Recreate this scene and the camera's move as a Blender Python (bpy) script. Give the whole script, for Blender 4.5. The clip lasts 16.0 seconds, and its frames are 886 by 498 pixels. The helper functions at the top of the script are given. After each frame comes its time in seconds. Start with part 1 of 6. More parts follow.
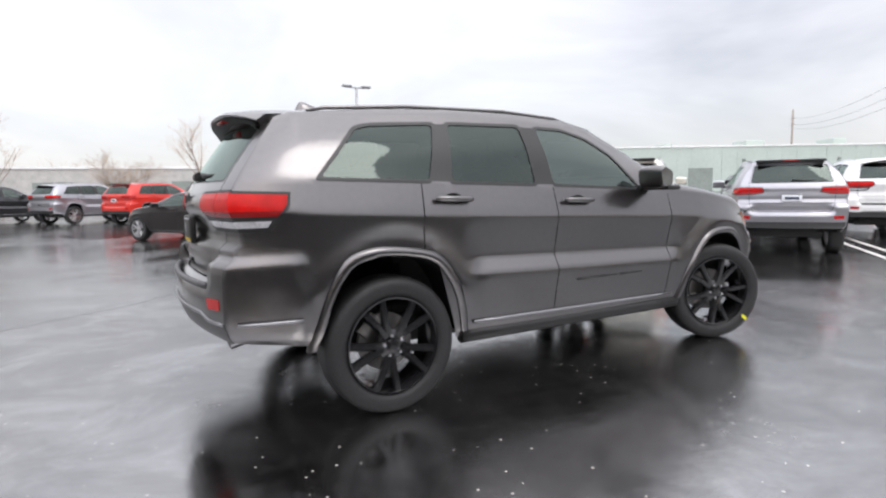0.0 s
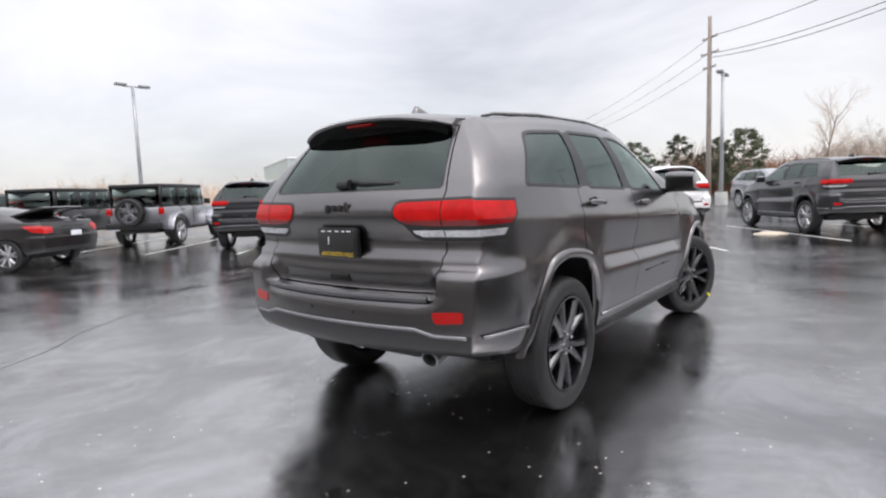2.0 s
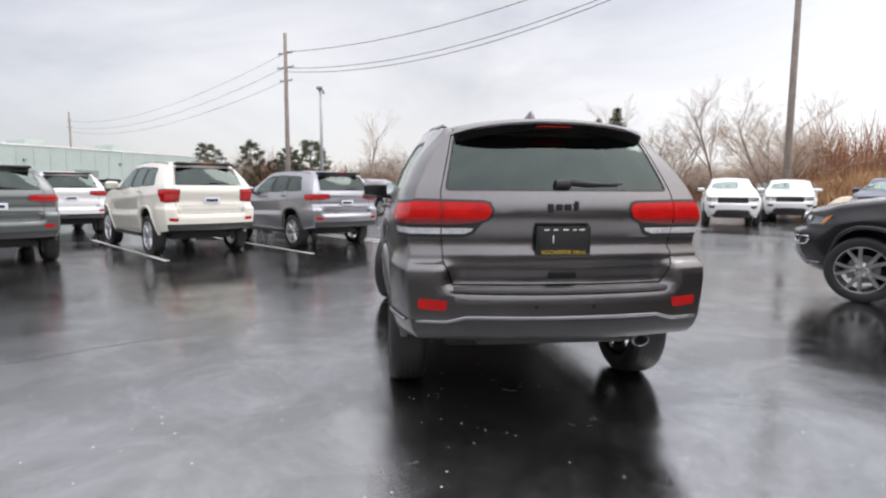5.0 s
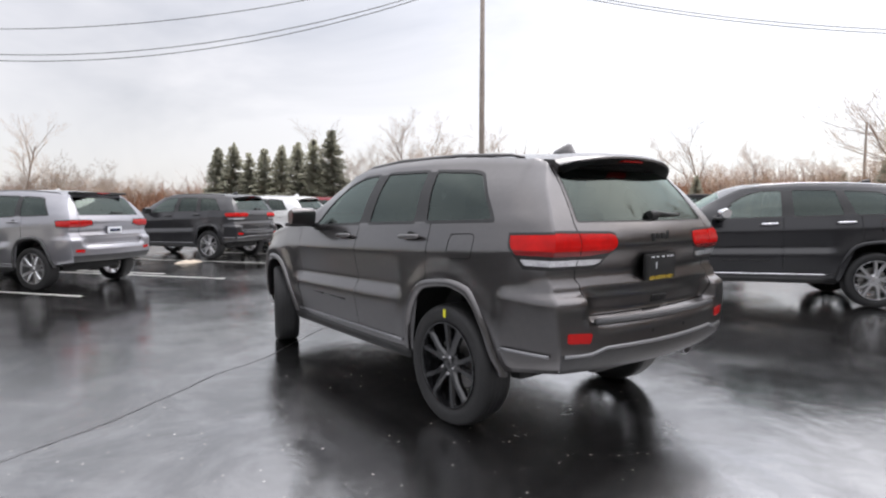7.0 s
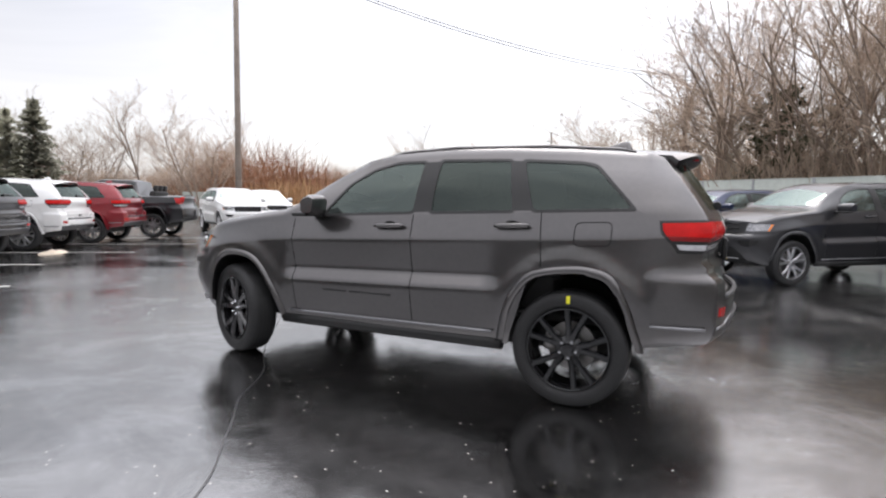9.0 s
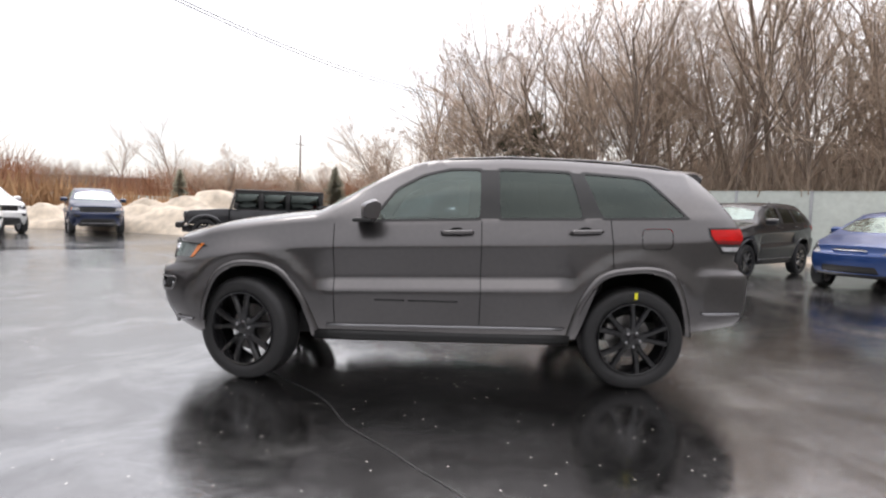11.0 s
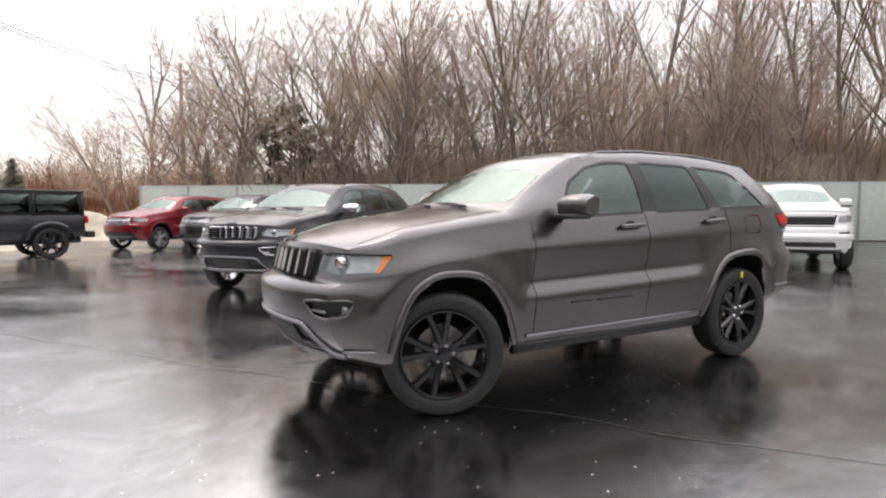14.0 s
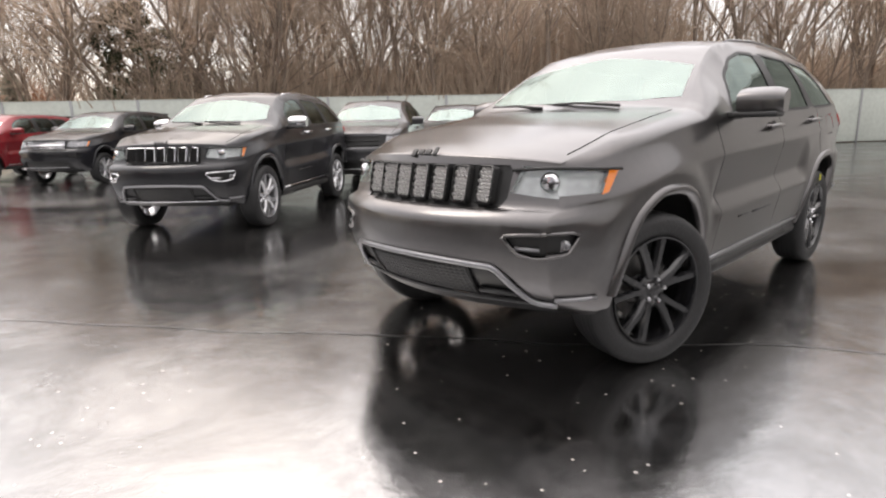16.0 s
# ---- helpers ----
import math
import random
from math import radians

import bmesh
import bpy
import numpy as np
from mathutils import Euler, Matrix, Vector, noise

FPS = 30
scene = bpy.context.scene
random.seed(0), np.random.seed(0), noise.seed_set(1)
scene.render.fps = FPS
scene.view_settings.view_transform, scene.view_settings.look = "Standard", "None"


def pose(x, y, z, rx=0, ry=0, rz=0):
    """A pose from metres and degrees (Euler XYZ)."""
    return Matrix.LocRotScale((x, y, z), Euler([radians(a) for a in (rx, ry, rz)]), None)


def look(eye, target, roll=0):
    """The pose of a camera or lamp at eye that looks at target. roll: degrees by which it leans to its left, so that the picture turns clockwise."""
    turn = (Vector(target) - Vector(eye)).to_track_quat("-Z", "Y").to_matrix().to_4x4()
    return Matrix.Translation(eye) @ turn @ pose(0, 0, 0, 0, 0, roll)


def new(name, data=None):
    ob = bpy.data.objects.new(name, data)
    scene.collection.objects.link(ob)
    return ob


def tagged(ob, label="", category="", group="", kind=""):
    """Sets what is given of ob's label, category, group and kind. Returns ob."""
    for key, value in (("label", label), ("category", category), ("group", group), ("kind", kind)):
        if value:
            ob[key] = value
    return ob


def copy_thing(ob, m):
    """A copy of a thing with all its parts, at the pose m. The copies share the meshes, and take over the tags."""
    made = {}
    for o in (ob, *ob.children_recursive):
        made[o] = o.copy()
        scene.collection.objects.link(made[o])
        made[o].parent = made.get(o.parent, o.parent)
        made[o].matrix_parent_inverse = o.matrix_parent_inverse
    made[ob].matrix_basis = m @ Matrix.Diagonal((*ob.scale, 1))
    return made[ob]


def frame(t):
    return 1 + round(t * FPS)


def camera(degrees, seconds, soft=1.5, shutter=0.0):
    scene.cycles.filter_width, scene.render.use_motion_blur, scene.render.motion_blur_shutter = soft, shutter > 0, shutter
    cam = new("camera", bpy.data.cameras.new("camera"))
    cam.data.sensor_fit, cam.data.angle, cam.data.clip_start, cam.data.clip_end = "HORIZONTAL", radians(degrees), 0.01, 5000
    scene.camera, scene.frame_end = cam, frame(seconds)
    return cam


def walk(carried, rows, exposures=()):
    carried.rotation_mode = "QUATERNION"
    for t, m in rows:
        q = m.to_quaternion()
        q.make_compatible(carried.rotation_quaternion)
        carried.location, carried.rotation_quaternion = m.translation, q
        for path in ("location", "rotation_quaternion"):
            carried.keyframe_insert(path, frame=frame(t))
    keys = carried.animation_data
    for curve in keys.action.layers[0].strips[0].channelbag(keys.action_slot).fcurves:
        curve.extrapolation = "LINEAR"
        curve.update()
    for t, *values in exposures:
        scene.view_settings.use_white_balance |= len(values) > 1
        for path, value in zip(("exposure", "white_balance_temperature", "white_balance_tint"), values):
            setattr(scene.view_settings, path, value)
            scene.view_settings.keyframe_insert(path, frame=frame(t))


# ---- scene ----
# ---------------------------------------------------------------- camera
cam = camera(75.9, 16.0, soft=2.2)
PATH = [
    (0, (-2.76, -3.716, 1.223), (-1.762, -1.995, 1.012), -1.0),
    (0.5, (-3.25, -3.406, 1.232), (-2.087, -1.794, 1.013), -2.0),
    (1, (-3.703, -3.056, 1.249), (-2.396, -1.562, 1.013), -2.5),
    (1.5, (-4.113, -2.688, 1.245), (-2.661, -1.326, 1.048), -2.3),
    (2, (-4.457, -2.291, 1.264), (-2.87, -1.09, 1.062), -2.1),
    (2.5, (-4.81, -1.85, 1.272), (-3.093, -0.842, 1.085), -1.8),
    (3, (-5.046, -1.308, 1.305), (-3.226, -0.5, 1.115), -1.1),
    (3.5, (-5.252, -0.764, 1.308), (-3.34, -0.205, 1.123), -0.6),
    (4, (-5.332, -0.197, 1.307), (-3.364, 0.087, 1.097), -0.1),
    (4.5, (-5.422, 0.396, 1.306), (-3.436, 0.433, 1.073), 0.3),
    (5, (-5.352, 1.004, 1.294), (-3.376, 0.775, 1.08), 0.3),
    (5.2, (-5.293, 1.219, 1.314), (-3.335, 0.872, 1.095), 0.4),
    (7.3, (-4.018, 3.333, 1.363), (-2.524, 2.013, 1.197), -0.4),
    (7.5, (-3.835, 3.495, 1.369), (-2.41, 2.104, 1.18), -0.7),
    (8, (-3.385, 3.929, 1.397), (-2.112, 2.397, 1.206), -0.7),
    (8.2, (-3.156, 4.06, 1.386), (-1.956, 2.47, 1.202), -0.2),
    (10.3, (-0.833, 5.077, 1.266), (-0.568, 3.101, 1.117), 1.1),
    (10.5, (-0.564, 5.087, 1.277), (-0.383, 3.1, 1.137), 1.3),
    (11, (0.049, 5.134, 1.285), (0.026, 3.139, 1.152), 1.8),
    (11.5, (0.631, 5.058, 1.274), (0.414, 3.073, 1.155), 1.8),
    (12, (1.175, 4.954, 1.243), (0.774, 2.997, 1.149), 1.9),
    (12.5, (1.709, 4.869, 1.233), (1.171, 2.945, 1.156), 1.1),
    (13, (2.204, 4.59, 1.261), (1.525, 2.712, 1.162), 0.5),
    (13.5, (2.737, 4.323, 1.268), (1.905, 2.509, 1.15), 0.3),
    (14, (3.204, 3.878, 1.247), (2.213, 2.147, 1.111), 0.0),
    (14.5, (3.638, 3.503, 1.255), (2.558, 1.828, 1.086), -0.4),
    (15, (3.912, 3.043, 1.241), (2.756, 1.43, 0.991), -1.4),
    (15.5, (4.11, 2.546, 1.236), (2.846, 1.035, 0.892), -2.3),
    (16, (4.135, 2.083, 1.186), (2.761, 0.693, 0.76), -1.3),
]
EXPOSURES = [(0.0, 0.28, 6550, 12.5), (1.5, 0.22, 6550, 12.5), (3.0, 0.12, 6550, 12.5), (8.2, 0.08, 6550, 12.5), (11.0, 0.14, 6750, 13.5), (13.0, 0.2, 6850, 13.5), (15.4, 0.16, 7000, 13.5), (16.0, 0.32, 7100, 13.5)]
walk(cam, [(t, look(eye, target, roll)) for t, eye, target, roll in PATH], EXPOSURES)

# ---------------------------------------------------------------- sky and light
world = bpy.data.worlds.new("overcast_sky")
scene.world = world
world.use_nodes = True
wt = world.node_tree
wt.nodes.clear()
w_out = wt.nodes.new("ShaderNodeOutputWorld")
w_bg = wt.nodes.new("ShaderNodeBackground")
w_tc = wt.nodes.new("ShaderNodeTexCoord")
w_map = wt.nodes.new("ShaderNodeMapping")
w_map.inputs["Scale"].default_value = (1.0, 1.0, 2.6)
w_noise = wt.nodes.new("ShaderNodeTexNoise")
w_noise.inputs["Scale"].default_value = 1.7
w_noise.inputs["Detail"].default_value = 5.0
w_noise.inputs["Roughness"].default_value = 0.55
w_noise.inputs["Distortion"].default_value = 0.5
w_ramp = wt.nodes.new("ShaderNodeValToRGB")
w_ramp.color_ramp.elements[0].position = 0.30
w_ramp.color_ramp.elements[0].color = (0.56, 0.57, 0.60, 1)
w_ramp.color_ramp.elements[1].position = 0.66
w_ramp.color_ramp.elements[1].color = (0.90, 0.89, 0.895, 1)
w_sky = wt.nodes.new("ShaderNodeTexSky")
w_sky.sky_type = "NISHITA"
w_sky.sun_disc = False
w_sky.sun_elevation = radians(38)
w_sky.sun_rotation = radians(200)
w_mul = wt.nodes.new("ShaderNodeMix")
w_mul.data_type = "RGBA"
w_mul.inputs[0].default_value = 0.03
wt.links.new(w_tc.outputs["Generated"], w_map.inputs["Vector"])
wt.links.new(w_map.outputs[0], w_noise.inputs["Vector"])
wt.links.new(w_noise.outputs["Fac"], w_ramp.inputs[0])
wt.links.new(w_ramp.outputs[0], w_mul.inputs[6])
wt.links.new(w_sky.outputs[0], w_mul.inputs[7])
w_dot = wt.nodes.new("ShaderNodeVectorMath")
w_dot.operation = "DOT_PRODUCT"
w_dot.inputs[1].default_value = (-0.55, -0.80, 0.10)
w_side = wt.nodes.new("ShaderNodeMapRange")
w_side.inputs["From Min"].default_value, w_side.inputs["From Max"].default_value = -0.4, 0.9
w_side.inputs["To Min"].default_value, w_side.inputs["To Max"].default_value = 0.89, 1.34
wt.links.new(w_tc.outputs["Generated"], w_dot.inputs[0])
wt.links.new(w_dot.outputs["Value"], w_side.inputs["Value"])
w_sep = wt.nodes.new("ShaderNodeSeparateXYZ")
wt.links.new(w_tc.outputs["Generated"], w_sep.inputs[0])
w_sq = wt.nodes.new("ShaderNodeMath")
w_sq.operation = "MULTIPLY"
wt.links.new(w_sep.outputs["Z"], w_sq.inputs[0])
wt.links.new(w_sep.outputs["Z"], w_sq.inputs[1])
w_zen = wt.nodes.new("ShaderNodeMath")
w_zen.operation = "MULTIPLY_ADD"
w_zen.inputs[1].default_value = 2.1
w_zen.inputs[2].default_value = 0.92
wt.links.new(w_sq.outputs[0], w_zen.inputs[0])
w_str = wt.nodes.new("ShaderNodeMath")
w_str.operation = "MULTIPLY"
wt.links.new(w_side.outputs[0], w_str.inputs[0])
wt.links.new(w_zen.outputs[0], w_str.inputs[1])
wt.links.new(w_str.outputs[0], w_bg.inputs["Strength"])
wt.links.new(w_mul.outputs[2], w_bg.inputs["Color"])
wt.links.new(w_bg.outputs[0], w_out.inputs[0])

sun_data = bpy.data.lights.new("sun", "SUN")
sun_data.energy = 0.7
sun_data.angle = radians(25)
sun_data.color = (1.0, 0.97, 0.93)
sun = new("sun", sun_data)
sun.matrix_world = look((0, 0, 30), (-7, 16, 0))


# ---------------------------------------------------------------- materials
def mat(name, colour, rough=0.5, metal=0.0, grain=0.0, scale=30.0, bump=0.0, vary=0.0, coat=0.0, ior=1.5, bscale=None):
    """A principled material whose colour and relief vary at two scales."""
    m = bpy.data.materials.new(name)
    m.use_nodes = True
    t = m.node_tree
    b = t.nodes["Principled BSDF"]
    b.inputs["Base Color"].default_value = (*colour, 1)
    b.inputs["Roughness"].default_value = rough
    b.inputs["Metallic"].default_value = metal
    b.inputs["IOR"].default_value = ior
    if coat:
        b.inputs["Coat Weight"].default_value = coat
        b.inputs["Coat Roughness"].default_value = 0.04
    if grain or bump or vary:
        tc = t.nodes.new("ShaderNodeTexCoord")
        n1 = t.nodes.new("ShaderNodeTexNoise")
        n1.inputs["Scale"].default_value = scale
        n1.inputs["Detail"].default_value = 4
        n2 = t.nodes.new("ShaderNodeTexNoise")
        n2.inputs["Scale"].default_value = scale / 9
        n2.inputs["Detail"].default_value = 3
        t.links.new(tc.outputs["Object"], n1.inputs["Vector"])
        t.links.new(tc.outputs["Object"], n2.inputs["Vector"])
        add = t.nodes.new("ShaderNodeMath")
        add.operation = "ADD"
        t.links.new(n1.outputs["Fac"], add.inputs[0])
        t.links.new(n2.outputs["Fac"], add.inputs[1])
        r = t.nodes.new("ShaderNodeMapRange")
        r.inputs["From Min"].default_value, r.inputs["From Max"].default_value = 0.65, 1.35
        r.inputs["To Min"].default_value, r.inputs["To Max"].default_value = 1 - grain, 1 + grain
        t.links.new(add.outputs[0], r.inputs["Value"])
        mul = t.nodes.new("ShaderNodeMix")
        mul.data_type, mul.blend_type = "RGBA", "MULTIPLY"
        mul.inputs[0].default_value = 1.0
        mul.inputs[6].default_value = (*colour, 1)
        t.links.new(r.outputs[0], mul.inputs[7])
        last = mul.outputs[2]
        if vary:
            info = t.nodes.new("ShaderNodeObjectInfo")
            r2 = t.nodes.new("ShaderNodeMapRange")
            r2.inputs["To Min"].default_value, r2.inputs["To Max"].default_value = 1 - vary, 1 + vary
            t.links.new(info.outputs["Random"], r2.inputs["Value"])
            mul2 = t.nodes.new("ShaderNodeMix")
            mul2.data_type, mul2.blend_type = "RGBA", "MULTIPLY"
            mul2.inputs[0].default_value = 1.0
            t.links.new(last, mul2.inputs[6])
            t.links.new(r2.outputs[0], mul2.inputs[7])
            last = mul2.outputs[2]
        t.links.new(last, b.inputs["Base Color"])
        if bump:
            bp = t.nodes.new("ShaderNodeBump")
            bp.inputs["Strength"].default_value = bump
            bp.inputs["Distance"].default_value = 0.01
            t.links.new(n1.outputs["Fac"], bp.inputs["Height"])
            t.links.new(bp.outputs[0], b.inputs["Normal"])
    return m


def paint(name, colour, metal=0.0, rough=0.28):
    """Car paint under clear coat, with rain film: flake grain, drops and a little waviness."""
    m = mat(name, colour, rough, metal, grain=0.05, scale=260, coat=0.85)
    if metal < 0.9:
        m.node_tree.nodes["Principled BSDF"].inputs["Specular IOR Level"].default_value = 0.15
    t = m.node_tree
    b = t.nodes["Principled BSDF"]
    tc = t.nodes.new("ShaderNodeTexCoord")
    v = t.nodes.new("ShaderNodeTexVoronoi")
    v.inputs["Scale"].default_value = 95
    v.inputs["Randomness"].default_value = 1.0
    r = t.nodes.new("ShaderNodeMapRange")
    r.inputs["From Min"].default_value, r.inputs["From Max"].default_value = 0.14, 0.30
    r.inputs["To Min"].default_value, r.inputs["To Max"].default_value = 1.0, 0.0
    bp = t.nodes.new("ShaderNodeBump")
    bp.inputs["Strength"].default_value = 0.10
    bp.inputs["Distance"].default_value = 0.0015
    t.links.new(tc.outputs["Object"], v.inputs["Vector"])
    t.links.new(v.outputs["Distance"], r.inputs["Value"])
    t.links.new(r.outputs[0], bp.inputs["Height"])
    t.links.new(bp.outputs[0], b.inputs["Coat Normal"])
    n = t.nodes.new("ShaderNodeTexNoise")
    n.inputs["Scale"].default_value = 3.0
    n.inputs["Detail"].default_value = 6
    rr = t.nodes.new("ShaderNodeMapRange")
    rr.inputs["To Min"].default_value, rr.inputs["To Max"].default_value = 0.02, 0.16
    t.links.new(tc.outputs["Object"], n.inputs["Vector"])
    t.links.new(n.outputs["Fac"], rr.inputs["Value"])
    t.links.new(rr.outputs[0], b.inputs["Coat Roughness"])
    return m


def glass(name, tint, gloss_rough=0.02, ior=1.5):
    """Thin tinted pane: Fresnel gloss over a tinted clear layer."""
    m = bpy.data.materials.new(name)
    m.use_nodes = True
    t = m.node_tree
    t.nodes.clear()
    out = t.nodes.new("ShaderNodeOutputMaterial")
    mix = t.nodes.new("ShaderNodeMixShader")
    fr = t.nodes.new("ShaderNodeFresnel")
    fr.inputs["IOR"].default_value = ior
    tr = t.nodes.new("ShaderNodeBsdfTransparent")
    tr.inputs["Color"].default_value = (*tint, 1)
    gl = t.nodes.new("ShaderNodeBsdfGlossy")
    gl.inputs["Roughness"].default_value = gloss_rough
    gl.inputs["Color"].default_value = (0.82, 0.97, 0.90, 1)
    tc = t.nodes.new("ShaderNodeTexCoord")
    n = t.nodes.new("ShaderNodeTexNoise")
    n.inputs["Scale"].default_value = 60
    bp = t.nodes.new("ShaderNodeBump")
    bp.inputs["Strength"].default_value = 0.06
    bp.inputs["Distance"].default_value = 0.002
    t.links.new(tc.outputs["Object"], n.inputs["Vector"])
    t.links.new(n.outputs["Fac"], bp.inputs["Height"])
    t.links.new(bp.outputs[0], gl.inputs["Normal"])
    t.links.new(fr.outputs[0], mix.inputs[0])
    t.links.new(tr.outputs[0], mix.inputs[1])
    t.links.new(gl.outputs[0], mix.inputs[2])
    t.links.new(mix.outputs[0], out.inputs[0])
    return m


def asphalt(name):
    """Rain-wet blacktop: dark grit, a broken water film that is mirror-smooth in pools and rougher between."""
    m = bpy.data.materials.new(name)
    m.use_nodes = True
    t = m.node_tree
    b = t.nodes["Principled BSDF"]
    tc = t.nodes.new("ShaderNodeTexCoord")

    def noise_node(scale, detail, rough=0.5, dist=0.0):
        n = t.nodes.new("ShaderNodeTexNoise")
        n.inputs["Scale"].default_value = scale
        n.inputs["Detail"].default_value = detail
        n.inputs["Roughness"].default_value = rough
        n.inputs["Distortion"].default_value = dist
        t.links.new(tc.outputs["Object"], n.inputs["Vector"])
        return n.outputs["Fac"]

    def remap(src, a, c, lo, hi):
        r = t.nodes.new("ShaderNodeMapRange")
        r.inputs["From Min"].default_value, r.inputs["From Max"].default_value = a, c
        r.inputs["To Min"].default_value, r.inputs["To Max"].default_value = lo, hi
        t.links.new(src, r.inputs["Value"])
        return r.outputs[0]

    pools = noise_node(0.42, 8, 0.62, 0.8)
    grit = noise_node(95, 4, 0.6)
    fine = noise_node(14, 5, 0.6)
    ripple = noise_node(5.0, 4, 0.6)
    v = t.nodes.new("ShaderNodeTexVoronoi")
    v.inputs["Scale"].default_value = 10.0
    t.links.new(tc.outputs["Object"], v.inputs["Vector"])
    col = t.nodes.new("ShaderNodeMix")
    col.data_type = "RGBA"
    col.inputs[6].default_value = (0.004, 0.004, 0.004, 1)
    col.inputs[7].default_value = (0.015, 0.014, 0.0135, 1)
    t.links.new(remap(fine, 0.3, 0.75, 0, 1), col.inputs[0])
    specks = t.nodes.new("ShaderNodeMix")
    specks.data_type = "RGBA"
    specks.inputs[7].default_value = (0.55, 0.52, 0.48, 1)
    t.links.new(remap(v.outputs["Distance"], 0.062, 0.085, 0.9, 0.0), specks.inputs[0])
    t.links.new(col.outputs[2], specks.inputs[6])
    t.links.new(specks.outputs[2], b.inputs["Base Color"])
    b.inputs["IOR"].default_value = 4.6
    film = noise_node(1.1, 7, 0.66, 0.5)
    t.links.new(remap(film, 0.38, 0.60, 0.60, 0.44), b.inputs["Specular IOR Level"])
    rough = t.nodes.new("ShaderNodeMath")
    rough.operation = "ADD"
    t.links.new(remap(pools, 0.42, 0.62, 0.10, 0.22), rough.inputs[0])
    t.links.new(remap(fine, 0.35, 0.7, 0.0, 0.06), rough.inputs[1])
    t.links.new(rough.outputs[0], b.inputs["Roughness"])
    height = t.nodes.new("ShaderNodeMath")
    height.operation = "MULTIPLY"
    t.links.new(remap(pools, 0.42, 0.62, 0.15, 1.0), height.inputs[0])
    t.links.new(grit, height.inputs[1])
    bp = t.nodes.new("ShaderNodeBump")
    bp.inputs["Strength"].default_value = 0.32
    bp.inputs["Distance"].default_value = 0.004
    t.links.new(height.outputs[0], bp.inputs["Height"])
    bp2 = t.nodes.new("ShaderNodeBump")
    bp2.inputs["Strength"].default_value = 0.16
    bp2.inputs["Distance"].default_value = 0.012
    t.links.new(ripple, bp2.inputs["Height"])
    t.links.new(bp.outputs[0], bp2.inputs["Normal"])
    t.links.new(bp2.outputs[0], b.inputs["Normal"])
    return m


ASPHALT = asphalt("wet_asphalt")
LINE = mat("worn_road_paint", (0.62, 0.62, 0.58), 0.35, grain=0.35, scale=18, bump=0.2)
CRACK = mat("crack_sealant", (0.02, 0.02, 0.02), 0.35, grain=0.3, scale=30, ior=2.2)
CONCRETE = mat("concrete", (0.42, 0.41, 0.39), 0.7, grain=0.25, scale=12, bump=0.3)
GREY_PAINT = paint("granite_metallic_paint", (0.122, 0.116, 0.116), 1.0, 0.28)
BLACK_PAINT = paint("black_paint", (0.012, 0.012, 0.014), 0.0, 0.3)
DARK_PAINT = paint("dark_grey_paint", (0.042, 0.042, 0.045), 0.5, 0.30)
WHITE_PAINT = paint("white_paint", (0.78, 0.78, 0.77))
CREAM_PAINT = paint("cream_white_paint", (0.76, 0.73, 0.64))
SILVER_PAINT = paint("silver_paint", (0.33, 0.33, 0.355), 0.7, 0.30)
STEEL_PAINT = paint("sage_grey_paint", (0.125, 0.137, 0.132), 0.5, 0.35)
RED_PAINT = paint("red_paint", (0.55, 0.03, 0.02))
MAROON_PAINT = paint("maroon_paint", (0.22, 0.015, 0.022), 0.2)
BLUE_PAINT = paint("blue_paint", (0.019, 0.054, 0.180), 0.3)
NAVY_PAINT = paint("navy_paint", (0.02, 0.03, 0.07), 0.3)
BRONZE_PAINT = paint("gunmetal_paint", (0.03, 0.027, 0.027), 0.5)
TRIM = mat("black_trim", (0.010, 0.010, 0.010), 0.45, grain=0.2, scale=80)
CLADDING = mat("grey_plastic", (0.075, 0.075, 0.077), 0.42, grain=0.15, scale=120, bump=0.1)
RUBBER = mat("tyre_rubber", (0.011, 0.011, 0.0115), 0.6, grain=0.3, scale=60, bump=0.3)
GLOSS_BLACK = mat("gloss_black_alloy", (0.01, 0.01, 0.011), 0.16, 0.0, coat=0.6, grain=0.1, scale=30)
ALLOY = mat("silver_alloy", (0.55, 0.55, 0.56), 0.28, 0.9, grain=0.1, scale=40)
CHROME = mat("chrome", (0.8, 0.8, 0.82), 0.08, 1.0, grain=0.03, scale=20)
STEEL = mat("brake_steel", (0.30, 0.29, 0.28), 0.35, 0.9, grain=0.2, scale=40)
SATIN = mat("satin_grey_metal", (0.26, 0.26, 0.27), 0.3, 0.7, grain=0.1, scale=40)
RED_LENS = mat("red_lamp_lens", (0.45, 0.004, 0.004), 0.22, coat=0.15, grain=0.12, scale=70)
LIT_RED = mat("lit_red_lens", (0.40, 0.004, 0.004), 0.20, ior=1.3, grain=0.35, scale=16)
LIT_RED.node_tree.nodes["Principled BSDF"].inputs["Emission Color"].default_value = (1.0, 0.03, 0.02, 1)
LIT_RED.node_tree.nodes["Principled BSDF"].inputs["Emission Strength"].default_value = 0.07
DARK_RED = mat("dark_red_lamp_band", (0.20, 0.003, 0.004), 0.25, coat=0.2, grain=0.15, scale=70)
VALANCE = mat("black_bumper_plastic", (0.028, 0.028, 0.029), 0.38, grain=0.2, scale=120, bump=0.1)
LAMP_BOWL = mat("lamp_reflector_bowl", (0.66, 0.66, 0.67), 0.25, 0.4, grain=0.35, scale=18)
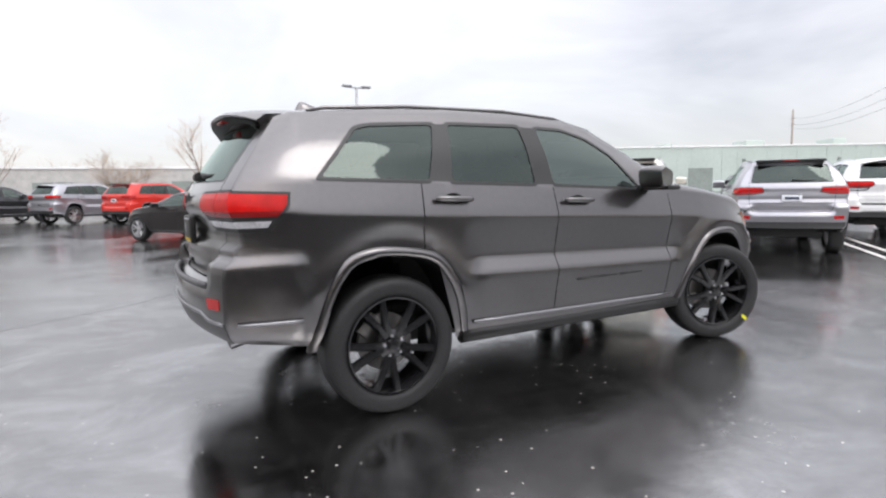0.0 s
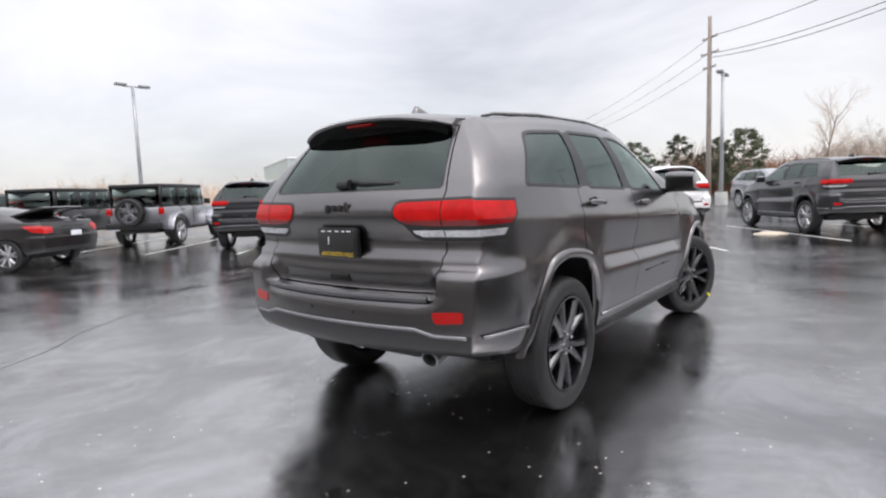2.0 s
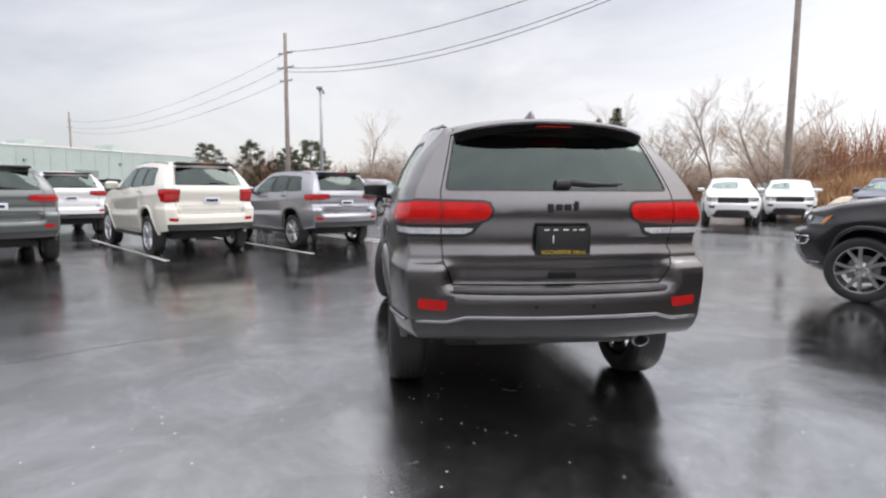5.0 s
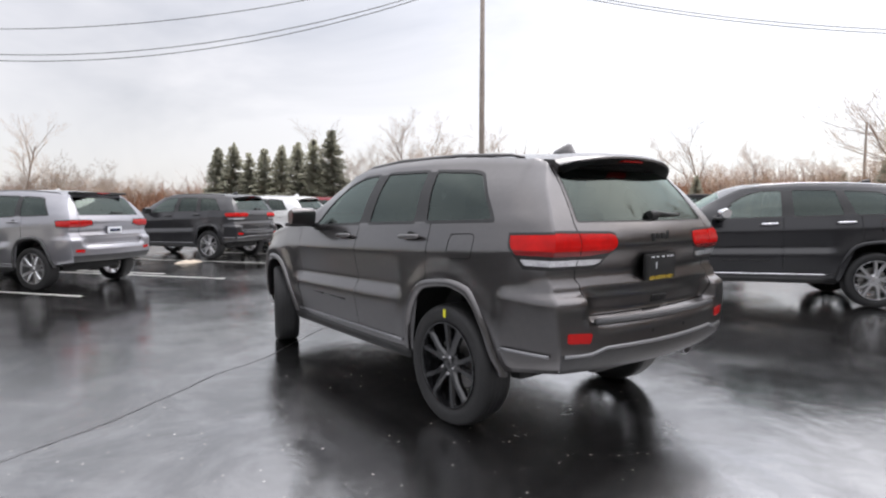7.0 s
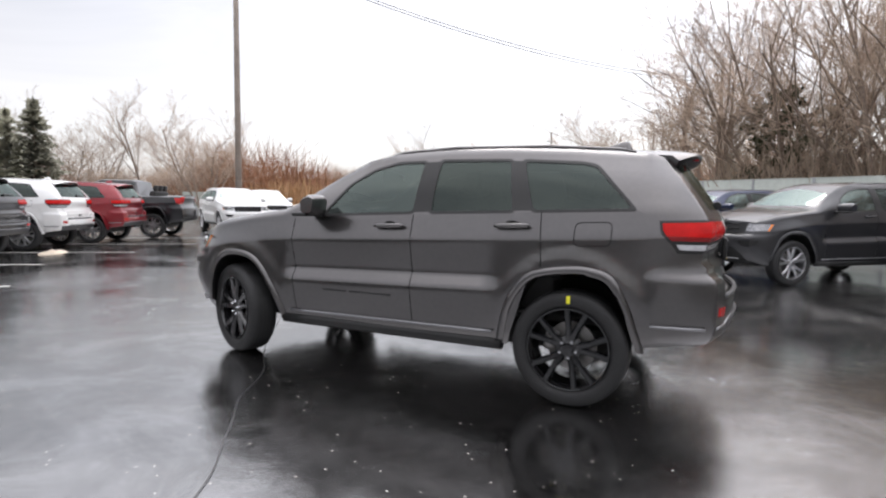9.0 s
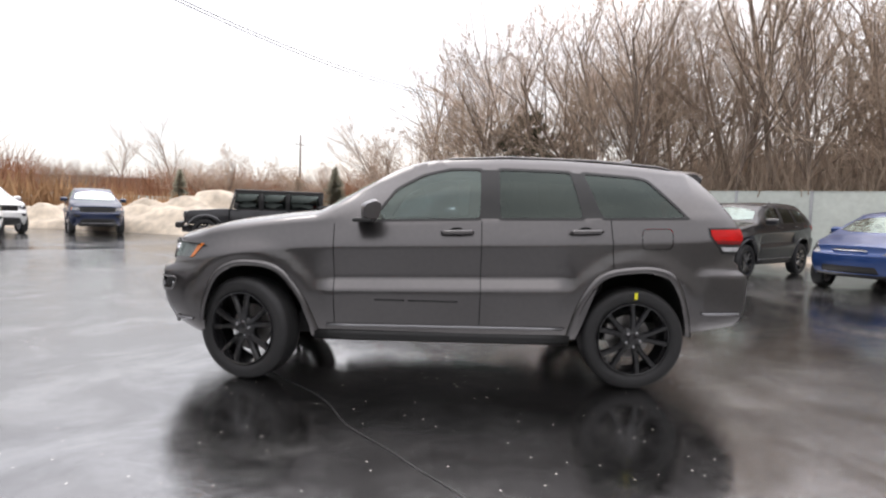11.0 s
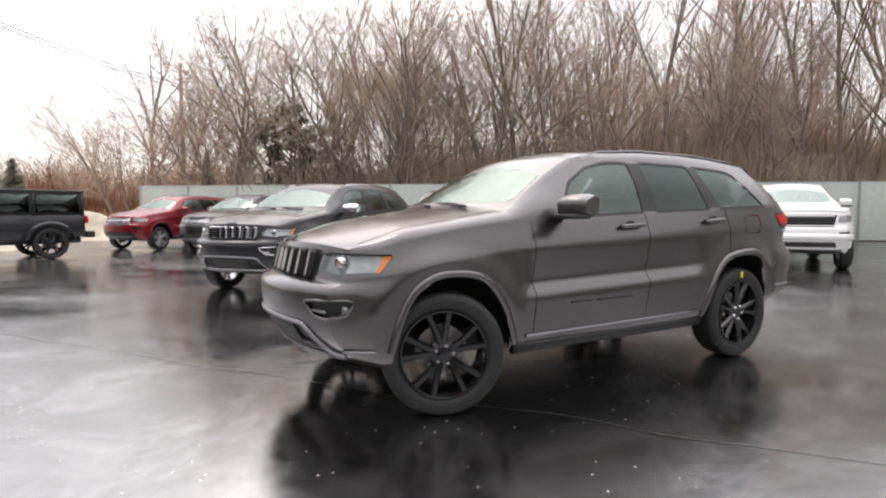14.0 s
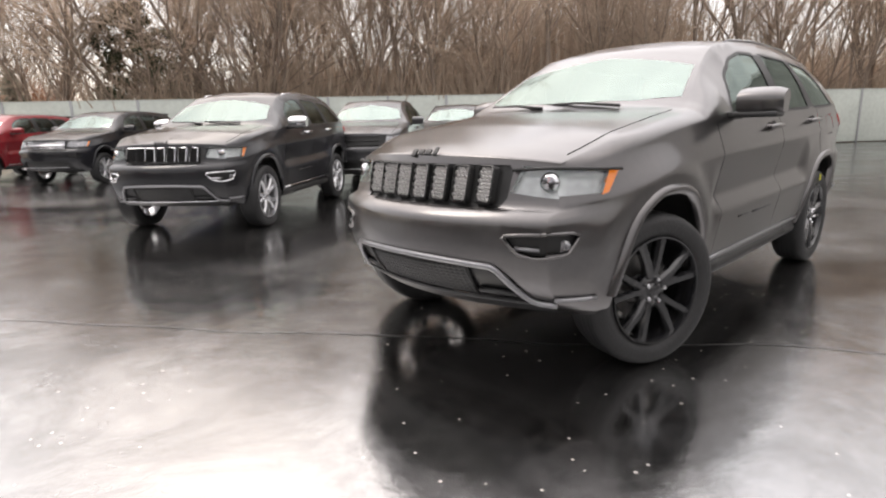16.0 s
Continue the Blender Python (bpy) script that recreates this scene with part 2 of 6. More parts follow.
REVERSE_LENS = mat("white_reversing_lens", (0.58, 0.58, 0.60), 0.2, 0.35, coat=0.6, grain=0.35, scale=60)
GRILLE_MESH = mat("grey_grille_mesh", (0.50, 0.49, 0.48), 0.32, 0.35, grain=0.12, scale=60)
CLEAR_LENS = mat("clear_lamp_lens", (0.30, 0.30, 0.31), 0.18, 0.7, coat=0.8, grain=0.5, scale=22)
AMBER = mat("amber_lens", (0.75, 0.20, 0.02), 0.2, coat=1.0, grain=0.1, scale=40)
TINT = glass("tinted_privacy_glass", (0.05, 0.055, 0.06), ior=1.6)
SIDE_GLASS = glass("green_tinted_glass", (0.20, 0.24, 0.25), ior=1.9)
LENS_GLASS = glass("clear_lamp_glass", (0.93, 0.94, 0.94), ior=1.55)
WINDSCREEN = glass("windscreen_glass", (0.45, 0.55, 0.52), ior=3.5)
CABIN = mat("black_upholstery", (0.02, 0.02, 0.02), 0.7, grain=0.3, scale=40)
PLATE = mat("plate_insert", (0.02, 0.02, 0.02), 0.4, grain=0.2, scale=60)
GOLD = mat("gold_lettering", (0.65, 0.46, 0.06), 0.4)
YELLOW = mat("yellow_sticker", (0.75, 0.72, 0.03), 0.5)
WHITE_BAR = mat("white_plate", (0.7, 0.72, 0.75), 0.4, grain=0.1, scale=30)
FENCE = mat("pale_green_panel", (0.50, 0.54, 0.50), 0.6, grain=0.12, scale=6, bump=0.1, vary=0.04)
BUILDING = mat("pale_green_cladding", (0.40, 0.46, 0.42), 0.6, grain=0.08, scale=2)
BUILDING_DARK = mat("dark_opening", (0.20, 0.23, 0.21), 0.5, grain=0.2, scale=3)
BRICK = mat("tan_brick", (0.30, 0.20, 0.14), 0.8, grain=0.3, scale=5)
ROOFING = mat("white_roof_metal", (0.75, 0.75, 0.74), 0.5, grain=0.1, scale=3)
WOODPOLE = mat("weathered_pole_wood", (0.26, 0.22, 0.19), 0.8, grain=0.35, scale=9, bump=0.4)
GALV = mat("galvanised_steel", (0.36, 0.37, 0.38), 0.45, 0.6, grain=0.2, scale=12)
WIRE = mat("black_cable", (0.05, 0.05, 0.05), 0.6)
BARK = mat("grey_brown_bark", (0.25, 0.195, 0.155), 0.9, grain=0.35, scale=9, bump=0.4, vary=0.25)
TWIG = mat("brown_twigs", (0.47, 0.365, 0.28), 0.9, grain=0.3, scale=3, vary=0.3)
RED_TWIG = mat("russet_twigs", (0.33, 0.17, 0.10), 0.9, grain=0.3, scale=2, vary=0.3)
DRY_GRASS = mat("dry_grass", (0.48, 0.29, 0.15), 0.9, grain=0.35, scale=1.2, vary=0.2)
PINE = mat("pine_needles", (0.075, 0.085, 0.045), 0.8, grain=0.4, scale=2.0, vary=0.2)
NEEDLE = mat("spruce_needles", (0.34, 0.33, 0.25), 0.8, grain=0.4, scale=2.0, vary=0.25)
LITTER = mat("leaf_litter_soil", (0.16, 0.105, 0.065), 0.95, grain=0.4, scale=1.5, bump=0.5)
SNOW = mat("dirty_snow", (0.56, 0.48, 0.38), 0.7, grain=0.4, scale=2.5, bump=0.5)


# ---------------------------------------------------------------- mesh helpers
def mesh_of(name, bm, material, smooth=True, normals=None):
    bm.normal_update()
    me = bpy.data.meshes.new(name)
    bm.to_mesh(me)
    me.materials.append(material)
    if smooth:
        me.polygons.foreach_set("use_smooth", [True] * len(me.polygons))
        if normals is not None and len(normals) == len(me.vertices):
            me.normals_split_custom_set_from_vertices(normals)
    bm.free()
    return me


def sharpen(bm, angle=35):
    lim = radians(angle)
    for e in bm.edges:
        if len(e.link_faces) == 2 and e.calc_face_angle(0) > lim:
            e.smooth = False
    return bm


def part(name, bm, material, parent, label="", smooth=True, m=None, sharp=35):
    if sharp and smooth:
        sharpen(bm, sharp)
    ob = new(name, mesh_of(name, bm, material, smooth))
    ob.parent = parent
    if m is not None:
        ob.matrix_basis = m
    return tagged(ob, label)


def thing(name, m, label, category, group="", kind=""):
    ob = new(name)
    ob.empty_display_size = 0.2
    ob.matrix_basis = m
    return tagged(ob, label, category, group, kind)


def block(x0, x1, y0, y1, z0, z1, bevel=0.0, bm=None, m=None, seg=2):
    b = bmesh.new()
    bmesh.ops.create_cube(b, size=1)
    b.transform(Matrix.Translation(((x0 + x1) / 2, (y0 + y1) / 2, (z0 + z1) / 2)) @ Matrix.Diagonal((x1 - x0, y1 - y0, z1 - z0, 1)))
    if bevel:
        bmesh.ops.bevel(b, geom=b.edges[:], offset=bevel, segments=seg, affect="EDGES", profile=0.5)
    if m is not None:
        b.transform(m)
    return join(bm, b)


def join(bm, b):
    if bm is None:
        return b
    me = bpy.data.meshes.new("tmp")
    b.to_mesh(me)
    bm.from_mesh(me)
    bpy.data.meshes.remove(me)
    b.free()
    return bm


def lathe(profile, n=36, axis="y"):
    """Turns (radius, height) pairs round an axis into a closed or open skin."""
    bm = bmesh.new()
    rings = []
    for r, h in profile:
        ring = []
        for k in range(n):
            a = 2 * math.pi * k / n
            c, s = r * math.cos(a), r * math.sin(a)
            ring.append(bm.verts.new((c, h, s) if axis == "y" else (c, s, h)))
        rings.append(ring)
    for a, b in zip(rings, rings[1:]):
        for k in range(n):
            bm.faces.new((a[k], a[(k + 1) % n], b[(k + 1) % n], b[k]))
    bmesh.ops.recalc_face_normals(bm, faces=bm.faces[:])
    return bm


def tube(points, radii, n=6, bm=None, caps=True):
    """A round skin along a line of points."""
    bm = bm or bmesh.new()
    pts = [Vector(p) for p in points]
    rings = []
    for i, p in enumerate(pts):
        d = (pts[min(i + 1, len(pts) - 1)] - pts[max(i - 1, 0)]).normalized()
        up = Vector((0, 0, 1)) if abs(d.z) < 0.9 else Vector((1, 0, 0))
        a = d.cross(up).normalized()
        b = d.cross(a)
        r = radii[i] if hasattr(radii, "__len__") else radii
        rings.append([bm.verts.new(p + r * (math.cos(2 * math.pi * k / n) * a + math.sin(2 * math.pi * k / n) * b)) for k in range(n)])
    for a, b in zip(rings, rings[1:]):
        for k in range(n):
            bm.faces.new((a[k], a[(k + 1) % n], b[(k + 1) % n], b[k]))
    if caps:
        bm.faces.new(rings[0][::-1])
        bm.faces.new(rings[-1])
    return bm


def prism(outline, y0, y1, bevel=0.0, axes=(0, 2, 1)):
    """A plate with the given 2D outline between y0 and y1; axes: which world axes the outline's two run along, and the depth's."""
    bm = bmesh.new()
    sides = []
    for depth in (y0, y1):
        ring = []
        for a, b in outline:
            co = [0, 0, 0]
            co[axes[0]], co[axes[1]], co[axes[2]] = a, b, depth
            ring.append(bm.verts.new(co))
        sides.append(ring)
    n = len(outline)
    bm.faces.new(sides[0])
    bm.faces.new(sides[1][::-1])
    for k in range(n):
        bm.faces.new((sides[0][k], sides[0][(k + 1) % n], sides[1][(k + 1) % n], sides[1][k]))
    bmesh.ops.recalc_face_normals(bm, faces=bm.faces[:])
    if bevel:
        bmesh.ops.bevel(bm, geom=bm.edges[:], offset=bevel, segments=2, affect="EDGES", profile=0.5)
    return bm


def rounded(pts, r, n=4):
    """A polygon with its corners rounded by r."""
    out = []
    k = len(pts)
    for i in range(k):
        p, a, b = Vector(pts[i]), Vector(pts[i - 1]), Vector(pts[(i + 1) % k])
        ra = min(r, 0.45 * (a - p).length, 0.45 * (b - p).length)
        s, e = p + (a - p).normalized() * ra, p + (b - p).normalized() * ra
        for j in range(n + 1):
            t = j / n
            q = (1 - t) ** 2 * s + 2 * t * (1 - t) * p + t * t * e
            out.append((q.x, q.y))
    return out


def shrink(poly, d):
    """A convex polygon moved inwards by d."""
    pts = [Vector(p) for p in poly]
    n = len(pts)
    area = sum(pts[i].x * pts[(i + 1) % n].y - pts[(i + 1) % n].x * pts[i].y for i in range(n))
    sg = 1 if area > 0 else -1
    out = []
    for i in range(n):
        e1 = (pts[i] - pts[i - 1]).normalized()
        e2 = (pts[(i + 1) % n] - pts[i]).normalized()
        n1, n2 = Vector((-e1.y, e1.x)) * sg, Vector((-e2.y, e2.x)) * sg
        nn = (n1 + n2).normalized()
        out.append(tuple(pts[i] + nn * d / max(0.4, nn.dot(n1))))
    return out


def pchip(tab):
    """A smooth curve through the pairs, with no overshoot."""
    tab = sorted(tab)
    x = np.array([p[0] for p in tab], float)
    y = np.array([p[1] for p in tab], float)
    h = np.diff(x)
    d = np.diff(y) / h
    m = np.zeros(len(x))
    for i in range(1, len(x) - 1):
        if d[i - 1] * d[i] > 0:
            w1, w2 = 2 * h[i] + h[i - 1], h[i] + 2 * h[i - 1]
            m[i] = (w1 + w2) / (w1 / d[i - 1] + w2 / d[i])
    m[0], m[-1] = d[0], d[-1]

    def f(q):
        q = min(max(q, x[0]), x[-1])
        i = int(min(max(np.searchsorted(x, q) - 1, 0), len(h) - 1))
        t = (q - x[i]) / h[i]
        return float((1 + 2 * t) * (1 - t) ** 2 * y[i] + t * (1 - t) ** 2 * h[i] * m[i] + t * t * (3 - 2 * t) * y[i + 1] + t * t * (t - 1) * h[i] * m[i + 1])

    return f


def line(tab):
    tab = sorted(tab)
    x, y = [p[0] for p in tab], [p[1] for p in tab]
    return lambda q: float(np.interp(q, x, y))


def clamp(v, lo=0.0, hi=1.0):
    return min(max(v, lo), hi)

def smooth_step(v):
    v = clamp(v)
    return v * v * (3 - 2 * v)


# ---------------------------------------------------------------- vehicles
WAGON = dict(
    sill=[(-2.3, 0.47), (-1.95, 0.42), (-1.85, 0.40), (-0.95, 0.335), (0.9, 0.31), (1.9, 0.30), (2.1, 0.33)],
    belt=[(-2.3, 1.30), (-1.83, 1.285), (-0.3, 1.222), (0.47, 1.19), (0.9, 1.168), (1.3, 1.13), (1.7, 1.055), (2.0, 0.985), (2.1, 0.965)],
    rail=[(-2.3, 1.625), (-1.81, 1.655), (-1.4, 1.69), (-0.95, 1.708), (-0.5, 1.708), (0.0, 1.685), (0.26, 1.635), (0.5, 1.515), (0.72, 1.385), (0.88, 1.285), (0.96, 1.245), (1.24, 1.205), (1.67, 1.135), (2.0, 1.05), (2.1, 1.01)],
    rail_y=[(-2.3, 0.575), (-1.4, 0.62), (-0.5, 0.63), (0.26, 0.615), (0.85, 0.73), (0.96, 0.74), (1.67, 0.75), (2.1, 0.69)],
    top=[(-2.3, 1.69), (-1.9, 1.705), (-1.5, 1.73), (-1.0, 1.748), (-0.5, 1.748), (0.1, 1.72), (0.35, 1.655), (0.98, 1.29), (1.06, 1.262), (1.24, 1.243), (1.67, 1.178), (2.0, 1.09), (2.1, 1.045)],
    rear=[(0.30, -2.15), (0.42, -2.22), (0.50, -2.30), (0.60, -2.325), (0.80, -2.325), (0.86, -2.315), (0.90, -2.270), (0.916, -2.264), (0.94, -2.262), (0.97, -2.226), (1.023, -2.230), (1.068, -2.246), (1.10, -2.262), (1.13, -2.273), (1.16, -2.278), (1.20, -2.268), (1.285, -2.225), (1.45, -2.11), (1.60, -1.995), (1.66, -1.955), (1.72, -1.93)],
    rear_crown=[(0.3, 0.11), (0.86, 0.115), (0.9, 0.10), (1.28, 0.085), (1.7, 0.05)],
    front=[(0.30, 1.98), (0.40, 2.06), (0.52, 2.13), (0.66, 2.16), (0.78, 2.155), (0.82, 2.08), (0.95, 2.05), (1.03, 2.02), (1.06, 1.99)],
    front_crown=[(0.3, 0.16), (0.78, 0.20), (0.83, 0.16), (1.05, 0.15)],
    windows=[
        [(0.53, 1.205), (-0.275, 1.238), (-0.285, 1.612), (-0.05, 1.607), (0.16, 1.555), (0.36, 1.44)],
        [(-0.42, 1.243), (-1.05, 1.263), (-0.975, 1.612), (-0.42, 1.618)],
        [(-1.19, 1.268), (-1.83, 1.29), (-1.57, 1.565), (-1.48, 1.585), (-1.07, 1.608)],
    ],
    wheel_r=0.387, track=0.885, base=1.457, scale=(1, 1, 1), arch=1.0, crease=1.0)

SIDE = [(0.28, 0.845), (0.33, 0.885), (0.42, 0.902), (0.66, 0.947), (0.675, 0.945), (0.7625, 0.896), (0.78, 0.895), (1.00, 0.938), (1.02, 0.939), (1.05, 0.932), (1.21, 0.882)]
SIDE_PLAIN = [(0.28, 0.855), (0.33, 0.885), (0.42, 0.905), (0.60, 0.925), (0.78, 0.930), (1.00, 0.936), (1.02, 0.937), (1.05, 0.931), (1.21, 0.885)]
LEVELS = [0.28, 0.305, 0.33, 0.375, 0.42, 0.50, 0.56, 0.62, 0.66, 0.685, 0.70, 0.7225, 0.745, 0.762, 0.78, 0.806, 0.84, 0.90, 0.95, 0.985, 1.005, 1.02, 1.035, 1.05, 1.09, 1.13, 1.17, 1.21]
ACROSS = [0.99, 0.965, 0.952, 0.91, 0.85, 0.78, 0.70, 0.61, 0.52, 0.42, 0.32, 0.21, 0.105, 0.0]
FRONT_ARCH = [(0.40, 0.26), (0.385, 0.40), (0.345, 0.58), (0.26, 0.77), (0.13, 0.865), (0.0, 0.888), (-0.17, 0.872), (-0.29, 0.81), (-0.40, 0.67), (-0.475, 0.53), (-0.54, 0.36), (-0.56, 0.26)]
REAR_ARCH = [(0.54, 0.28), (0.51, 0.37), (0.45, 0.60), (0.36, 0.77), (0.24, 0.875), (0.0, 0.918), (-0.16, 0.912), (-0.28, 0.86), (-0.37, 0.70), (-0.43, 0.52), (-0.47, 0.38), (-0.48, 0.28)]


class Shell:
    """The skin of a car: lofted sides, greenhouse and roof with rounded end faces, cut into regions."""

    def __init__(self, sp, step=0.05):
        self.sp = sp
        self.f = {k: (line(sp[k]) if k in ("rail", "top") else pchip(sp[k])) for k in ("sill", "belt", "rail", "rail_y", "top", "rear", "rear_crown", "front", "front_crown")}
        self.side, self.plain = line(SIDE), line(SIDE_PLAIN)
        bm = self.bm = bmesh.new()
        self.zone = bm.faces.layers.int.new("zone")
        self.reg = bm.faces.layers.int.new("reg")
        qs = sorted({round(q, 4) for q in [*np.arange(-2.3, 2.1001, step), -2.28, 2.1, 2.08, 0.88, 0.96, 1.0]})
        for sg in (1, -1):
            cols = [self.column(q, sg) for q in qs]
            grid = [[bm.verts.new(p) for p in c] for c in cols]
            nl, nb = len(LEVELS), 9
            for a, b in zip(grid, grid[1:]):
                for j in range(len(a) - 1):
                    quad = (a[j], b[j], b[j + 1], a[j + 1])
                    face = bm.faces.new(quad if sg < 0 else quad[::-1])
                    face[self.zone] = 0 if j < nl - 1 else 4 if j < nl + nb - 1 else 3
                    if j == nl + nb + 1:
                        face[self.reg] = 90
            for end, zone in ((0, 1), (-1, 2)):
                q = qs[end]
                rows = []
                for k in range(nl + nb):
                    rows.append([bm.verts.new(p) for p in self.cap_row(q, cols[end][k], cols[end][nl + nb - 1], sg, end == 0)])
                for a, b in zip(rows, rows[1:]):
                    for j in range(len(a) - 1):
                        quad = (a[j], a[j + 1], b[j + 1], b[j])
                        face = bm.faces.new(quad if (sg < 0) == (end == 0) else quad[::-1])
                        face[self.zone] = zone
        bmesh.ops.remove_doubles(bm, verts=bm.verts[:], dist=0.0008)
        bmesh.ops.recalc_face_normals(bm, faces=bm.faces[:])
        top = max(bm.faces, key=lambda f: f.calc_center_median().z)
        if top.normal.z < 0:
            bmesh.ops.reverse_faces(bm, faces=bm.faces[:])

    def shear(self, q, z, across):
        if q < -1.9:
            return -1.9 + (-1.9 - q) / 0.4 * (self.f["rear"](z) - self.f["rear_crown"](z) * (1 - across ** 2) + 1.9)
        if q > 1.75:
            return 1.75 + (q - 1.75) / 0.35 * (self.f["front"](z) + self.f["front_crown"](z) * (1 - across ** 2) - 1.75)
        return q

    def taper(self, q):
        if q < -1.5:
            g = clamp((-1.5 - q) / 0.8)
            return 1 - 0.035 * g - 0.075 * g ** 5
        if q > 1.2:
            g = clamp((q - 1.2) / 0.9)
            return 1 - 0.045 * g - 0.19 * g ** 4
        return 1.0

    def half_width(self, q, zn, x, z):
        door = clamp((x + 0.98) / 0.12) * clamp((0.92 - x) / 0.1) * self.sp["crease"]
        y = (door * self.side(zn) + (1 - door) * self.plain(zn)) * self.taper(q)
        for cx, top in ((self.sp["base"], 0.888), (-self.sp["base"], 0.915)):
            r = math.hypot(x - cx, (z - 0.40) * 0.98)
            y += 0.02 * clamp(1 - abs(r - 0.52) / 0.11) * clamp((z - 0.45) / 0.2)
        if x < -1.9:
            y += 0.024 * clamp((0.92 - z) / 0.06) * clamp((-1.9 - x) / 0.08)
        return y

    def column(self, q, sg):
        f = self.f
        zb, zt, zr, yr, zc = f["sill"](q), f["belt"](q), f["rail"](q), f["rail_y"](q), f["top"](q)
        out = []
        for zn in LEVELS:
            z = zb + (zn - 0.28) / 0.93 * (zt - zb)
            x = self.shear(q, z, 1.0)
            out.append((x, sg * self.half_width(q, zn, x, z), z))
        yb = abs(out[-1][1])
        g = clamp((zr - zt - 0.1) / 0.2)
        for k in range(1, 10):
            t = k / 9
            z = zt + (zr - zt) * (g * t + (1 - g) * math.sin(math.pi / 2 * t))
            y = yb + (yr - yb) * (g * (t - 0.10 * math.sin(math.pi * t) ** 1.5) + (1 - g) * (1 - math.cos(math.pi / 2 * t)))
            out.append((self.shear(q, z, 1.0), sg * y, z))
        for a in ACROSS:
            out.append((self.shear(q, zr, a), sg * yr * a, zr + (zc - zr) * (1 - a ** 2.4)))
        return out

    def cap_row(self, q, edge, rail, sg, rear):
        ye, z = abs(edge[1]), edge[2]
        zr, zc = self.f["rail"](q), self.f["top"](q)
        mid = 1.3 if rear else 0.85
        w = clamp((z - mid) / (zr - mid)) if zr > mid else 0
        out = [edge]
        for a in ACROSS:
            x = self.shear(q, z, a)
            if rear and 0.75 < z < 0.95 and self.sp.get("recess", True):
                inner = -2.236 - 0.17 * (z - 0.77) - self.f["rear_crown"](z) * (1 - a ** 2)
                x += (inner - x) * clamp((0.64 - ye * a) / 0.04) * clamp((z - 0.75) / 0.02) * clamp((0.95 - z) / 0.03)
            out.append((x, sg * ye * a, z + (zc - zr) * (1 - a ** 2.4) * w))
        return out

    def side_y(self, x, z):
        """Half width at a place on the side."""
        q = x
        if x < -1.9:
            q = -1.9 + (x + 1.9) * 0.4 / (-1.9 - self.f["rear"](z))
        elif x > 1.75:
            q = 1.75 + (x - 1.75) * 0.35 / (self.f["front"](z) - 1.75)
        q = clamp(q, -2.3, 2.1)
        zb, zt = self.f["sill"](q), self.f["belt"](q)
        return self.half_width(q, clamp(0.28 + 0.93 * (z - zb) / (zt - zb), 0.28, 1.21), x, z)

    def cut(self, poly, axes, pick, reg):
        """Cuts the faces that pick() takes along a convex outline; what lies within gets the region."""
        i, j = axes
        pts = [Vector(p) for p in poly]
        area = sum(a.x * b.y - b.x * a.y for a, b in zip(pts, pts[1:] + pts[:1]))
        if area < 0:
            pts = pts[::-1]
        lo, hi = (min(p.x for p in pts), min(p.y for p in pts)), (max(p.x for p in pts), max(p.y for p in pts))
        faces = []
        for f in self.bm.faces:
            if not pick(f, self.zone):
                continue
            us, vs = [v.co[i] for v in f.verts], [v.co[j] for v in f.verts]
            if max(us) >= lo[0] and min(us) <= hi[0] and max(vs) >= lo[1] and min(vs) <= hi[1]:
                faces.append(f)
        for a, b in zip(pts, pts[1:] + pts[:1]):
            if not faces or (b - a).length < 1e-6:
                continue
            no, co = [0, 0, 0], [0, 0, 0]
            no[i], no[j] = (b - a).y, -(b - a).x
            co[i], co[j] = a.x, a.y
            geom = set(faces)
            for f in faces:
                geom.update(f.edges)
                geom.update(f.verts)
            got = bmesh.ops.bisect_plane(self.bm, geom=list(geom), dist=1e-5, plane_co=co, plane_no=no)
            pool = {g for g in got["geom"] if isinstance(g, bmesh.types.BMFace)} | {f for f in faces if f.is_valid}
            n, c = Vector(no), Vector(co)
            faces = [f for f in pool if f.is_valid and (f.calc_center_median() - c).dot(n) < 0]
        for f in faces:
            f[self.reg] = reg
        return faces

    def both(self, poly, reg, zones=(0, 4), x_only=None):
        for sg in (1, -1):
            self.cut(poly, (0, 2), lambda f, zl, sg=sg: f[zl] in zones and f.calc_center_median().y * sg > 0.3, reg)

    def end(self, poly, reg, zone, mirror=False):
        self.cut(poly, (1, 2), lambda f, zl: f[zl] == zone, reg)
        if mirror:
            self.cut([(-a, b) for a, b in poly], (1, 2), lambda f, zl: f[zl] == zone, reg)

    def pull(self, pick, offset=0.0, wall=0.0):
        """A new skin from the faces that pick() takes, moved along the normals, with a rim if wall is given."""
        faces = [f for f in self.bm.faces if pick(f)]
        out = bmesh.new()
        made, normals = {}, []
        for f in faces:
            for v in f.verts:
                if v not in made:
                    made[v] = out.verts.new(v.co + v.normal * offset)
                    normals.append(tuple(v.normal))
            try:
                out.faces.new([made[v] for v in f.verts])
            except ValueError:
                pass
        if wall:
            back = {v: out.verts.new(v.co + v.normal * (offset - wall)) for v in made}
            inside = set(faces)
            for f in faces:
                for e in f.edges:
                    if sum(g in inside for g in e.link_faces) == 1:
                        a, b = e.verts
                        try:
                            out.faces.new((made[b], made[a], back[a], back[b]))
                        except ValueError:
                            pass
            for v in back.values():
                if not v.link_faces:
                    out.verts.remove(v)
            normals = None
            bmesh.ops.recalc_face_normals(out, faces=out.faces[:])
        return out, normals


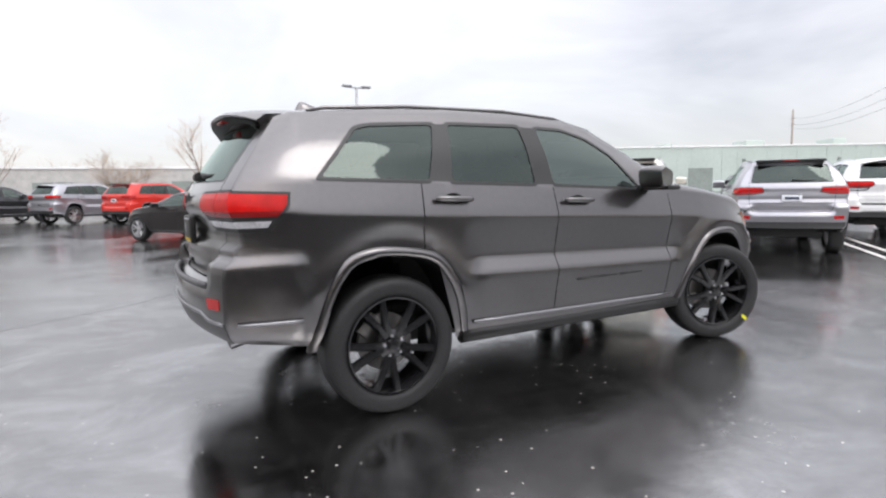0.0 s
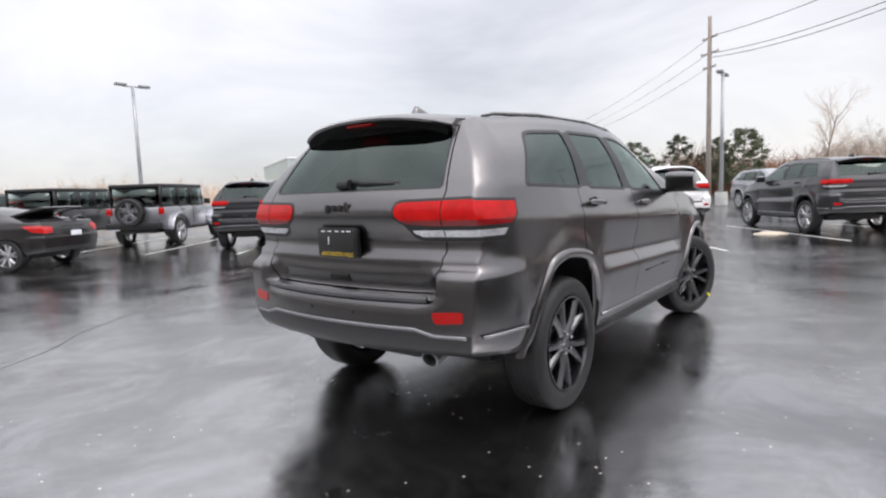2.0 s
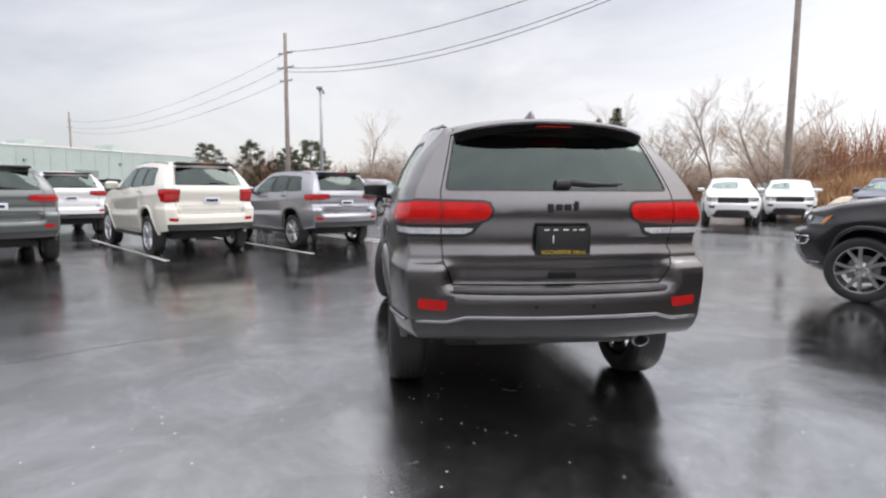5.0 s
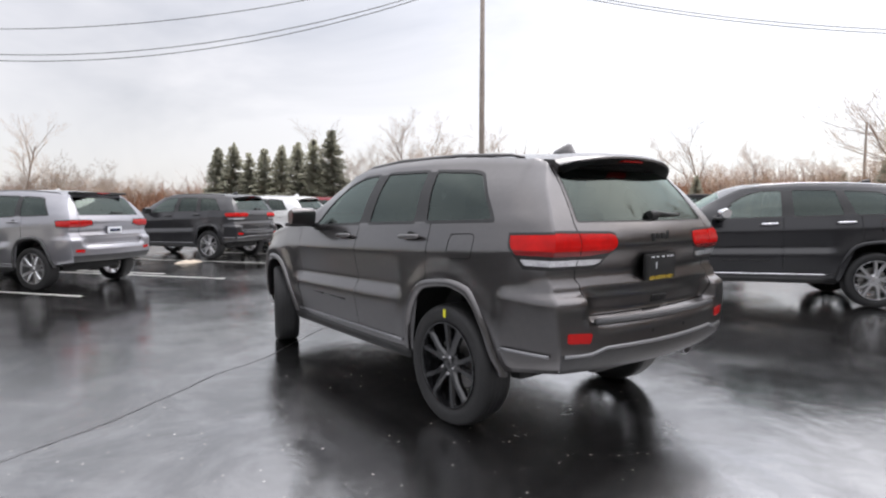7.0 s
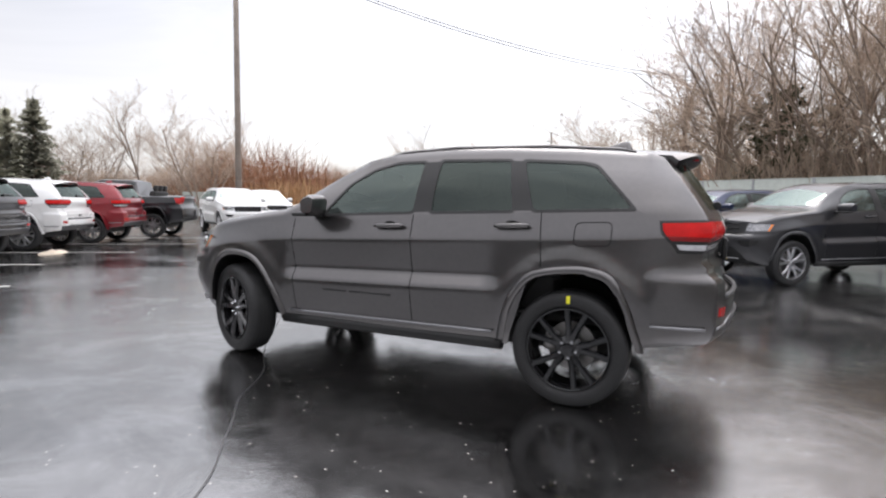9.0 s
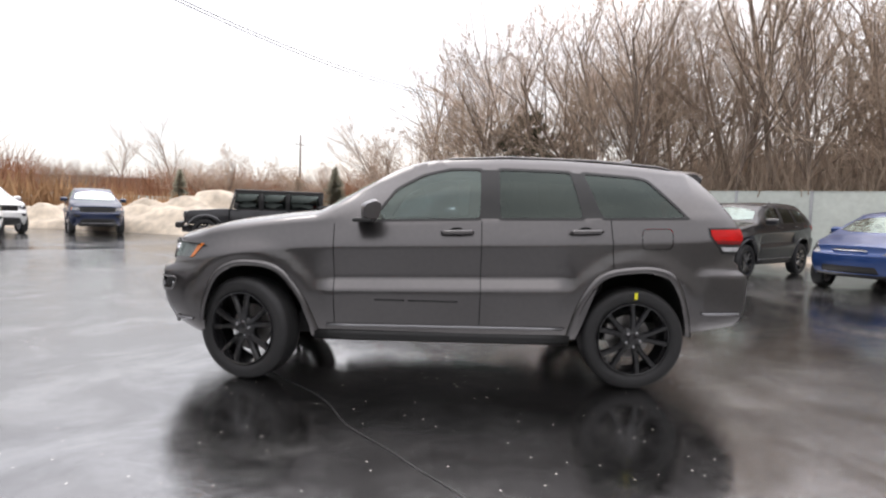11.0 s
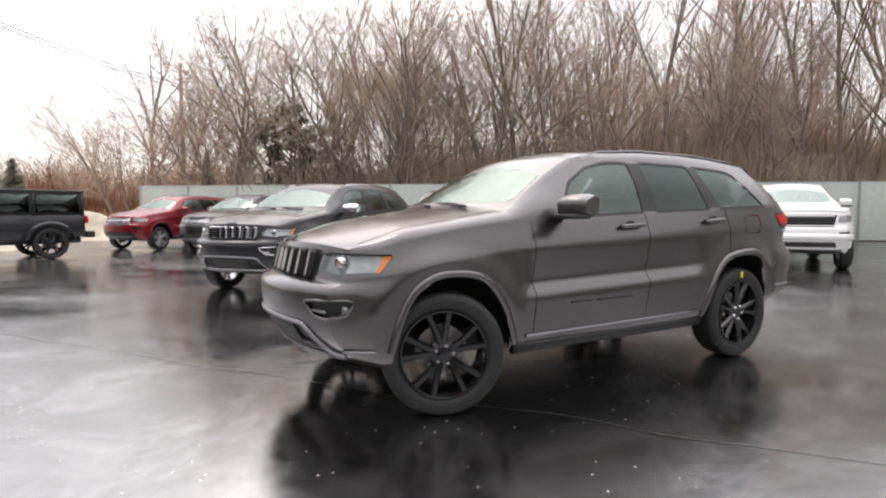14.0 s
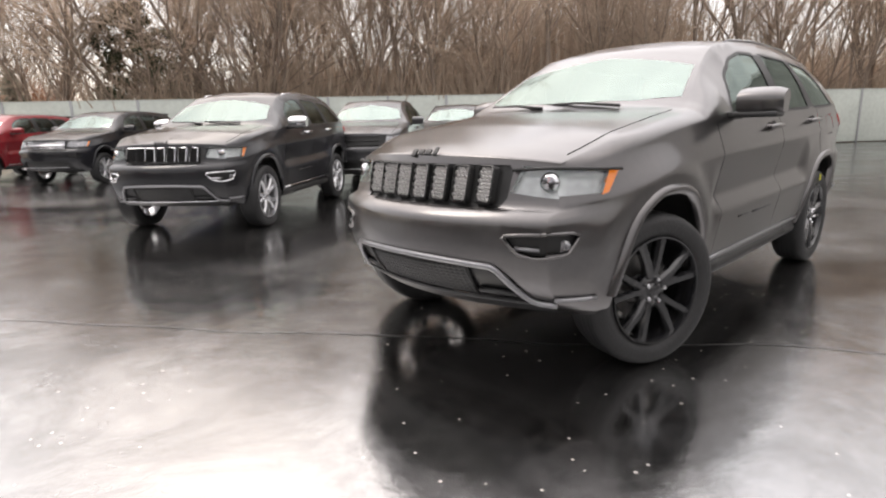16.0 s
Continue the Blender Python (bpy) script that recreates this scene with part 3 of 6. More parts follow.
def spline(pts, n=4):
    """A smooth line through 2D points."""
    v = [Vector(p) for p in pts]
    out = []
    for i in range(len(v) - 1):
        p0, p1, p2, p3 = v[max(i - 1, 0)], v[i], v[i + 1], v[min(i + 2, len(v) - 1)]
        for k in range(n):
            t = k / n
            out.append(0.5 * (2 * p1 + (p2 - p0) * t + (2 * p0 - 5 * p1 + 4 * p2 - p3) * t * t + (3 * p1 - p0 - 3 * p2 + p3) * t ** 3))
    return [(p.x, p.y) for p in out] + [tuple(pts[-1])]


def make_wheel(r, rim_mat, style, parent, m, steer_label=""):
    """Tyre, rim barrel, spokes, nuts and brake under one wheel part; the axle runs along y, the outside at +y."""
    wheel = part("wheel", lathe([(r * 0.995, -0.07), (r, -0.04), (r, 0.04), (r * 0.995, 0.075), (r * 0.965, 0.104), (r * 0.90, 0.118), (r * 0.80, 0.116), (r * 0.715, 0.100), (r * 0.70, 0.085), (r * 0.70, -0.10), (r * 0.80, -0.118), (r * 0.92, -0.118), (r * 0.975, -0.10), (r * 0.995, -0.07)], 44), RUBBER, parent, m=m, sharp=50)
    rr = r * 0.715
    grooves = None
    for y in (-0.05, -0.015, 0.02, 0.055):
        g = lathe([(r * 1.0015, y - 0.005), (r * 1.0022, y), (r * 1.0015, y + 0.005)], 44)
        grooves = join(grooves, g)
    part("tread_groove", grooves, TRIM, wheel)
    part("rim", lathe([(rr, 0.098), (rr * 0.985, 0.110), (rr * 0.955, 0.108), (rr * 0.93, 0.085), (rr * 0.91, 0.02), (rr * 0.90, -0.09)], 44), rim_mat, wheel)
    spokes = None
    n = 5
    for k in range(n):
        for side in (-1, 1):
            a = 2 * math.pi * (k + 0.25) / n + side * 0.135
            a2 = 2 * math.pi * (k + 0.25) / n + side * (0.25 if style != "wide" else 0.20)
            w0, w1 = (0.035, 0.027) if style != "wide" else (0.045, 0.032)
            pts = []
            for rad, ang, w, y in ((0.055, a, w0 * 0.8, 0.078), (rr * 0.5, (a + a2) / 2, w0 * 0.62, 0.090), (rr * 0.945, a2, w1 * 0.9, 0.092)):
                c, s = math.cos(ang), math.sin(ang)
                pts.append([(rad * c - w * s * e, y + dy, rad * s + w * c * e) for e, dy in ((-1, -0.012), (-0.55, 0.006), (0.55, 0.006), (1, -0.012), (0.8, -0.045), (-0.8, -0.045))])
            b = bmesh.new()
            rings = [[b.verts.new(p) for p in ring] for ring in pts]
            for u, v in zip(rings, rings[1:]):
                for q in range(6):
                    b.faces.new((u[q], u[(q + 1) % 6], v[(q + 1) % 6], v[q]))
            bmesh.ops.recalc_face_normals(b, faces=b.faces[:])
            sp_ob = part("spoke", b, rim_mat, wheel, sharp=30)
    part("hub_cap", lathe([(0.0001, 0.094), (0.030, 0.092), (0.036, 0.082), (0.062, 0.078), (0.085, 0.068), (0.088, 0.03)], 24), rim_mat, wheel)
    if style == "nuts":
        for k in range(n):
            a = 2 * math.pi * (k + 0.5) / n
            b = lathe([(0.0001, 0.102), (0.009, 0.101), (0.012, 0.095), (0.012, 0.06)], 6)
            b.transform(Matrix.Translation((0.057 * math.cos(a), 0, 0.057 * math.sin(a))))
            part("lug_nut", b, CHROME, wheel, sharp=20)
    part("brake_disc", lathe([(0.06, -0.02), (0.165, -0.02), (0.167, -0.035), (0.165, -0.05), (0.06, -0.05)], 32), STEEL, wheel)
    cal = block(0.09, 0.185, -0.065, 0.0, -0.07, 0.07, 0.012)
    part("brake_caliper", cal, STEEL, wheel)
    return wheel


def build_car(sp, m, label, category, paint_mat, rim_mat, style, group="", step=0.05):
    """One road vehicle with its panels, glass, lamps, trim, wheels and cabin as parts."""
    car = thing(style.get("name", "car"), m, label, category, group)
    sh = Shell(sp, step)
    S = Matrix.Diagonal((*sp["scale"], 1))
    base, wr = sp["base"], sp["wheel_r"]

    def add(name, bm, material, label="", parent=None, normals=None, sharp=35):
        bm.transform(S)
        if normals is not None:
            ob = new(name, mesh_of(name, bm, material, True, normals))
            ob.parent = parent or car
            return tagged(ob, label)
        return part(name, bm, material, parent or car, label, sharp=sharp)

    # openings over the wheels
    arches = []
    for cx, arc in ((base, FRONT_ARCH), (-base, REAR_ARCH)):
        outer = [(cx + a * sp["arch"], b) for a, b in spline(arc, 3)]
        c = Vector((cx, 0.40))
        inner = [tuple(c + (Vector(p) - c) * 0.895) if p[1] > 0.33 else (c.x + (p[0] - c.x) * 0.895, p[1] - 0.1) for p in outer]
        arches.append((outer, inner))
        sh.both(inner, 99, (0,))
    # side glass with black surround
    for poly in sp["windows"]:
        out = rounded(shrink(poly, -0.016), 0.035, 3)
        sh.both(out, 10, (0, 4))
        sh.both(rounded(shrink(poly, 0.004), 0.03, 3), 11 if poly is sp["windows"][0] else 12, (0, 4))
    if sp.get("pillar"):
        for poly in sp["pillar"]:
            sh.both(poly, 10, (0, 4))
    # windscreen
    ws = sp.get("screen", [(0.965, 0.0), (0.93, 0.45), (0.84, 0.69), (0.36, 0.585), (0.40, 0.3), (0.41, 0.0)])
    full = ws + [(a, -b) for a, b in ws[::-1] if b > 0]
    sh.cut(full, (0, 1), lambda f, zl: f[zl] == 3 and f.calc_center_median().z > 1.15, 14)
    # shut lines
    gap = 0.0035
    for x0, z0, x1, z1 in style.get("gaps", [(0.80, 0.41, 0.815, 1.165), (-0.288, 0.41, -0.285, 1.225), (-1.275, 0.86, -1.252, 1.255)]):
        sh.both([(x0 - gap, z0), (x0 + gap, z0), (x1 + gap, z1), (x1 - gap, z1)], 90, (0,))
    sh.both([(0.80, 0.405), (-0.94, 0.43), (-0.94, 0.437), (0.80, 0.412)], 90, (0,))
    if style.get("fuel"):
        fu = rounded([(-1.485, 1.195), (-1.715, 1.205), (-1.71, 1.055), (-1.48, 1.045)], 0.04, 4)
        sh.cut(shrink(fu, -0.003), (0, 2), lambda f, zl: f[zl] == 0 and f.calc_center_median().y > 0.3, 90)
        sh.cut(shrink(fu, 0.003), (0, 2), lambda f, zl: f[zl] == 0 and f.calc_center_median().y > 0.3, 20)
    # rear face
    gate = style.get("gate", [(-0.60, 0.765), (0.60, 0.765), (0.655, 0.90), (0.665, 1.27), (0.575, 1.605), (-0.575, 1.605), (-0.665, 1.27), (-0.655, 0.90)])
    sh.end(gate, 90, 1)
    sh.end(shrink(gate, 0.007), 30, 1)
    rg = style.get("rear_glass", [(-0.63, 1.287), (0.63, 1.287), (0.555, 1.59), (-0.555, 1.59)])
    sh.end(rounded(shrink(rg, -0.008), 0.03), 10, 1)
    sh.end(rounded(rg, 0.025), 13, 1)
    tail_rear = style.get("tail_rear", [([(0.392, 1.175), (0.405, 1.205), (0.435, 1.214), (0.95, 1.224), (0.95, 1.128), (0.425, 1.128), (0.402, 1.145)], 41), ([(0.425, 1.128), (0.95, 1.128), (0.95, 1.102), (0.60, 1.100), (0.455, 1.112)], 44), ([(0.475, 1.084), (0.95, 1.086), (0.95, 1.040), (0.535, 1.040), (0.495, 1.055)], 42)])
    tail_side = style.get("tail_side", [([(-2.005, 1.205), (-2.5, 1.224), (-2.5, 1.128), (-2.035, 1.128), (-2.012, 1.16)], 41), ([(-2.035, 1.128), (-2.5, 1.128), (-2.5, 1.102), (-2.06, 1.102)], 44), ([(-2.075, 1.086), (-2.5, 1.086), (-2.5, 1.040), (-2.105, 1.042)], 42)])
    for poly, reg in tail_rear:
        sh.end(shrink(poly, -0.016), 10, 1, True)
    for poly, reg in tail_side:
        sh.both(shrink(poly, -0.016), 10, (0,))
    for poly, reg in tail_rear:
        sh.end(shrink(poly, 0.006) if reg == 42 else poly, reg, 1, True)
    sh.end([(0.655, 1.0), (0.662, 1.0), (0.662, 1.22), (0.655, 1.22)], 10, 1, True)
    for poly, reg in tail_side:
        sh.both(shrink(poly, 0.006) if reg == 42 else poly, reg, (0,))
    if style.get("reflector", True):
        rf = rounded([(0.645, 0.635), (0.79, 0.645), (0.79, 0.70), (0.63, 0.69)], 0.015)
        sh.end(rf, 43, 1, True)
    sh.end([(-1.0, 0.3), (1.0, 0.3), (1.0, 0.585), (-1.0, 0.585)], 31, 1)
    # front face
    for poly, reg in style.get("lamp_front", [([(0.50, 0.885), (0.54, 1.0), (0.95, 0.985), (0.95, 0.87), (0.80, 0.855), (0.62, 0.87)], 51)]):
        sh.end(poly, reg, 2, True)
    for poly, reg in style.get("lamp_side", [([(1.80, 0.985), (2.3, 1.0), (2.3, 0.86), (1.88, 0.885)], 51), ([(1.80, 0.985), (1.845, 0.985), (1.91, 0.876), (1.88, 0.885)], 52)]):
        sh.both(poly, reg, (0, 4))
    gr = style.get("grille", [(-0.49, 0.86), (-0.46, 0.815), (0.46, 0.815), (0.49, 0.86), (0.50, 0.975), (0.48, 1.005), (-0.48, 1.005), (-0.50, 0.975)])
    sh.end(gr, 53, 2)
    for poly in style.get("low_grille", [[(-0.50, 0.568), (-0.565, 0.50), (-0.60, 0.37), (0.60, 0.37), (0.565, 0.50), (0.50, 0.568)]]):
        sh.end(rounded(poly, 0.03), 54, 2)
    for poly in style.get("fog", [[(0.545, 0.705), (0.90, 0.715), (0.90, 0.625), (0.66, 0.618), (0.60, 0.635)]]):
        sh.end(rounded(poly, 0.02), 55, 2, True)
    sh.end([(-1.0, 0.2), (1.0, 0.2), (1.0, 0.375), (-1.0, 0.375)], 56, 2)
    if "fog" not in style:
        sh.both([(2.03, 0.708), (2.045, 0.716), (2.5, 0.716), (2.5, 0.625), (2.075, 0.635)], 55, (0,))
    sh.bm.normal_update()
    reg, zone = sh.reg, sh.zone
    cen = {f: f.calc_center_median() for f in sh.bm.faces}

    def panel(f):
        c, r, z = cen[f], f[reg], f[zone]
        if r == 90 and z == 3:
            return "gap" if 1.0 < c.x < 1.97 else "roof" if c.x < 0.9 else "hood"
        if r:
            return r
        if z == 1:
            return "rear_bumper" if c.z < 0.90 else "body"
        if z == 2:
            return "front_bumper" if c.z < 0.80 else "body"
        if z == 3:
            return "hood" if c.x > 0.95 else "roof" if c.x < 0.3 else "body"
        if z == 0 and 0.425 - 0.02 * c.x < c.z:
            if -0.286 < c.x < 0.81:
                return "front_door"
            if -1.262 < c.x <= -0.286:
                return "rear_door"
        if c.x < -1.93 and c.z < 0.88:
            return "rear_bumper"
        if c.x > 1.88 and c.z < 0.80:
            return "front_bumper"
        if z == 0 and c.x > 0.8:
            return "fender"
        return "body"

    kind = {f: panel(f) for f in sh.bm.faces}

    def skin(name, key, material, label="", offset=0.0, wall=0.0, side=0, parent=None):
        bm, normals = sh.pull(lambda f: kind[f] == key and (not side or cen[f].y * side > 0), offset, wall)
        if not len(bm.faces):
            bm.free()
            return None
        return add(name, bm, material, label, parent, normals)

    body = skin("body", "body", paint_mat)
    skin("roof", "roof", paint_mat)
    hood = skin("hood", "hood", paint_mat)
    tail = skin("tailgate", 30, paint_mat)
    rb = skin("rear_bumper", "rear_bumper", paint_mat)
    skin("lower_bumper", 31, style.get("valance", VALANCE), "dark grey plastic lower bumper", 0.002)
    fb = skin("front_bumper", "front_bumper", paint_mat)
    seams = {f for f in sh.bm.faces if kind[f] in ("gap", 90)}
    while seams:
        seed = seams.pop()
        isle, todo = {seed}, [seed]
        while todo:
            for e in todo.pop().edges:
                for o in e.link_faces:
                    if o in seams:
                        seams.discard(o)
                        isle.add(o)
                        todo.append(o)
        if len(isle) > 3:
            sb, sn = sh.pull(lambda f: f in isle, -0.012)
            add("shut_line", sb, TRIM, normals=sn)
    doors = {}
    for side in (1, -1):
        doors["f", side] = skin("front_door", "front_door", paint_mat, side=side)
        doors["r", side] = skin("rear_door", "rear_door", paint_mat, side=side)
        skin("fender", "fender", paint_mat, side=side)
        skin("window_surround", 10, TRIM, "gloss black window surround", 0.001, side=side)
        skin("front_window", 11, SIDE_GLASS, offset=-0.004, side=side)
        skin("rear_window", 12, TINT, "dark tinted window glass", -0.004, side=side)
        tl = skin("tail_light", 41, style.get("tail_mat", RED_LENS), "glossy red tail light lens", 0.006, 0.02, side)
        skin("lens_band", 44, DARK_RED, "dark red lower lens band", 0.005, 0.02, side, tl)
        skin("reversing_lens", 42, REVERSE_LENS, "clear ribbed reversing lens", 0.005, 0.02, side, tl)
        skin("reflector", 43, RED_LENS, "red bumper reflector", 0.003, 0.01, side)
        if style.get("deep_lamps"):
            hl = skin("headlight", 51, LENS_GLASS, "clear headlight lens over a bright reflector", 0.005, 0.0, side)
            skin("reflector_bowl", 51, LAMP_BOWL, "bright headlight reflector bowl", -0.035, -0.038, side, hl)
        else:
            hl = skin("headlight", 51, CLEAR_LENS, "clear headlight lens with bright reflector", 0.005, 0.02, side)
        skin("turn_signal", 52, AMBER, "amber turn signal", 0.005, 0.02, side, hl)
        skin("fog_surround", 55, TRIM, "black fog lamp recess", -0.02, -0.0, side)
    skin("fuel_door", 20, paint_mat, offset=-0.001)
    skin("rear_glass", 13, TINT, "dark tinted rear glass", -0.003)
    skin("windscreen", 14, WINDSCREEN, "clear windscreen", 0.001)
    skin("grille_back", 53, TRIM, "black grille recess", -0.012)
    skin("lower_grille", 54, TRIM, "black lower air intake", -0.015)
    skin("air_dam", 56, VALANCE, "black plastic air dam", 0.001)
    # underside
    add("underbody", block(-1.80, 1.80, -0.60, 0.60, 0.27, 0.45, 0.05), CABIN, "black underbody")
    # flares and wells
    for (outer, inner), cx in zip(arches, (base, -base)):
        for sg in (1, -1):
            b = bmesh.new()
            prev = None
            well, wprev = bmesh.new(), None
            for po, pi in zip(outer, inner):
                if pi[1] < 0.36:
                    continue
                pm = ((po[0] * 0.45 + pi[0] * 0.55), (po[1] * 0.45 + pi[1] * 0.55))
                y = sh.side_y(*po)
                yi = sh.side_y(*pi)
                proud = style.get("flare", 0.022)
                ring = [b.verts.new((p[0], sg * yy, p[1])) for p, yy in ((po, y - 0.02), (po, y + 0.004), (((po[0] + pm[0]) / 2, (po[1] + pm[1]) / 2), max(y, yi) + proud * 0.75), (pm, max(y, yi) + proud), (pi, yi + proud * 0.8), (pi, yi - 0.05))]
                if prev:
                    for k in range(5):
                        b.faces.new((prev[k], prev[k + 1], ring[k + 1], ring[k]))
                prev = ring
                wr_ = [well.verts.new((pi[0], sg * yy, pi[1])) for yy in (yi - 0.01, 0.48)] + [well.verts.new((cx + (pi[0] - cx) * 0.02, sg * 0.48, 0.3))]
                if wprev:
                    well.faces.new((wprev[0], wprev[1], wr_[1], wr_[0]))
                    well.faces.new((wprev[1], wprev[2], wr_[2], wr_[1]))
                wprev = wr_
            bmesh.ops.recalc_face_normals(b, faces=b.faces[:])
            add("wheel_arch_flare", b, style.get("flare_mat", paint_mat), sharp=60)
            add("wheel_well", well, TRIM, "black wheel well liner")
    # wheels
    sx, sy, _ = sp["scale"]
    for cx, steer in ((base, style.get("steer", 0)), (-base, 0)):
        for sg in (1, -1):
            wm = Matrix.Translation((cx * sx, sg * (sp["track"] * sy - 0.075), wr - 0.025)) @ Matrix.Rotation(radians(steer + (0 if sg > 0 else 180)), 4, "Z") @ Matrix.Rotation(radians(17 * (1 + sg) + 31 * cx), 4, "Y")
            make_wheel(wr, rim_mat, style.get("rim", "plain"), car, wm)
    # door handles, mirrors
    for sg in (1, -1):
        for key, hx, hz in (("f", -0.10, 1.135), ("r", -1.06, 1.165)):
            d = doors[key, sg]
            y = sh.side_y(hx, hz)
            hm = Matrix.Translation((hx, sg * (y + 0.028), hz))
            h = tube([(-0.125, 0, 0.002), (-0.10, sg * 0.008, 0.004), (0.0, sg * 0.012, 0.0), (0.09, sg * 0.008, -0.004), (0.118, 0, -0.006)], [0.010, 0.016, 0.017, 0.016, 0.011], 8)
            for px in (-0.10, 0.095):
                h = join(h, tube([(px, 0, 0), (px, -sg * 0.045, 0)], 0.012, 6))
            h.transform(hm)
            if d:
                add("door_handle", h, style.get("handle_mat", paint_mat), parent=d)
                cup = lathe([(0.0001, 0.0), (0.03, 0.0005), (0.042, 0.002), (0.048, 0.004)], 16)
                cup.transform(Matrix.Translation((hx, sg * (y - 0.0005), hz)) @ Matrix.Diagonal((1.2, sg, 0.7, 1)))
                add("handle_recess", cup, TRIM, parent=d)
        mir = rounded([(0.0, 0.0), (0.14, 0.0), (0.155, 0.12), (0.03, 0.165), (-0.03, 0.13)], 0.04)
        mb = bmesh.new()
        my = 0.905
        secs = []
        for k, (dy, s, dx) in enumerate(((0.0, 0.86, 0.012), (0.03, 0.97, 0.004), (0.11, 1.0, 0.0), (0.19, 0.95, -0.012), (0.23, 0.78, -0.03))):
            secs.append([mb.verts.new((0.53 + dx + (a - 0.06) * s * 0.85, sg * (my + dy), 1.20 + (b - 0.08) * s + 0.08)) for a, b in mir])
        for u, v in zip(secs, secs[1:]):
            for q in range(len(u)):
                mb.faces.new((u[q], u[(q + 1) % len(u)], v[(q + 1) % len(u)], v[q]))
        mb.faces.new(secs[0])
        mb.faces.new(secs[-1][::-1])
        bmesh.ops.recalc_face_normals(mb, faces=mb.faces[:])
        mirror = add("mirror", mb, style.get("mirror_mat", paint_mat), sharp=50)
        add("mirror_arm", block(0.52, 0.63, sg * 0.84 if sg > 0 else -0.93, 0.93 if sg > 0 else -0.84, 1.185, 1.225, 0.012), TRIM, parent=mirror)
        add("mirror_base", block(0.51, 0.65, my + 0.0 if sg > 0 else -my - 0.23, my + 0.23 if sg > 0 else -my, 1.19, 1.222, 0.015), TRIM, parent=mirror)
        add("mirror_glass", prism([(a + 0, b) for a, b in rounded([(sg * (my + 0.04), 1.225), (sg * (my + 0.215), 1.23), (sg * (my + 0.205), 1.34), (sg * (my + 0.045), 1.345)], 0.03)], 0.498, 0.503, axes=(1, 2, 0)), CHROME, "mirror glass", parent=mirror)
        if style.get("rails", True):
            rail = tube([(0.05, sg * 0.60, 1.675), (-0.05, sg * 0.605, 1.696), (-0.5, sg * 0.610, 1.722), (-1.2, sg * 0.600, 1.716), (-1.7, sg * 0.585, 1.685), (-1.8, sg * 0.58, 1.665)], [0.008, 0.011, 0.012, 0.012, 0.011, 0.008], 8)
            add("roof_rail", rail, style.get("rail_mat", SATIN))
        if style.get("strip", True):
            st = [(x, sg * (sh.side_y(x, 0.415) + 0.006), 0.422 - 0.014 * (x + 0.94) / 1.75) for x in np.linspace(-0.92, 0.86, 12)]
            add("sill_strip", tube(st, 0.011, 6), SATIN, "satin grey sill strip")
        side_sill = [(x, sg * (sh.side_y(x, 0.36) - 0.03), 0.335) for x in np.linspace(-0.98, 0.95, 8)]
        add("sill", tube(side_sill, 0.05, 8), TRIM, "black plastic sill")
    # cabin
    if style.get("cabin", True):
        seat = None
        add("cabin_floor", block(-1.9, 0.9, -0.72, 0.72, 0.50, 0.56), CABIN)
        add("dashboard", block(0.52, 0.95, -0.70, 0.70, 0.95, 1.185, 0.05), CABIN)
        for sy_ in (0.36, -0.36):
            seat = block(-0.35, 0.12, sy_ - 0.25, sy_ + 0.25, 0.56, 0.82, 0.06)
            seat = join(seat, block(-0.10, 0.08, -0.24, 0.24, 0.0, 0.62, 0.06, m=Matrix.Translation((-0.30, sy_, 0.76)) @ Matrix.Rotation(radians(-14), 4, "Y")))
            seat = join(seat, block(-0.05, 0.05, -0.13, 0.13, 0.0, 0.20, 0.04, m=Matrix.Translation((-0.47, sy_, 1.37)) @ Matrix.Rotation(radians(-10), 4, "Y")))
            add("front_seat", seat, CABIN)
        bench = block(-1.30, -0.82, -0.66, 0.66, 0.56, 0.84, 0.06)
        bench = join(bench, block(-0.10, 0.08, -0.66, 0.66, 0.0, 0.60, 0.06, m=Matrix.Translation((-1.24, 0, 0.78)) @ Matrix.Rotation(radians(-16), 4, "Y")))
        for sy_ in (0.42, 0.0, -0.42):
            bench = join(bench, block(-0.05, 0.05, -0.12, 0.12, 0.0, 0.17, 0.04, m=Matrix.Translation((-1.41, sy_, 1.36)) @ Matrix.Rotation(radians(-12), 4, "Y")))
        add("rear_bench", bench, CABIN)
        sw = lathe([(0.185 + 0.014 * math.cos(a), 0.014 * math.sin(a)) for a in np.linspace(0, 2 * math.pi, 9)], 24, "z")
        sw = join(sw, block(-0.17, 0.17, -0.02, 0.02, -0.012, 0.012, 0.006))
        sw.transform(Matrix.Translation((0.42, 0.36, 1.07)) @ Matrix.Rotation(radians(-62), 4, "Y"))
        add("steering_wheel", sw, TRIM)
    return car, sh, add


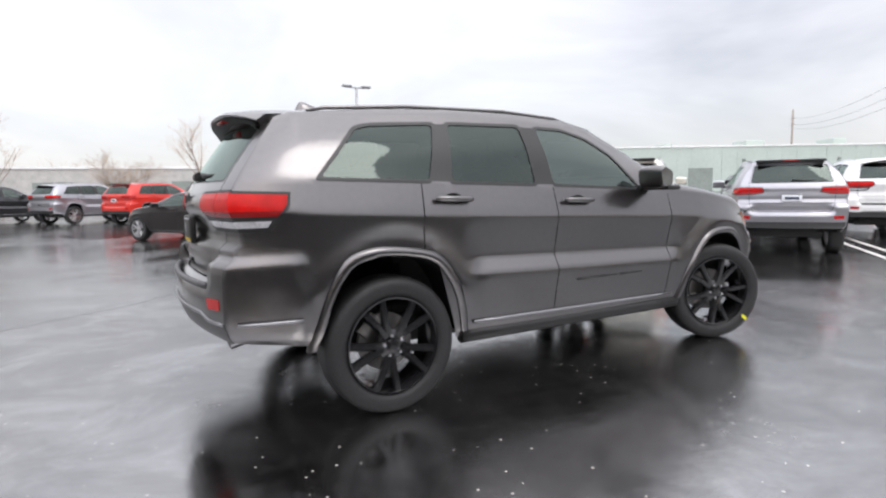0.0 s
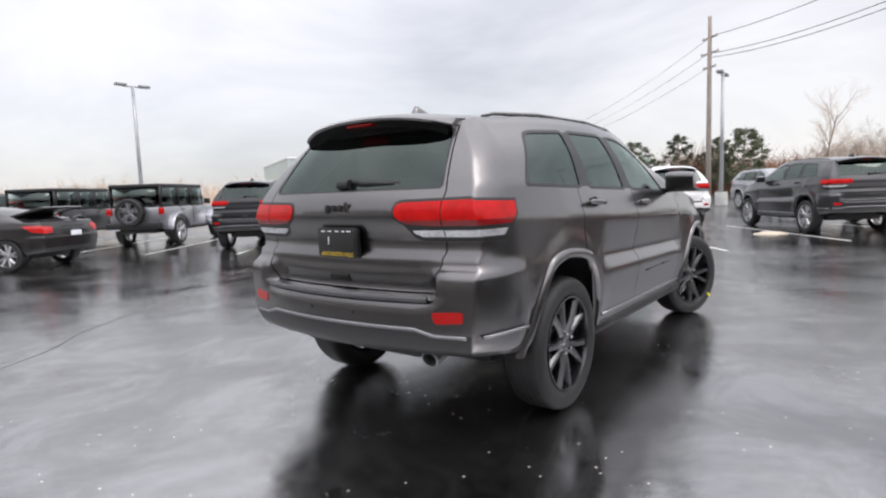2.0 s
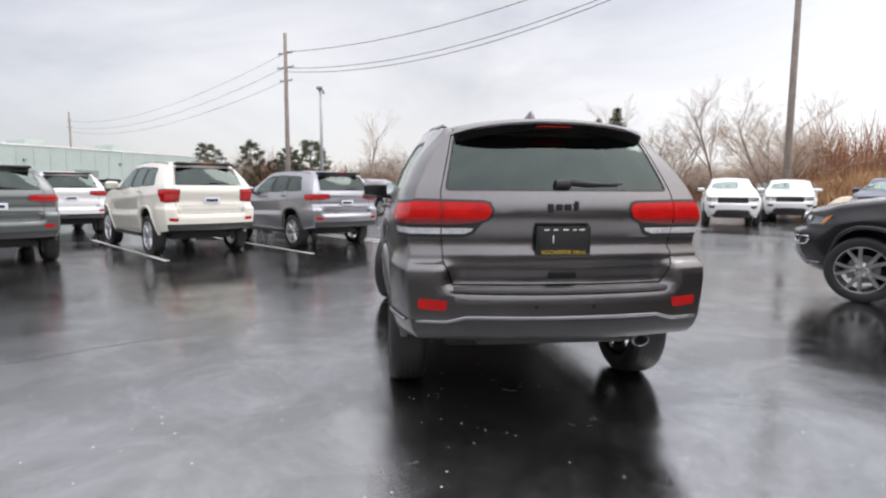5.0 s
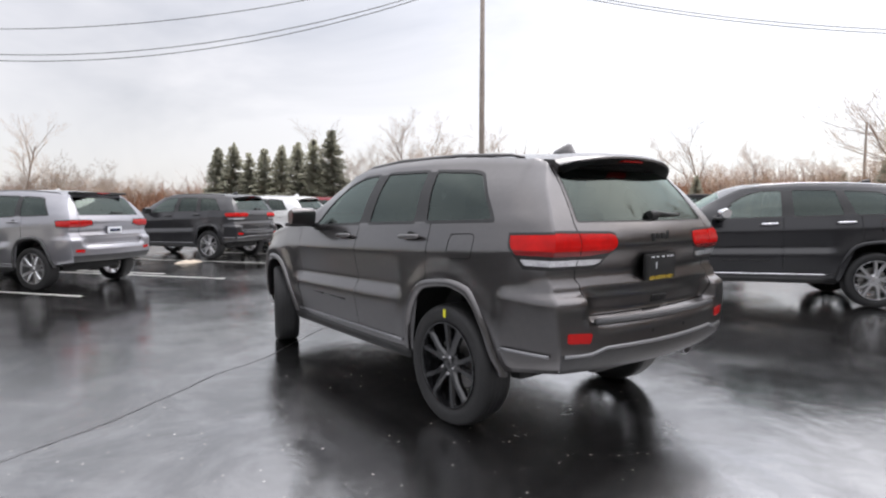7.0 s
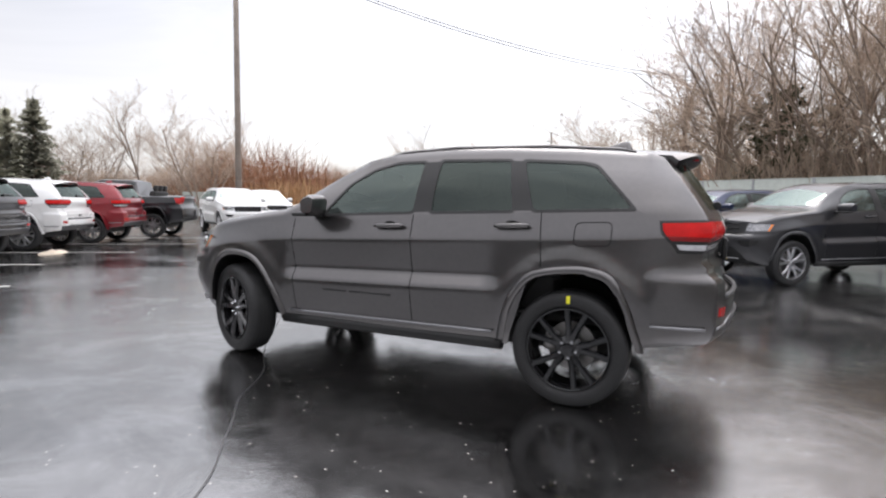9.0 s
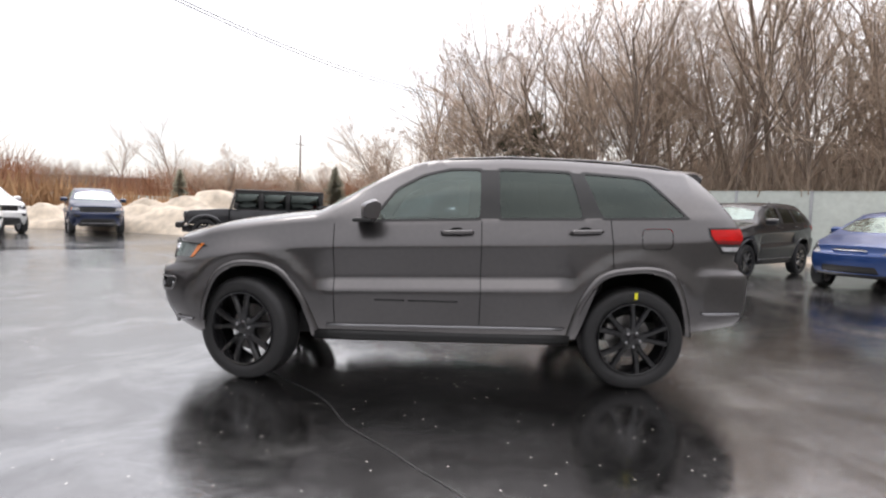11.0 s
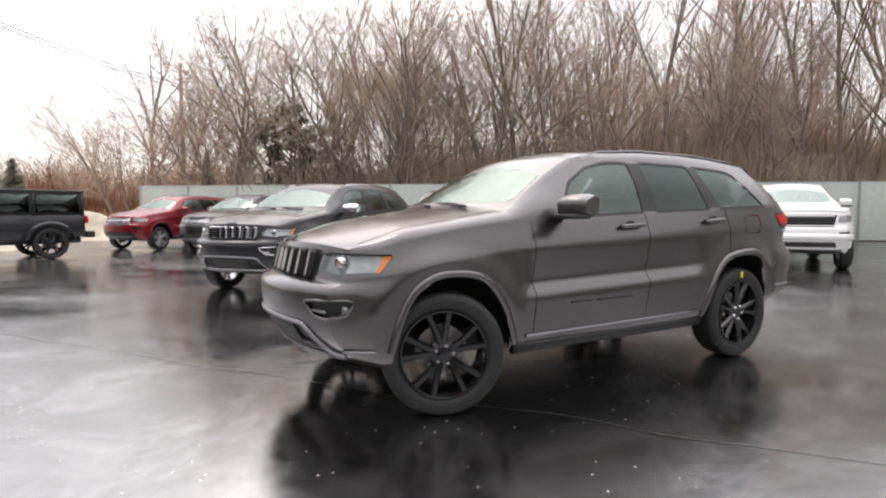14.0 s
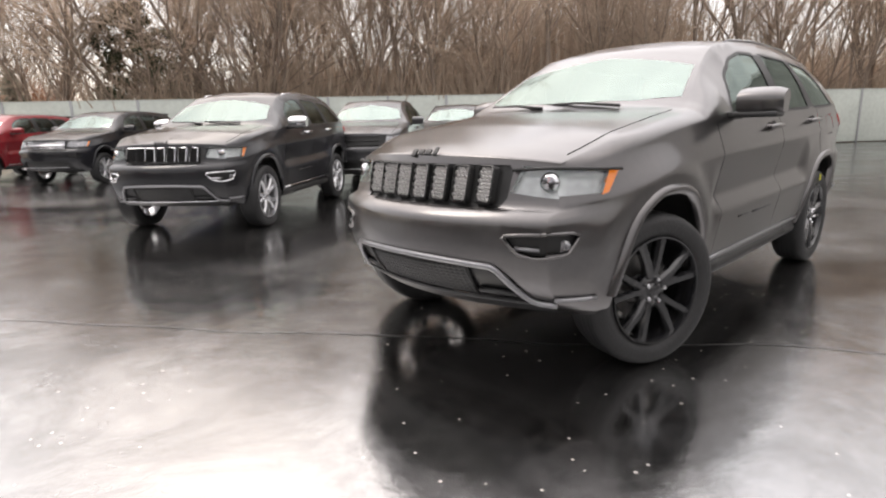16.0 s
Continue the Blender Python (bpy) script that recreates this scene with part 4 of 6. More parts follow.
def seven_slots(add, material_mesh, material_ring, big=True):
    """Seven upright grille openings, each a rounded ring with a mesh insert."""
    for k in range(7):
        y = (k - 3) * 0.128
        x = 2.055 + 0.157 * (1 - (y / 0.72) ** 2) + 0.004
        turn = Matrix.Translation((x, y, 0.916)) @ Matrix.Rotation(-y * 0.42, 4, "Z") @ Matrix.Rotation(radians(-13), 4, "Y")
        outer = rounded([(-0.055, -0.088), (0.055, -0.088), (0.055, 0.088), (-0.055, 0.088)], 0.022)
        inner = [(a * 0.86, b * 0.92) for a, b in outer]
        b = bmesh.new()
        r = [[b.verts.new((xx, p[0], p[1])) for p in poly] for xx, poly in ((-0.02, outer), (0.012, outer), (0.016, [(a * 0.92, c * 0.95) for a, c in outer]), (0.010, inner), (-0.02, inner))]
        for u, v in zip(r, r[1:]):
            for q in range(len(u)):
                b.faces.new((u[q], u[(q + 1) % len(u)], v[(q + 1) % len(u)], v[q]))
        bmesh.ops.recalc_face_normals(b, faces=b.faces[:])
        b.transform(turn)
        slot = add("grille_slot", b, material_ring)
        if big:
            net = None
            for row in range(9):
                z = -0.070 + row * 0.0175
                for col in range(3 + row % 2):
                    yy = (col - (2 + row % 2) / 2) * 0.027
                    hexa = [(yy + 0.0158 * math.cos(a), z + 0.0104 * math.sin(a)) for a in np.linspace(0, 2 * math.pi, 7)[:-1]]
                    h = bmesh.new()
                    ring0 = [h.verts.new((0.006, *p)) for p in hexa]
                    ring1 = [h.verts.new((0.012, yy + (p[0] - yy) * 0.62, z + (p[1] - z) * 0.52)) for p in hexa]
                    ring2 = [h.verts.new((-0.005, yy + (p[0] - yy) * 0.60, z + (p[1] - z) * 0.5)) for p in hexa]
                    for u, v in ((ring0, ring1), (ring1, ring2)):
                        for q in range(6):
                            h.faces.new((u[q], u[(q + 1) % 6], v[(q + 1) % 6], v[q]))
                    net = join(net, h)
            bmesh.ops.recalc_face_normals(net, faces=net.faces[:])
            net.transform(turn)
            add("slot_mesh", net, material_mesh, "grey honeycomb insert", parent=slot)
    return


def plain_badge(add, x, z, mat_, facing=-1, width=0.19, tilt=0.0):
    """An unlettered badge of four joined rounded strokes."""
    b = None
    for k, (w, h, dz) in enumerate(((0.026, 0.054, 0.0), (0.038, 0.036, -0.006), (0.038, 0.036, -0.006), (0.034, 0.050, -0.012))):
        y = -facing * (-width / 2 + 0.022 + k * 0.048)
        b = join(b, block(-0.006, 0.006, y - w / 2, y + w / 2, dz - h / 2, dz + h / 2, 0.006))
    b.transform(Matrix.Translation((x, 0, z)) @ Matrix.Rotation(radians(tilt), 4, "Y"))
    return add("badge", b, mat_, "plain dark badge")

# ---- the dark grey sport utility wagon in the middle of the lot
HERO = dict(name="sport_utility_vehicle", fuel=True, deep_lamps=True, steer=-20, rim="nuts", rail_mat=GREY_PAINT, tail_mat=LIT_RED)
WAGON["pillar"] = [[(-0.275, 1.238), (-0.42, 1.243), (-0.42, 1.618), (-0.285, 1.612)], [(-1.05, 1.263), (-1.19, 1.268), (-1.07, 1.608), (-0.975, 1.612)]]
hero, hero_shell, hero_add = build_car(WAGON, Matrix(), "wet dark granite grey sport utility vehicle with black wheels", "car", GREY_PAINT, GLOSS_BLACK, HERO, step=0.04)


def dress_wagon(add, dark, spoiler_mat, mesh_mat, ring_mat):
    """Spoiler, wipers, plate holder, exhaust, grille and lower trim of the wagon."""
    # roof spoiler
    b = bmesh.new()
    rows = []
    for a in np.linspace(-1, 1, 17):
        e = abs(a)
        y = 0.565 * a
        drop = 0.010 * e ** 8
        x_end = -2.185 + 0.12 * e ** 3
        zt = 1.70 - 0.055 * e ** 2.2 - drop
        rows.append([b.verts.new(p) for p in ((-1.90, y, zt + 0.012), (-2.02, y, zt + 0.004), (x_end + 0.02, y, zt - 0.016), (x_end, y, zt - 0.030), (x_end + 0.012, y, zt - 0.046), (-2.06 + 0.02 * e, y * 0.98, zt - 0.060 - 0.02 * e), (-1.99, y * 0.96, zt - 0.10 - 0.01 * e), (-1.95, y * 0.96, zt - 0.05))])
    for u, v in zip(rows, rows[1:]):
        for k in range(8):
            b.faces.new((u[k], u[(k + 1) % 8], v[(k + 1) % 8], v[k]))
    b.faces.new(rows[0])
    b.faces.new(rows[-1][::-1])
    bmesh.ops.recalc_face_normals(b, faces=b.faces[:])
    top = add("spoiler", b, spoiler_mat, sharp=28)
    u = bmesh.new()
    rws = []
    for a in np.linspace(-0.97, 0.97, 15):
        e = abs(a)
        y, zt = 0.56 * a, 1.70 - 0.055 * e ** 2.2 - 0.010 * e ** 8
        x_end = -2.185 + 0.12 * e ** 3
        rws.append([u.verts.new(p) for p in ((x_end + 0.004, y, zt - 0.049), (-2.06, y * 0.99, zt - 0.066 - 0.02 * e), (-1.998, y * 0.97, zt - 0.108 - 0.012 * e), (-1.985, y * 0.96, zt - 0.135 + 0.02 * e))])
    for p, q in zip(rws, rws[1:]):
        for k in range(3):
            u.faces.new((p[k], p[k + 1], q[k + 1], q[k]))
    add("spoiler_underside", u, TRIM, "black spoiler underside", parent=top)
    add("brake_light", block(-2.165, -2.12, -0.10, 0.10, 1.638, 1.652, 0.004), RED_LENS, "red high brake light", parent=top)
    # antenna fin
    fin = tube([(0, 0, 0), (-0.004, 0, 0.035), (-0.014, 0, 0.062), (-0.020, 0, 0.082)], [0.042, 0.034, 0.018, 0.006], 10)
    fin.transform(Matrix.Translation((-1.60, 0, 1.715)) @ Matrix.Diagonal((2.7, 1, 1, 1)))
    add("antenna_fin", fin, spoiler_mat)
    # rear wiper
    w = tube([(-2.275, -0.02, 1.325), (-2.285, -0.16, 1.318), (-2.275, -0.34, 1.312)], [0.020, 0.017, 0.006], 8)
    w = join(w, tube([(-2.30, 0.03, 1.315), (-2.30, -0.05, 1.318)], 0.028, 10))
    wiper = add("rear_wiper", w, TRIM)
    add("wiper_blade", tube([(-2.27, -0.06, 1.335), (-2.275, -0.2, 1.325), (-2.262, -0.37, 1.318)], 0.008, 6), TRIM, parent=wiper)
    plain_badge(add, -2.364, 1.200, TRIM)
    # plate holder
    hold = block(-2.375, -2.345, -0.155, 0.15, 0.935, 1.09, 0.008)
    holder = add("plate_holder", hold, TRIM, "black dealer plate holder")
    add("plate_insert", block(-2.379, -2.374, -0.138, 0.133, 0.962, 1.078, 0.002), PLATE, parent=holder)
    for yy, ww in ((0.095, 0.03), (0.045, 0.025), (-0.01, 0.03), (-0.06, 0.02), (-0.10, 0.03)):
        add("slot_mark", block(-2.3805, -2.378, yy - ww / 2, yy + ww / 2, 1.068, 1.075), WHITE_BAR, parent=holder)
    add("scratch_mark", block(-2.3805, -2.3788, 0.055, 0.061, 1.0, 1.04), WHITE_BAR, parent=holder)
    # tailgate pull
    add("tailgate_pull", block(-2.362, -2.34, -0.085, 0.085, 0.80, 0.875, 0.012), TRIM, "black tailgate pull recess")
    add("pull_lip", block(-2.372, -2.345, -0.075, 0.075, 0.822, 0.846, 0.008), dark)
    step = [(-2.435 + 0.105 * (y / 0.75) ** 2, y, 0.748) for y in np.linspace(-0.60, 0.60, 13)]
    add("bumper_step", tube(step, 0.017, 8), CLADDING, "dark plastic bumper step")
    strip = [(-2.446 + 0.118 * (y / 0.80) ** 2, y, 0.602 - 0.028 * clamp((abs(y) - 0.55) / 0.07)) for y in np.linspace(-0.80, 0.80, 31)]
    add("bumper_strip", tube(strip, 0.010, 6), SATIN, "satin grey bumper strip")
    for sg in (1, -1):
        s = [(x, sg * (hero_shell.side_y(x, 0.575) + 0.012), 0.572) for x in np.linspace(-2.27, -1.96, 6)]
        add("bumper_strip", tube(s, 0.010, 6), SATIN, "satin grey bumper strip")
        # rear sensors
        for yy, zz in ((0.42, 0.66), (0.16, 0.66)):
            disc = lathe([(0.0001, 0.004), (0.011, 0.003), (0.013, 0.0)], 12)
            disc.transform(Matrix.Translation((-2.437 + 0.118 * (yy / 0.8) ** 2, sg * yy, zz)) @ Matrix.Rotation(radians(90), 4, "Z"))
            add("parking_sensor", disc, dark)
    # tail pipe
    pipe = lathe([(0.038, 0.0), (0.046, 0.004), (0.048, 0.012), (0.048, 0.14), (0.030, 0.16), (0.030, 0.30)], 20)
    pipe = join(pipe, lathe([(0.040, 0.001), (0.036, 0.02), (0.034, 0.12)], 20))
    pipe.transform(Matrix.Translation((-2.265, -0.52, 0.415)) @ Matrix.Rotation(radians(-14), 4, "Y") @ Matrix.Rotation(radians(-90), 4, "Z") @ Matrix.Diagonal((1.15, 1, 0.9, 1)))
    add("exhaust_pipe", pipe, SATIN, "dull steel exhaust tip")
    add("tow_cover", block(-2.25, -1.9, -0.45, 0.45, 0.40, 0.50, 0.03), TRIM)
    # front
    plain_badge(add, 2.172, 1.062, TRIM, 1, 0.17, -42)
    seven_slots(add, mesh_mat, ring_mat)
    f_x, f_c = hero_shell.f["front"], hero_shell.f["front_crown"]

    def face_x(y, z):
        """How far forward the front face stands at a height, off the centre line."""
        return f_x(z) + f_c(z) * (1 - (y / 0.715) ** 2)

    chin = []
    for y in np.linspace(-0.70, 0.70, 57):
        z = 0.578 - 0.020 * (y / 0.5) ** 2 - 0.165 * smooth_step((abs(y) - 0.47) / 0.15)
        chin.append((face_x(y, z) + 0.004, y, z))
    add("intake_strip", tube(chin, 0.015, 8), SATIN, "satin grey intake strip")
    for sg in (1, -1):
        s = [(x, sg * (hero_shell.side_y(x, 0.42) + 0.004), 0.405) for x in np.linspace(1.90, 2.07, 5)]
        add("intake_strip", tube(s, 0.011, 6), SATIN, "satin grey intake strip")
        fog = lathe([(0.0001, 0.0), (0.03, 0.002), (0.042, -0.006), (0.045, -0.02)], 18)
        fog.transform(Matrix.Translation((2.085, sg * 0.735, 0.66)) @ Matrix.Diagonal((1, 1, 0.75, 1)) @ Matrix.Rotation(radians(-90 + sg * 22), 4, "Z"))
        add("fog_lamp", fog, CLEAR_LENS, "round fog lamp")
        rim = [(face_x(y, z) + 0.003, sg * y, z) for y, z in ((0.69, 0.720), (0.62, 0.717), (0.55, 0.710), (0.537, 0.700), (0.56, 0.670), (0.60, 0.628), (0.66, 0.612), (0.69, 0.612))]
        back = [(x, sg * (hero_shell.side_y(x, z) + 0.002), z) for x, z in ((2.10, 0.622), (2.07, 0.632), (2.035, 0.690), (2.03, 0.712), (2.06, 0.722), (2.10, 0.722))]
        add("fog_frame", tube(rim + back + rim[:1], 0.008, 6), spoiler_mat)
        add("fog_bar", tube([(face_x(0.58, 0.655) - 0.012, sg * 0.58, 0.655), (face_x(0.68, 0.648) - 0.012, sg * 0.68, 0.648)], 0.010, 6), SATIN)
        bulb = lathe([(0.0001, 0.012), (0.03, 0.010), (0.042, 0.0), (0.045, -0.02)], 20)
        bulb.transform(Matrix.Translation((2.072, sg * 0.66, 0.932)) @ Matrix.Rotation(radians(-90 + sg * 20), 4, "Z"))
        add("projector_lamp", bulb, CHROME, "bright projector lamp")
        add("headlight_rim", tube([(2.135, sg * 0.51, 0.985), (2.07, sg * 0.68, 0.995), (1.95, sg * 0.80, 0.99), (1.82, sg * 0.865, 0.985)], 0.008, 6), TRIM)
    net = None
    for k in range(8):
        zz = 0.405 + k * 0.018
        net = join(net, tube([(face_x(y, zz) - 0.008, y, zz) for y in np.linspace(-0.33, 0.33, 9)], 0.0035, 4))
    for k in range(23):
        y = -0.33 + 0.03 * k
        net = join(net, tube([(face_x(y, z) - 0.008, y, z) for z in (0.40, 0.47, 0.54)], 0.0035, 4))
    add("intake_mesh", net, CLADDING, "dark intake mesh")
    for sg in (1, -1):
        pad = [(face_x(y, z) - 0.006, sg * y, z) for y, z in ((0.35, 0.55), (0.35, 0.47), (0.35, 0.395))]
        add("intake_divider", tube(pad, 0.010, 6), TRIM)
        add("intake_shelf", tube([(face_x(y, 0.425) - 0.004, sg * y, 0.425) for y in (0.37, 0.45, 0.55)], 0.014, 6), VALANCE)
    add("intake_lip", tube([(face_x(y, 0.38) + 0.002, y, 0.38) for y in np.linspace(-0.60, 0.60, 21)], 0.009, 6), VALANCE)
    add("chin_plate", block(1.80, 2.02, -0.50, 0.50, 0.31, 0.40, 0.03), TRIM)
    # windscreen wipers
    for y0, y1 in ((0.42, -0.18), (-0.12, -0.60)):
        add("windscreen_wiper", tube([(1.04, y0, 1.275), (0.99, (y0 + y1) / 2, 1.30), (0.95, y1, 1.30)], [0.011, 0.009, 0.006], 6), TRIM)
    # door lettering as a plain bar
    for sg in (1, -1):
        for x0, x1 in ((0.50, 0.28), (0.25, -0.12)):
            s = [(x, sg * (hero_shell.side_y(x, 0.615) + 0.001), 0.612) for x in np.linspace(x0, x1, 4)]
            add("badge", tube(s, [0.007] * 4, 4), TRIM, "plain dark lettering bar")


dress_wagon(hero_add, TRIM, GREY_PAINT, GRILLE_MESH, TRIM)

# gold lettering on the plate holder
txt = bpy.data.curves.new("plate_text", "FONT")
txt.body = "ROCHESTER HILLS"
txt.size = 0.030
txt.align_x, txt.align_y = "CENTER", "CENTER"
txt.extrude = 0.0008
txt_ob = new("plate_text", txt)
txt_ob.matrix_basis = Matrix.Translation((-2.3775, -0.002, 0.948)) @ Matrix.Rotation(radians(-90), 4, "Z") @ Matrix.Rotation(radians(90), 4, "X")
bpy.context.view_layer.update()
txt_me = bpy.data.meshes.new_from_object(txt_ob.evaluated_get(bpy.context.evaluated_depsgraph_get()))
txt_m = txt_ob.matrix_basis.copy()
bpy.data.objects.remove(txt_ob)
txt_me.materials.clear()
txt_me.materials.append(GOLD)
letters = new("lettering", txt_me)
letters.parent = [c for c in hero.children if c.name.startswith("plate_holder")][0]
letters.matrix_basis = txt_m
tagged(letters, "gold capital letters")
# tyre sticker
for w in hero.children:
    if w.name.startswith("wheel") and w.name.split(".")[0] == "wheel":
        p = w.matrix_basis.translation
        if (p.x < 0 < p.y) or (p.x > 0 > p.y):
            a = radians(82 if p.x < 0 else -40)
            s = block(-0.012, 0.012, 0.117, 0.1205, -0.026, 0.026, 0.004)
            loc = w.matrix_basis.to_3x3().inverted() @ Vector((0, 0, 1)) if p.x < 0 else w.matrix_basis.to_3x3().inverted() @ Vector((0.75, 0, -0.65))
            ang = math.atan2(loc.z, loc.x)
            s.transform(Matrix.Rotation(-ang + math.pi / 2, 4, "Y") @ Matrix.Translation((0, 0, 0.332)))
            part("tyre_sticker", s, YELLOW, w, "yellow paper tyre sticker")

# ---------------------------------------------------------------- ground and markings
GROUND = -0.025
HEAD = 37.0
g = bmesh.new()
bmesh.ops.create_grid(g, x_segments=2, y_segments=2, size=900)
g.transform(Matrix.Translation((0, 0, GROUND)))
tagged(new("ground", mesh_of("ground", g, ASPHALT, False)), "rain-wet dark asphalt car park", "ground", kind="structure")


def strip(name, pts, width, material, label, category, wob=0.0, lift=0.004, seed=0):
    """A flat worn strip along a line of places on the ground."""
    rnd = random.Random(seed)
    b = bmesh.new()
    prev = None
    v = [Vector(p) for p in pts]
    dense = []
    for a, c in zip(v, v[1:]):
        n = max(2, int((c - a).length / 0.12))
        dense += [a.lerp(c, k / n) for k in range(n)]
    dense.append(v[-1])
    for i, p in enumerate(dense):
        d = (dense[min(i + 1, len(dense) - 1)] - dense[max(i - 1, 0)]).normalized()
        nrm = Vector((-d.y, d.x))
        off = nrm * (wob * noise.noise(Vector((p.x * 1.3, p.y * 1.3, seed))) * 2)
        w = width / 2 * (1 + 0.35 * (rnd.random() - 0.5))
        pair = [b.verts.new((*(p + off + nrm * s * w), GROUND + lift)) for s in (-1, 1)]
        if prev:
            b.faces.new((prev[0], prev[1], pair[1], pair[0]))
        prev = pair
    bmesh.ops.recalc_face_normals(b, faces=b.faces[:])
    for f in b.faces:
        if f.normal.z < 0:
            f.normal_flip()
    return tagged(new(name, mesh_of(name, b, material, False)), label, category, kind="structure")


hd = Vector((math.cos(radians(HEAD)), math.sin(radians(HEAD))))
for k in range(-8, 3):
    p = Vector((5.13, 4.7)) + k * Vector((0.96, -2.43))
    strip("stall_line", [p, p + hd * 5.4], 0.10, LINE, "worn white painted stall line on wet asphalt", "road marking", 0.006, seed=k)
for k in range(0, 5):
    p = Vector((8.6, 0.6)) + k * Vector((0.9, -2.6))
    strip("stall_line", [p, p + hd * 5.0], 0.10, LINE, "worn white painted stall line on wet asphalt", "road marking", 0.006, seed=20 + k)
strip("paving_seam", [(-7.5, 11.6), (-2.5, 5.9), (-0.45, 3.2), (0.65, 1.55), (1.7, 0.2), (6.5, -6.5)], 0.010, CRACK, "dark sealed seam across the asphalt", "paving seam", 0.05, 0.003, 3)
strip("paving_seam", [(-9.5, -1.6), (-3.7, 2.8), (-1.5, 4.55), (4.5, 9.0)], 0.010, CRACK, "dark sealed seam across the asphalt", "paving seam", 0.05, 0.003, 5)

# ---------------------------------------------------------------- other vehicles

def at(x, y, heading, ref=0.0):
    """The pose of a car whose centre-line point ref metres ahead of its middle stands at (x, y)."""
    return Matrix.Translation((x, y, 0)) @ Matrix.Rotation(radians(heading), 4, "Z") @ Matrix.Translation((-ref, 0, 0))


def repaint(car, old, new_mat, rim=None, steer=0.0):
    for o in car.children_recursive:
        if o.type != "MESH":
            continue
        m0 = o.data.materials[0]
        pick = new_mat if m0 == old else rim if (rim and m0 == GLOSS_BLACK) else None
        if pick:
            o.material_slots[0].link = "OBJECT"
            o.material_slots[0].material = pick
    for o in car.children:
        if o.name.split(".")[0] == "wheel":
            p = o.matrix_basis.translation
            if p.x > 0:
                o.matrix_basis = Matrix.Translation(p) @ Matrix.Rotation(radians(steer + (0 if p.y > 0 else 180)), 4, "Z") @ Matrix.Rotation(radians(20), 4, "Y")
    return car


SMALL = ("tyre_sticker", "lettering", "plate_holder", "plate_insert", "slot_mark", "scratch_mark")
FINE = ("lug_nut", "tread_groove", "brake_caliper", "brake_disc", "parking_sensor", "slot_mesh", "handle_recess", "mirror_arm", "steering_wheel", "fog_frame", "fog_bar", "intake_divider", "intake_shelf", "windscreen_wiper", "badge", "tow_cover", "intake_mesh")


def wagon(x, y, heading, ref, paint_mat, label, rim=ALLOY, group="parked wagons", near=False):
    car = copy_thing(hero, at(x, y, heading, ref))
    car.name = "sport_utility_vehicle"
    repaint(car, GREY_PAINT, paint_mat, rim)
    for o in list(car.children_recursive):
        if o.name.split(".")[0] in SMALL or (not near and o.name.split(".")[0] in FINE):
            bpy.data.objects.remove(o)
    return tagged(car, label, "car", group)


wagon(4.6, 10.7, HEAD, -1.457, BLACK_PAINT, "glossy black sport utility vehicle parked in a stall")
wagon(11.95, -1.8, 33, -1.457, DARK_PAINT, "dark grey sport utility vehicle with silver wheels")
wagon(13.3, -4.15, 33, -1.457, WHITE_PAINT, "white sport utility vehicle parked beside a grey one")
wagon(14.2, -6.4, 33, -1.457, MAROON_PAINT, "maroon sport utility vehicle parked in the row")
gc2 = wagon(1.18, -5.33, 38, 1.457, BLACK_PAINT, "black sport utility vehicle with chrome grille and silver wheels", near=True)
wagon(-6.3, -8.1, HEAD, 1.457, BLACK_PAINT, "black sport utility vehicle facing out of its stall", GLOSS_BLACK)
wagon(13.6, 13.6, 15, 0, DARK_PAINT, "dark grey sport utility vehicle in the row behind")
wagon(12.0, 2.3, HEAD, -1.457, WHITE_PAINT, "white sport utility vehicle parked beyond the silver crossover")
wagon(0.9, 21.4, HEAD, -1.457, DARK_PAINT, "dark sport utility vehicle with snow on its roof")
wagon(-4.7, 26.3, HEAD, -1.457, SILVER_PAINT, "silver sport utility vehicle at the end of the row")
wagon(17.7, 20.7, HEAD, 0, BLACK_PAINT, "black sport utility vehicle in the row behind")
wagon(15.8, 7.2, HEAD, 0, BLACK_PAINT, "black sport utility vehicle parked beyond the cream crossover")
wagon(15.4, -12.6, 150, 0, WHITE_PAINT, "white sport utility vehicle facing the aisle")
wagon(17.3, -16.5, 145, 0, WHITE_PAINT, "white sport utility vehicle facing the aisle")
for k, (x, y, hh, pm) in enumerate(((24, 24, 37, BLACK_PAINT), (27, 20.5, 37, WHITE_PAINT), (30, 17, 37, DARK_PAINT), (20.5, 27.5, 37, DARK_PAINT), (33, 12.5, 37, SILVER_PAINT), (21, 8.5, 217, BLACK_PAINT), (24, 1.0, 217, SILVER_PAINT), (19.5, -18.5, 140, WHITE_PAINT))):
    wagon(x, y, hh, 0, pm, "sport utility vehicle parked far across the wet lot", group="far parked wagons")
for o in gc2.children_recursive:
    k = o.name.split(".")[0]
    if k in ("grille_slot", "intake_lip", "sill_strip", "door_handle", "mirror", "fog_frame", "fog_bar", "roof_rail", "slot_mesh"):
        o.material_slots[0].link = "OBJECT"
        o.material_slots[0].material = TRIM if k == "slot_mesh" else CHROME


def variant(scale, **more):
    sp = dict(WAGON)
    sp["scale"] = scale
    sp.update(more)
    return sp


PLAIN = dict(reflector=True)


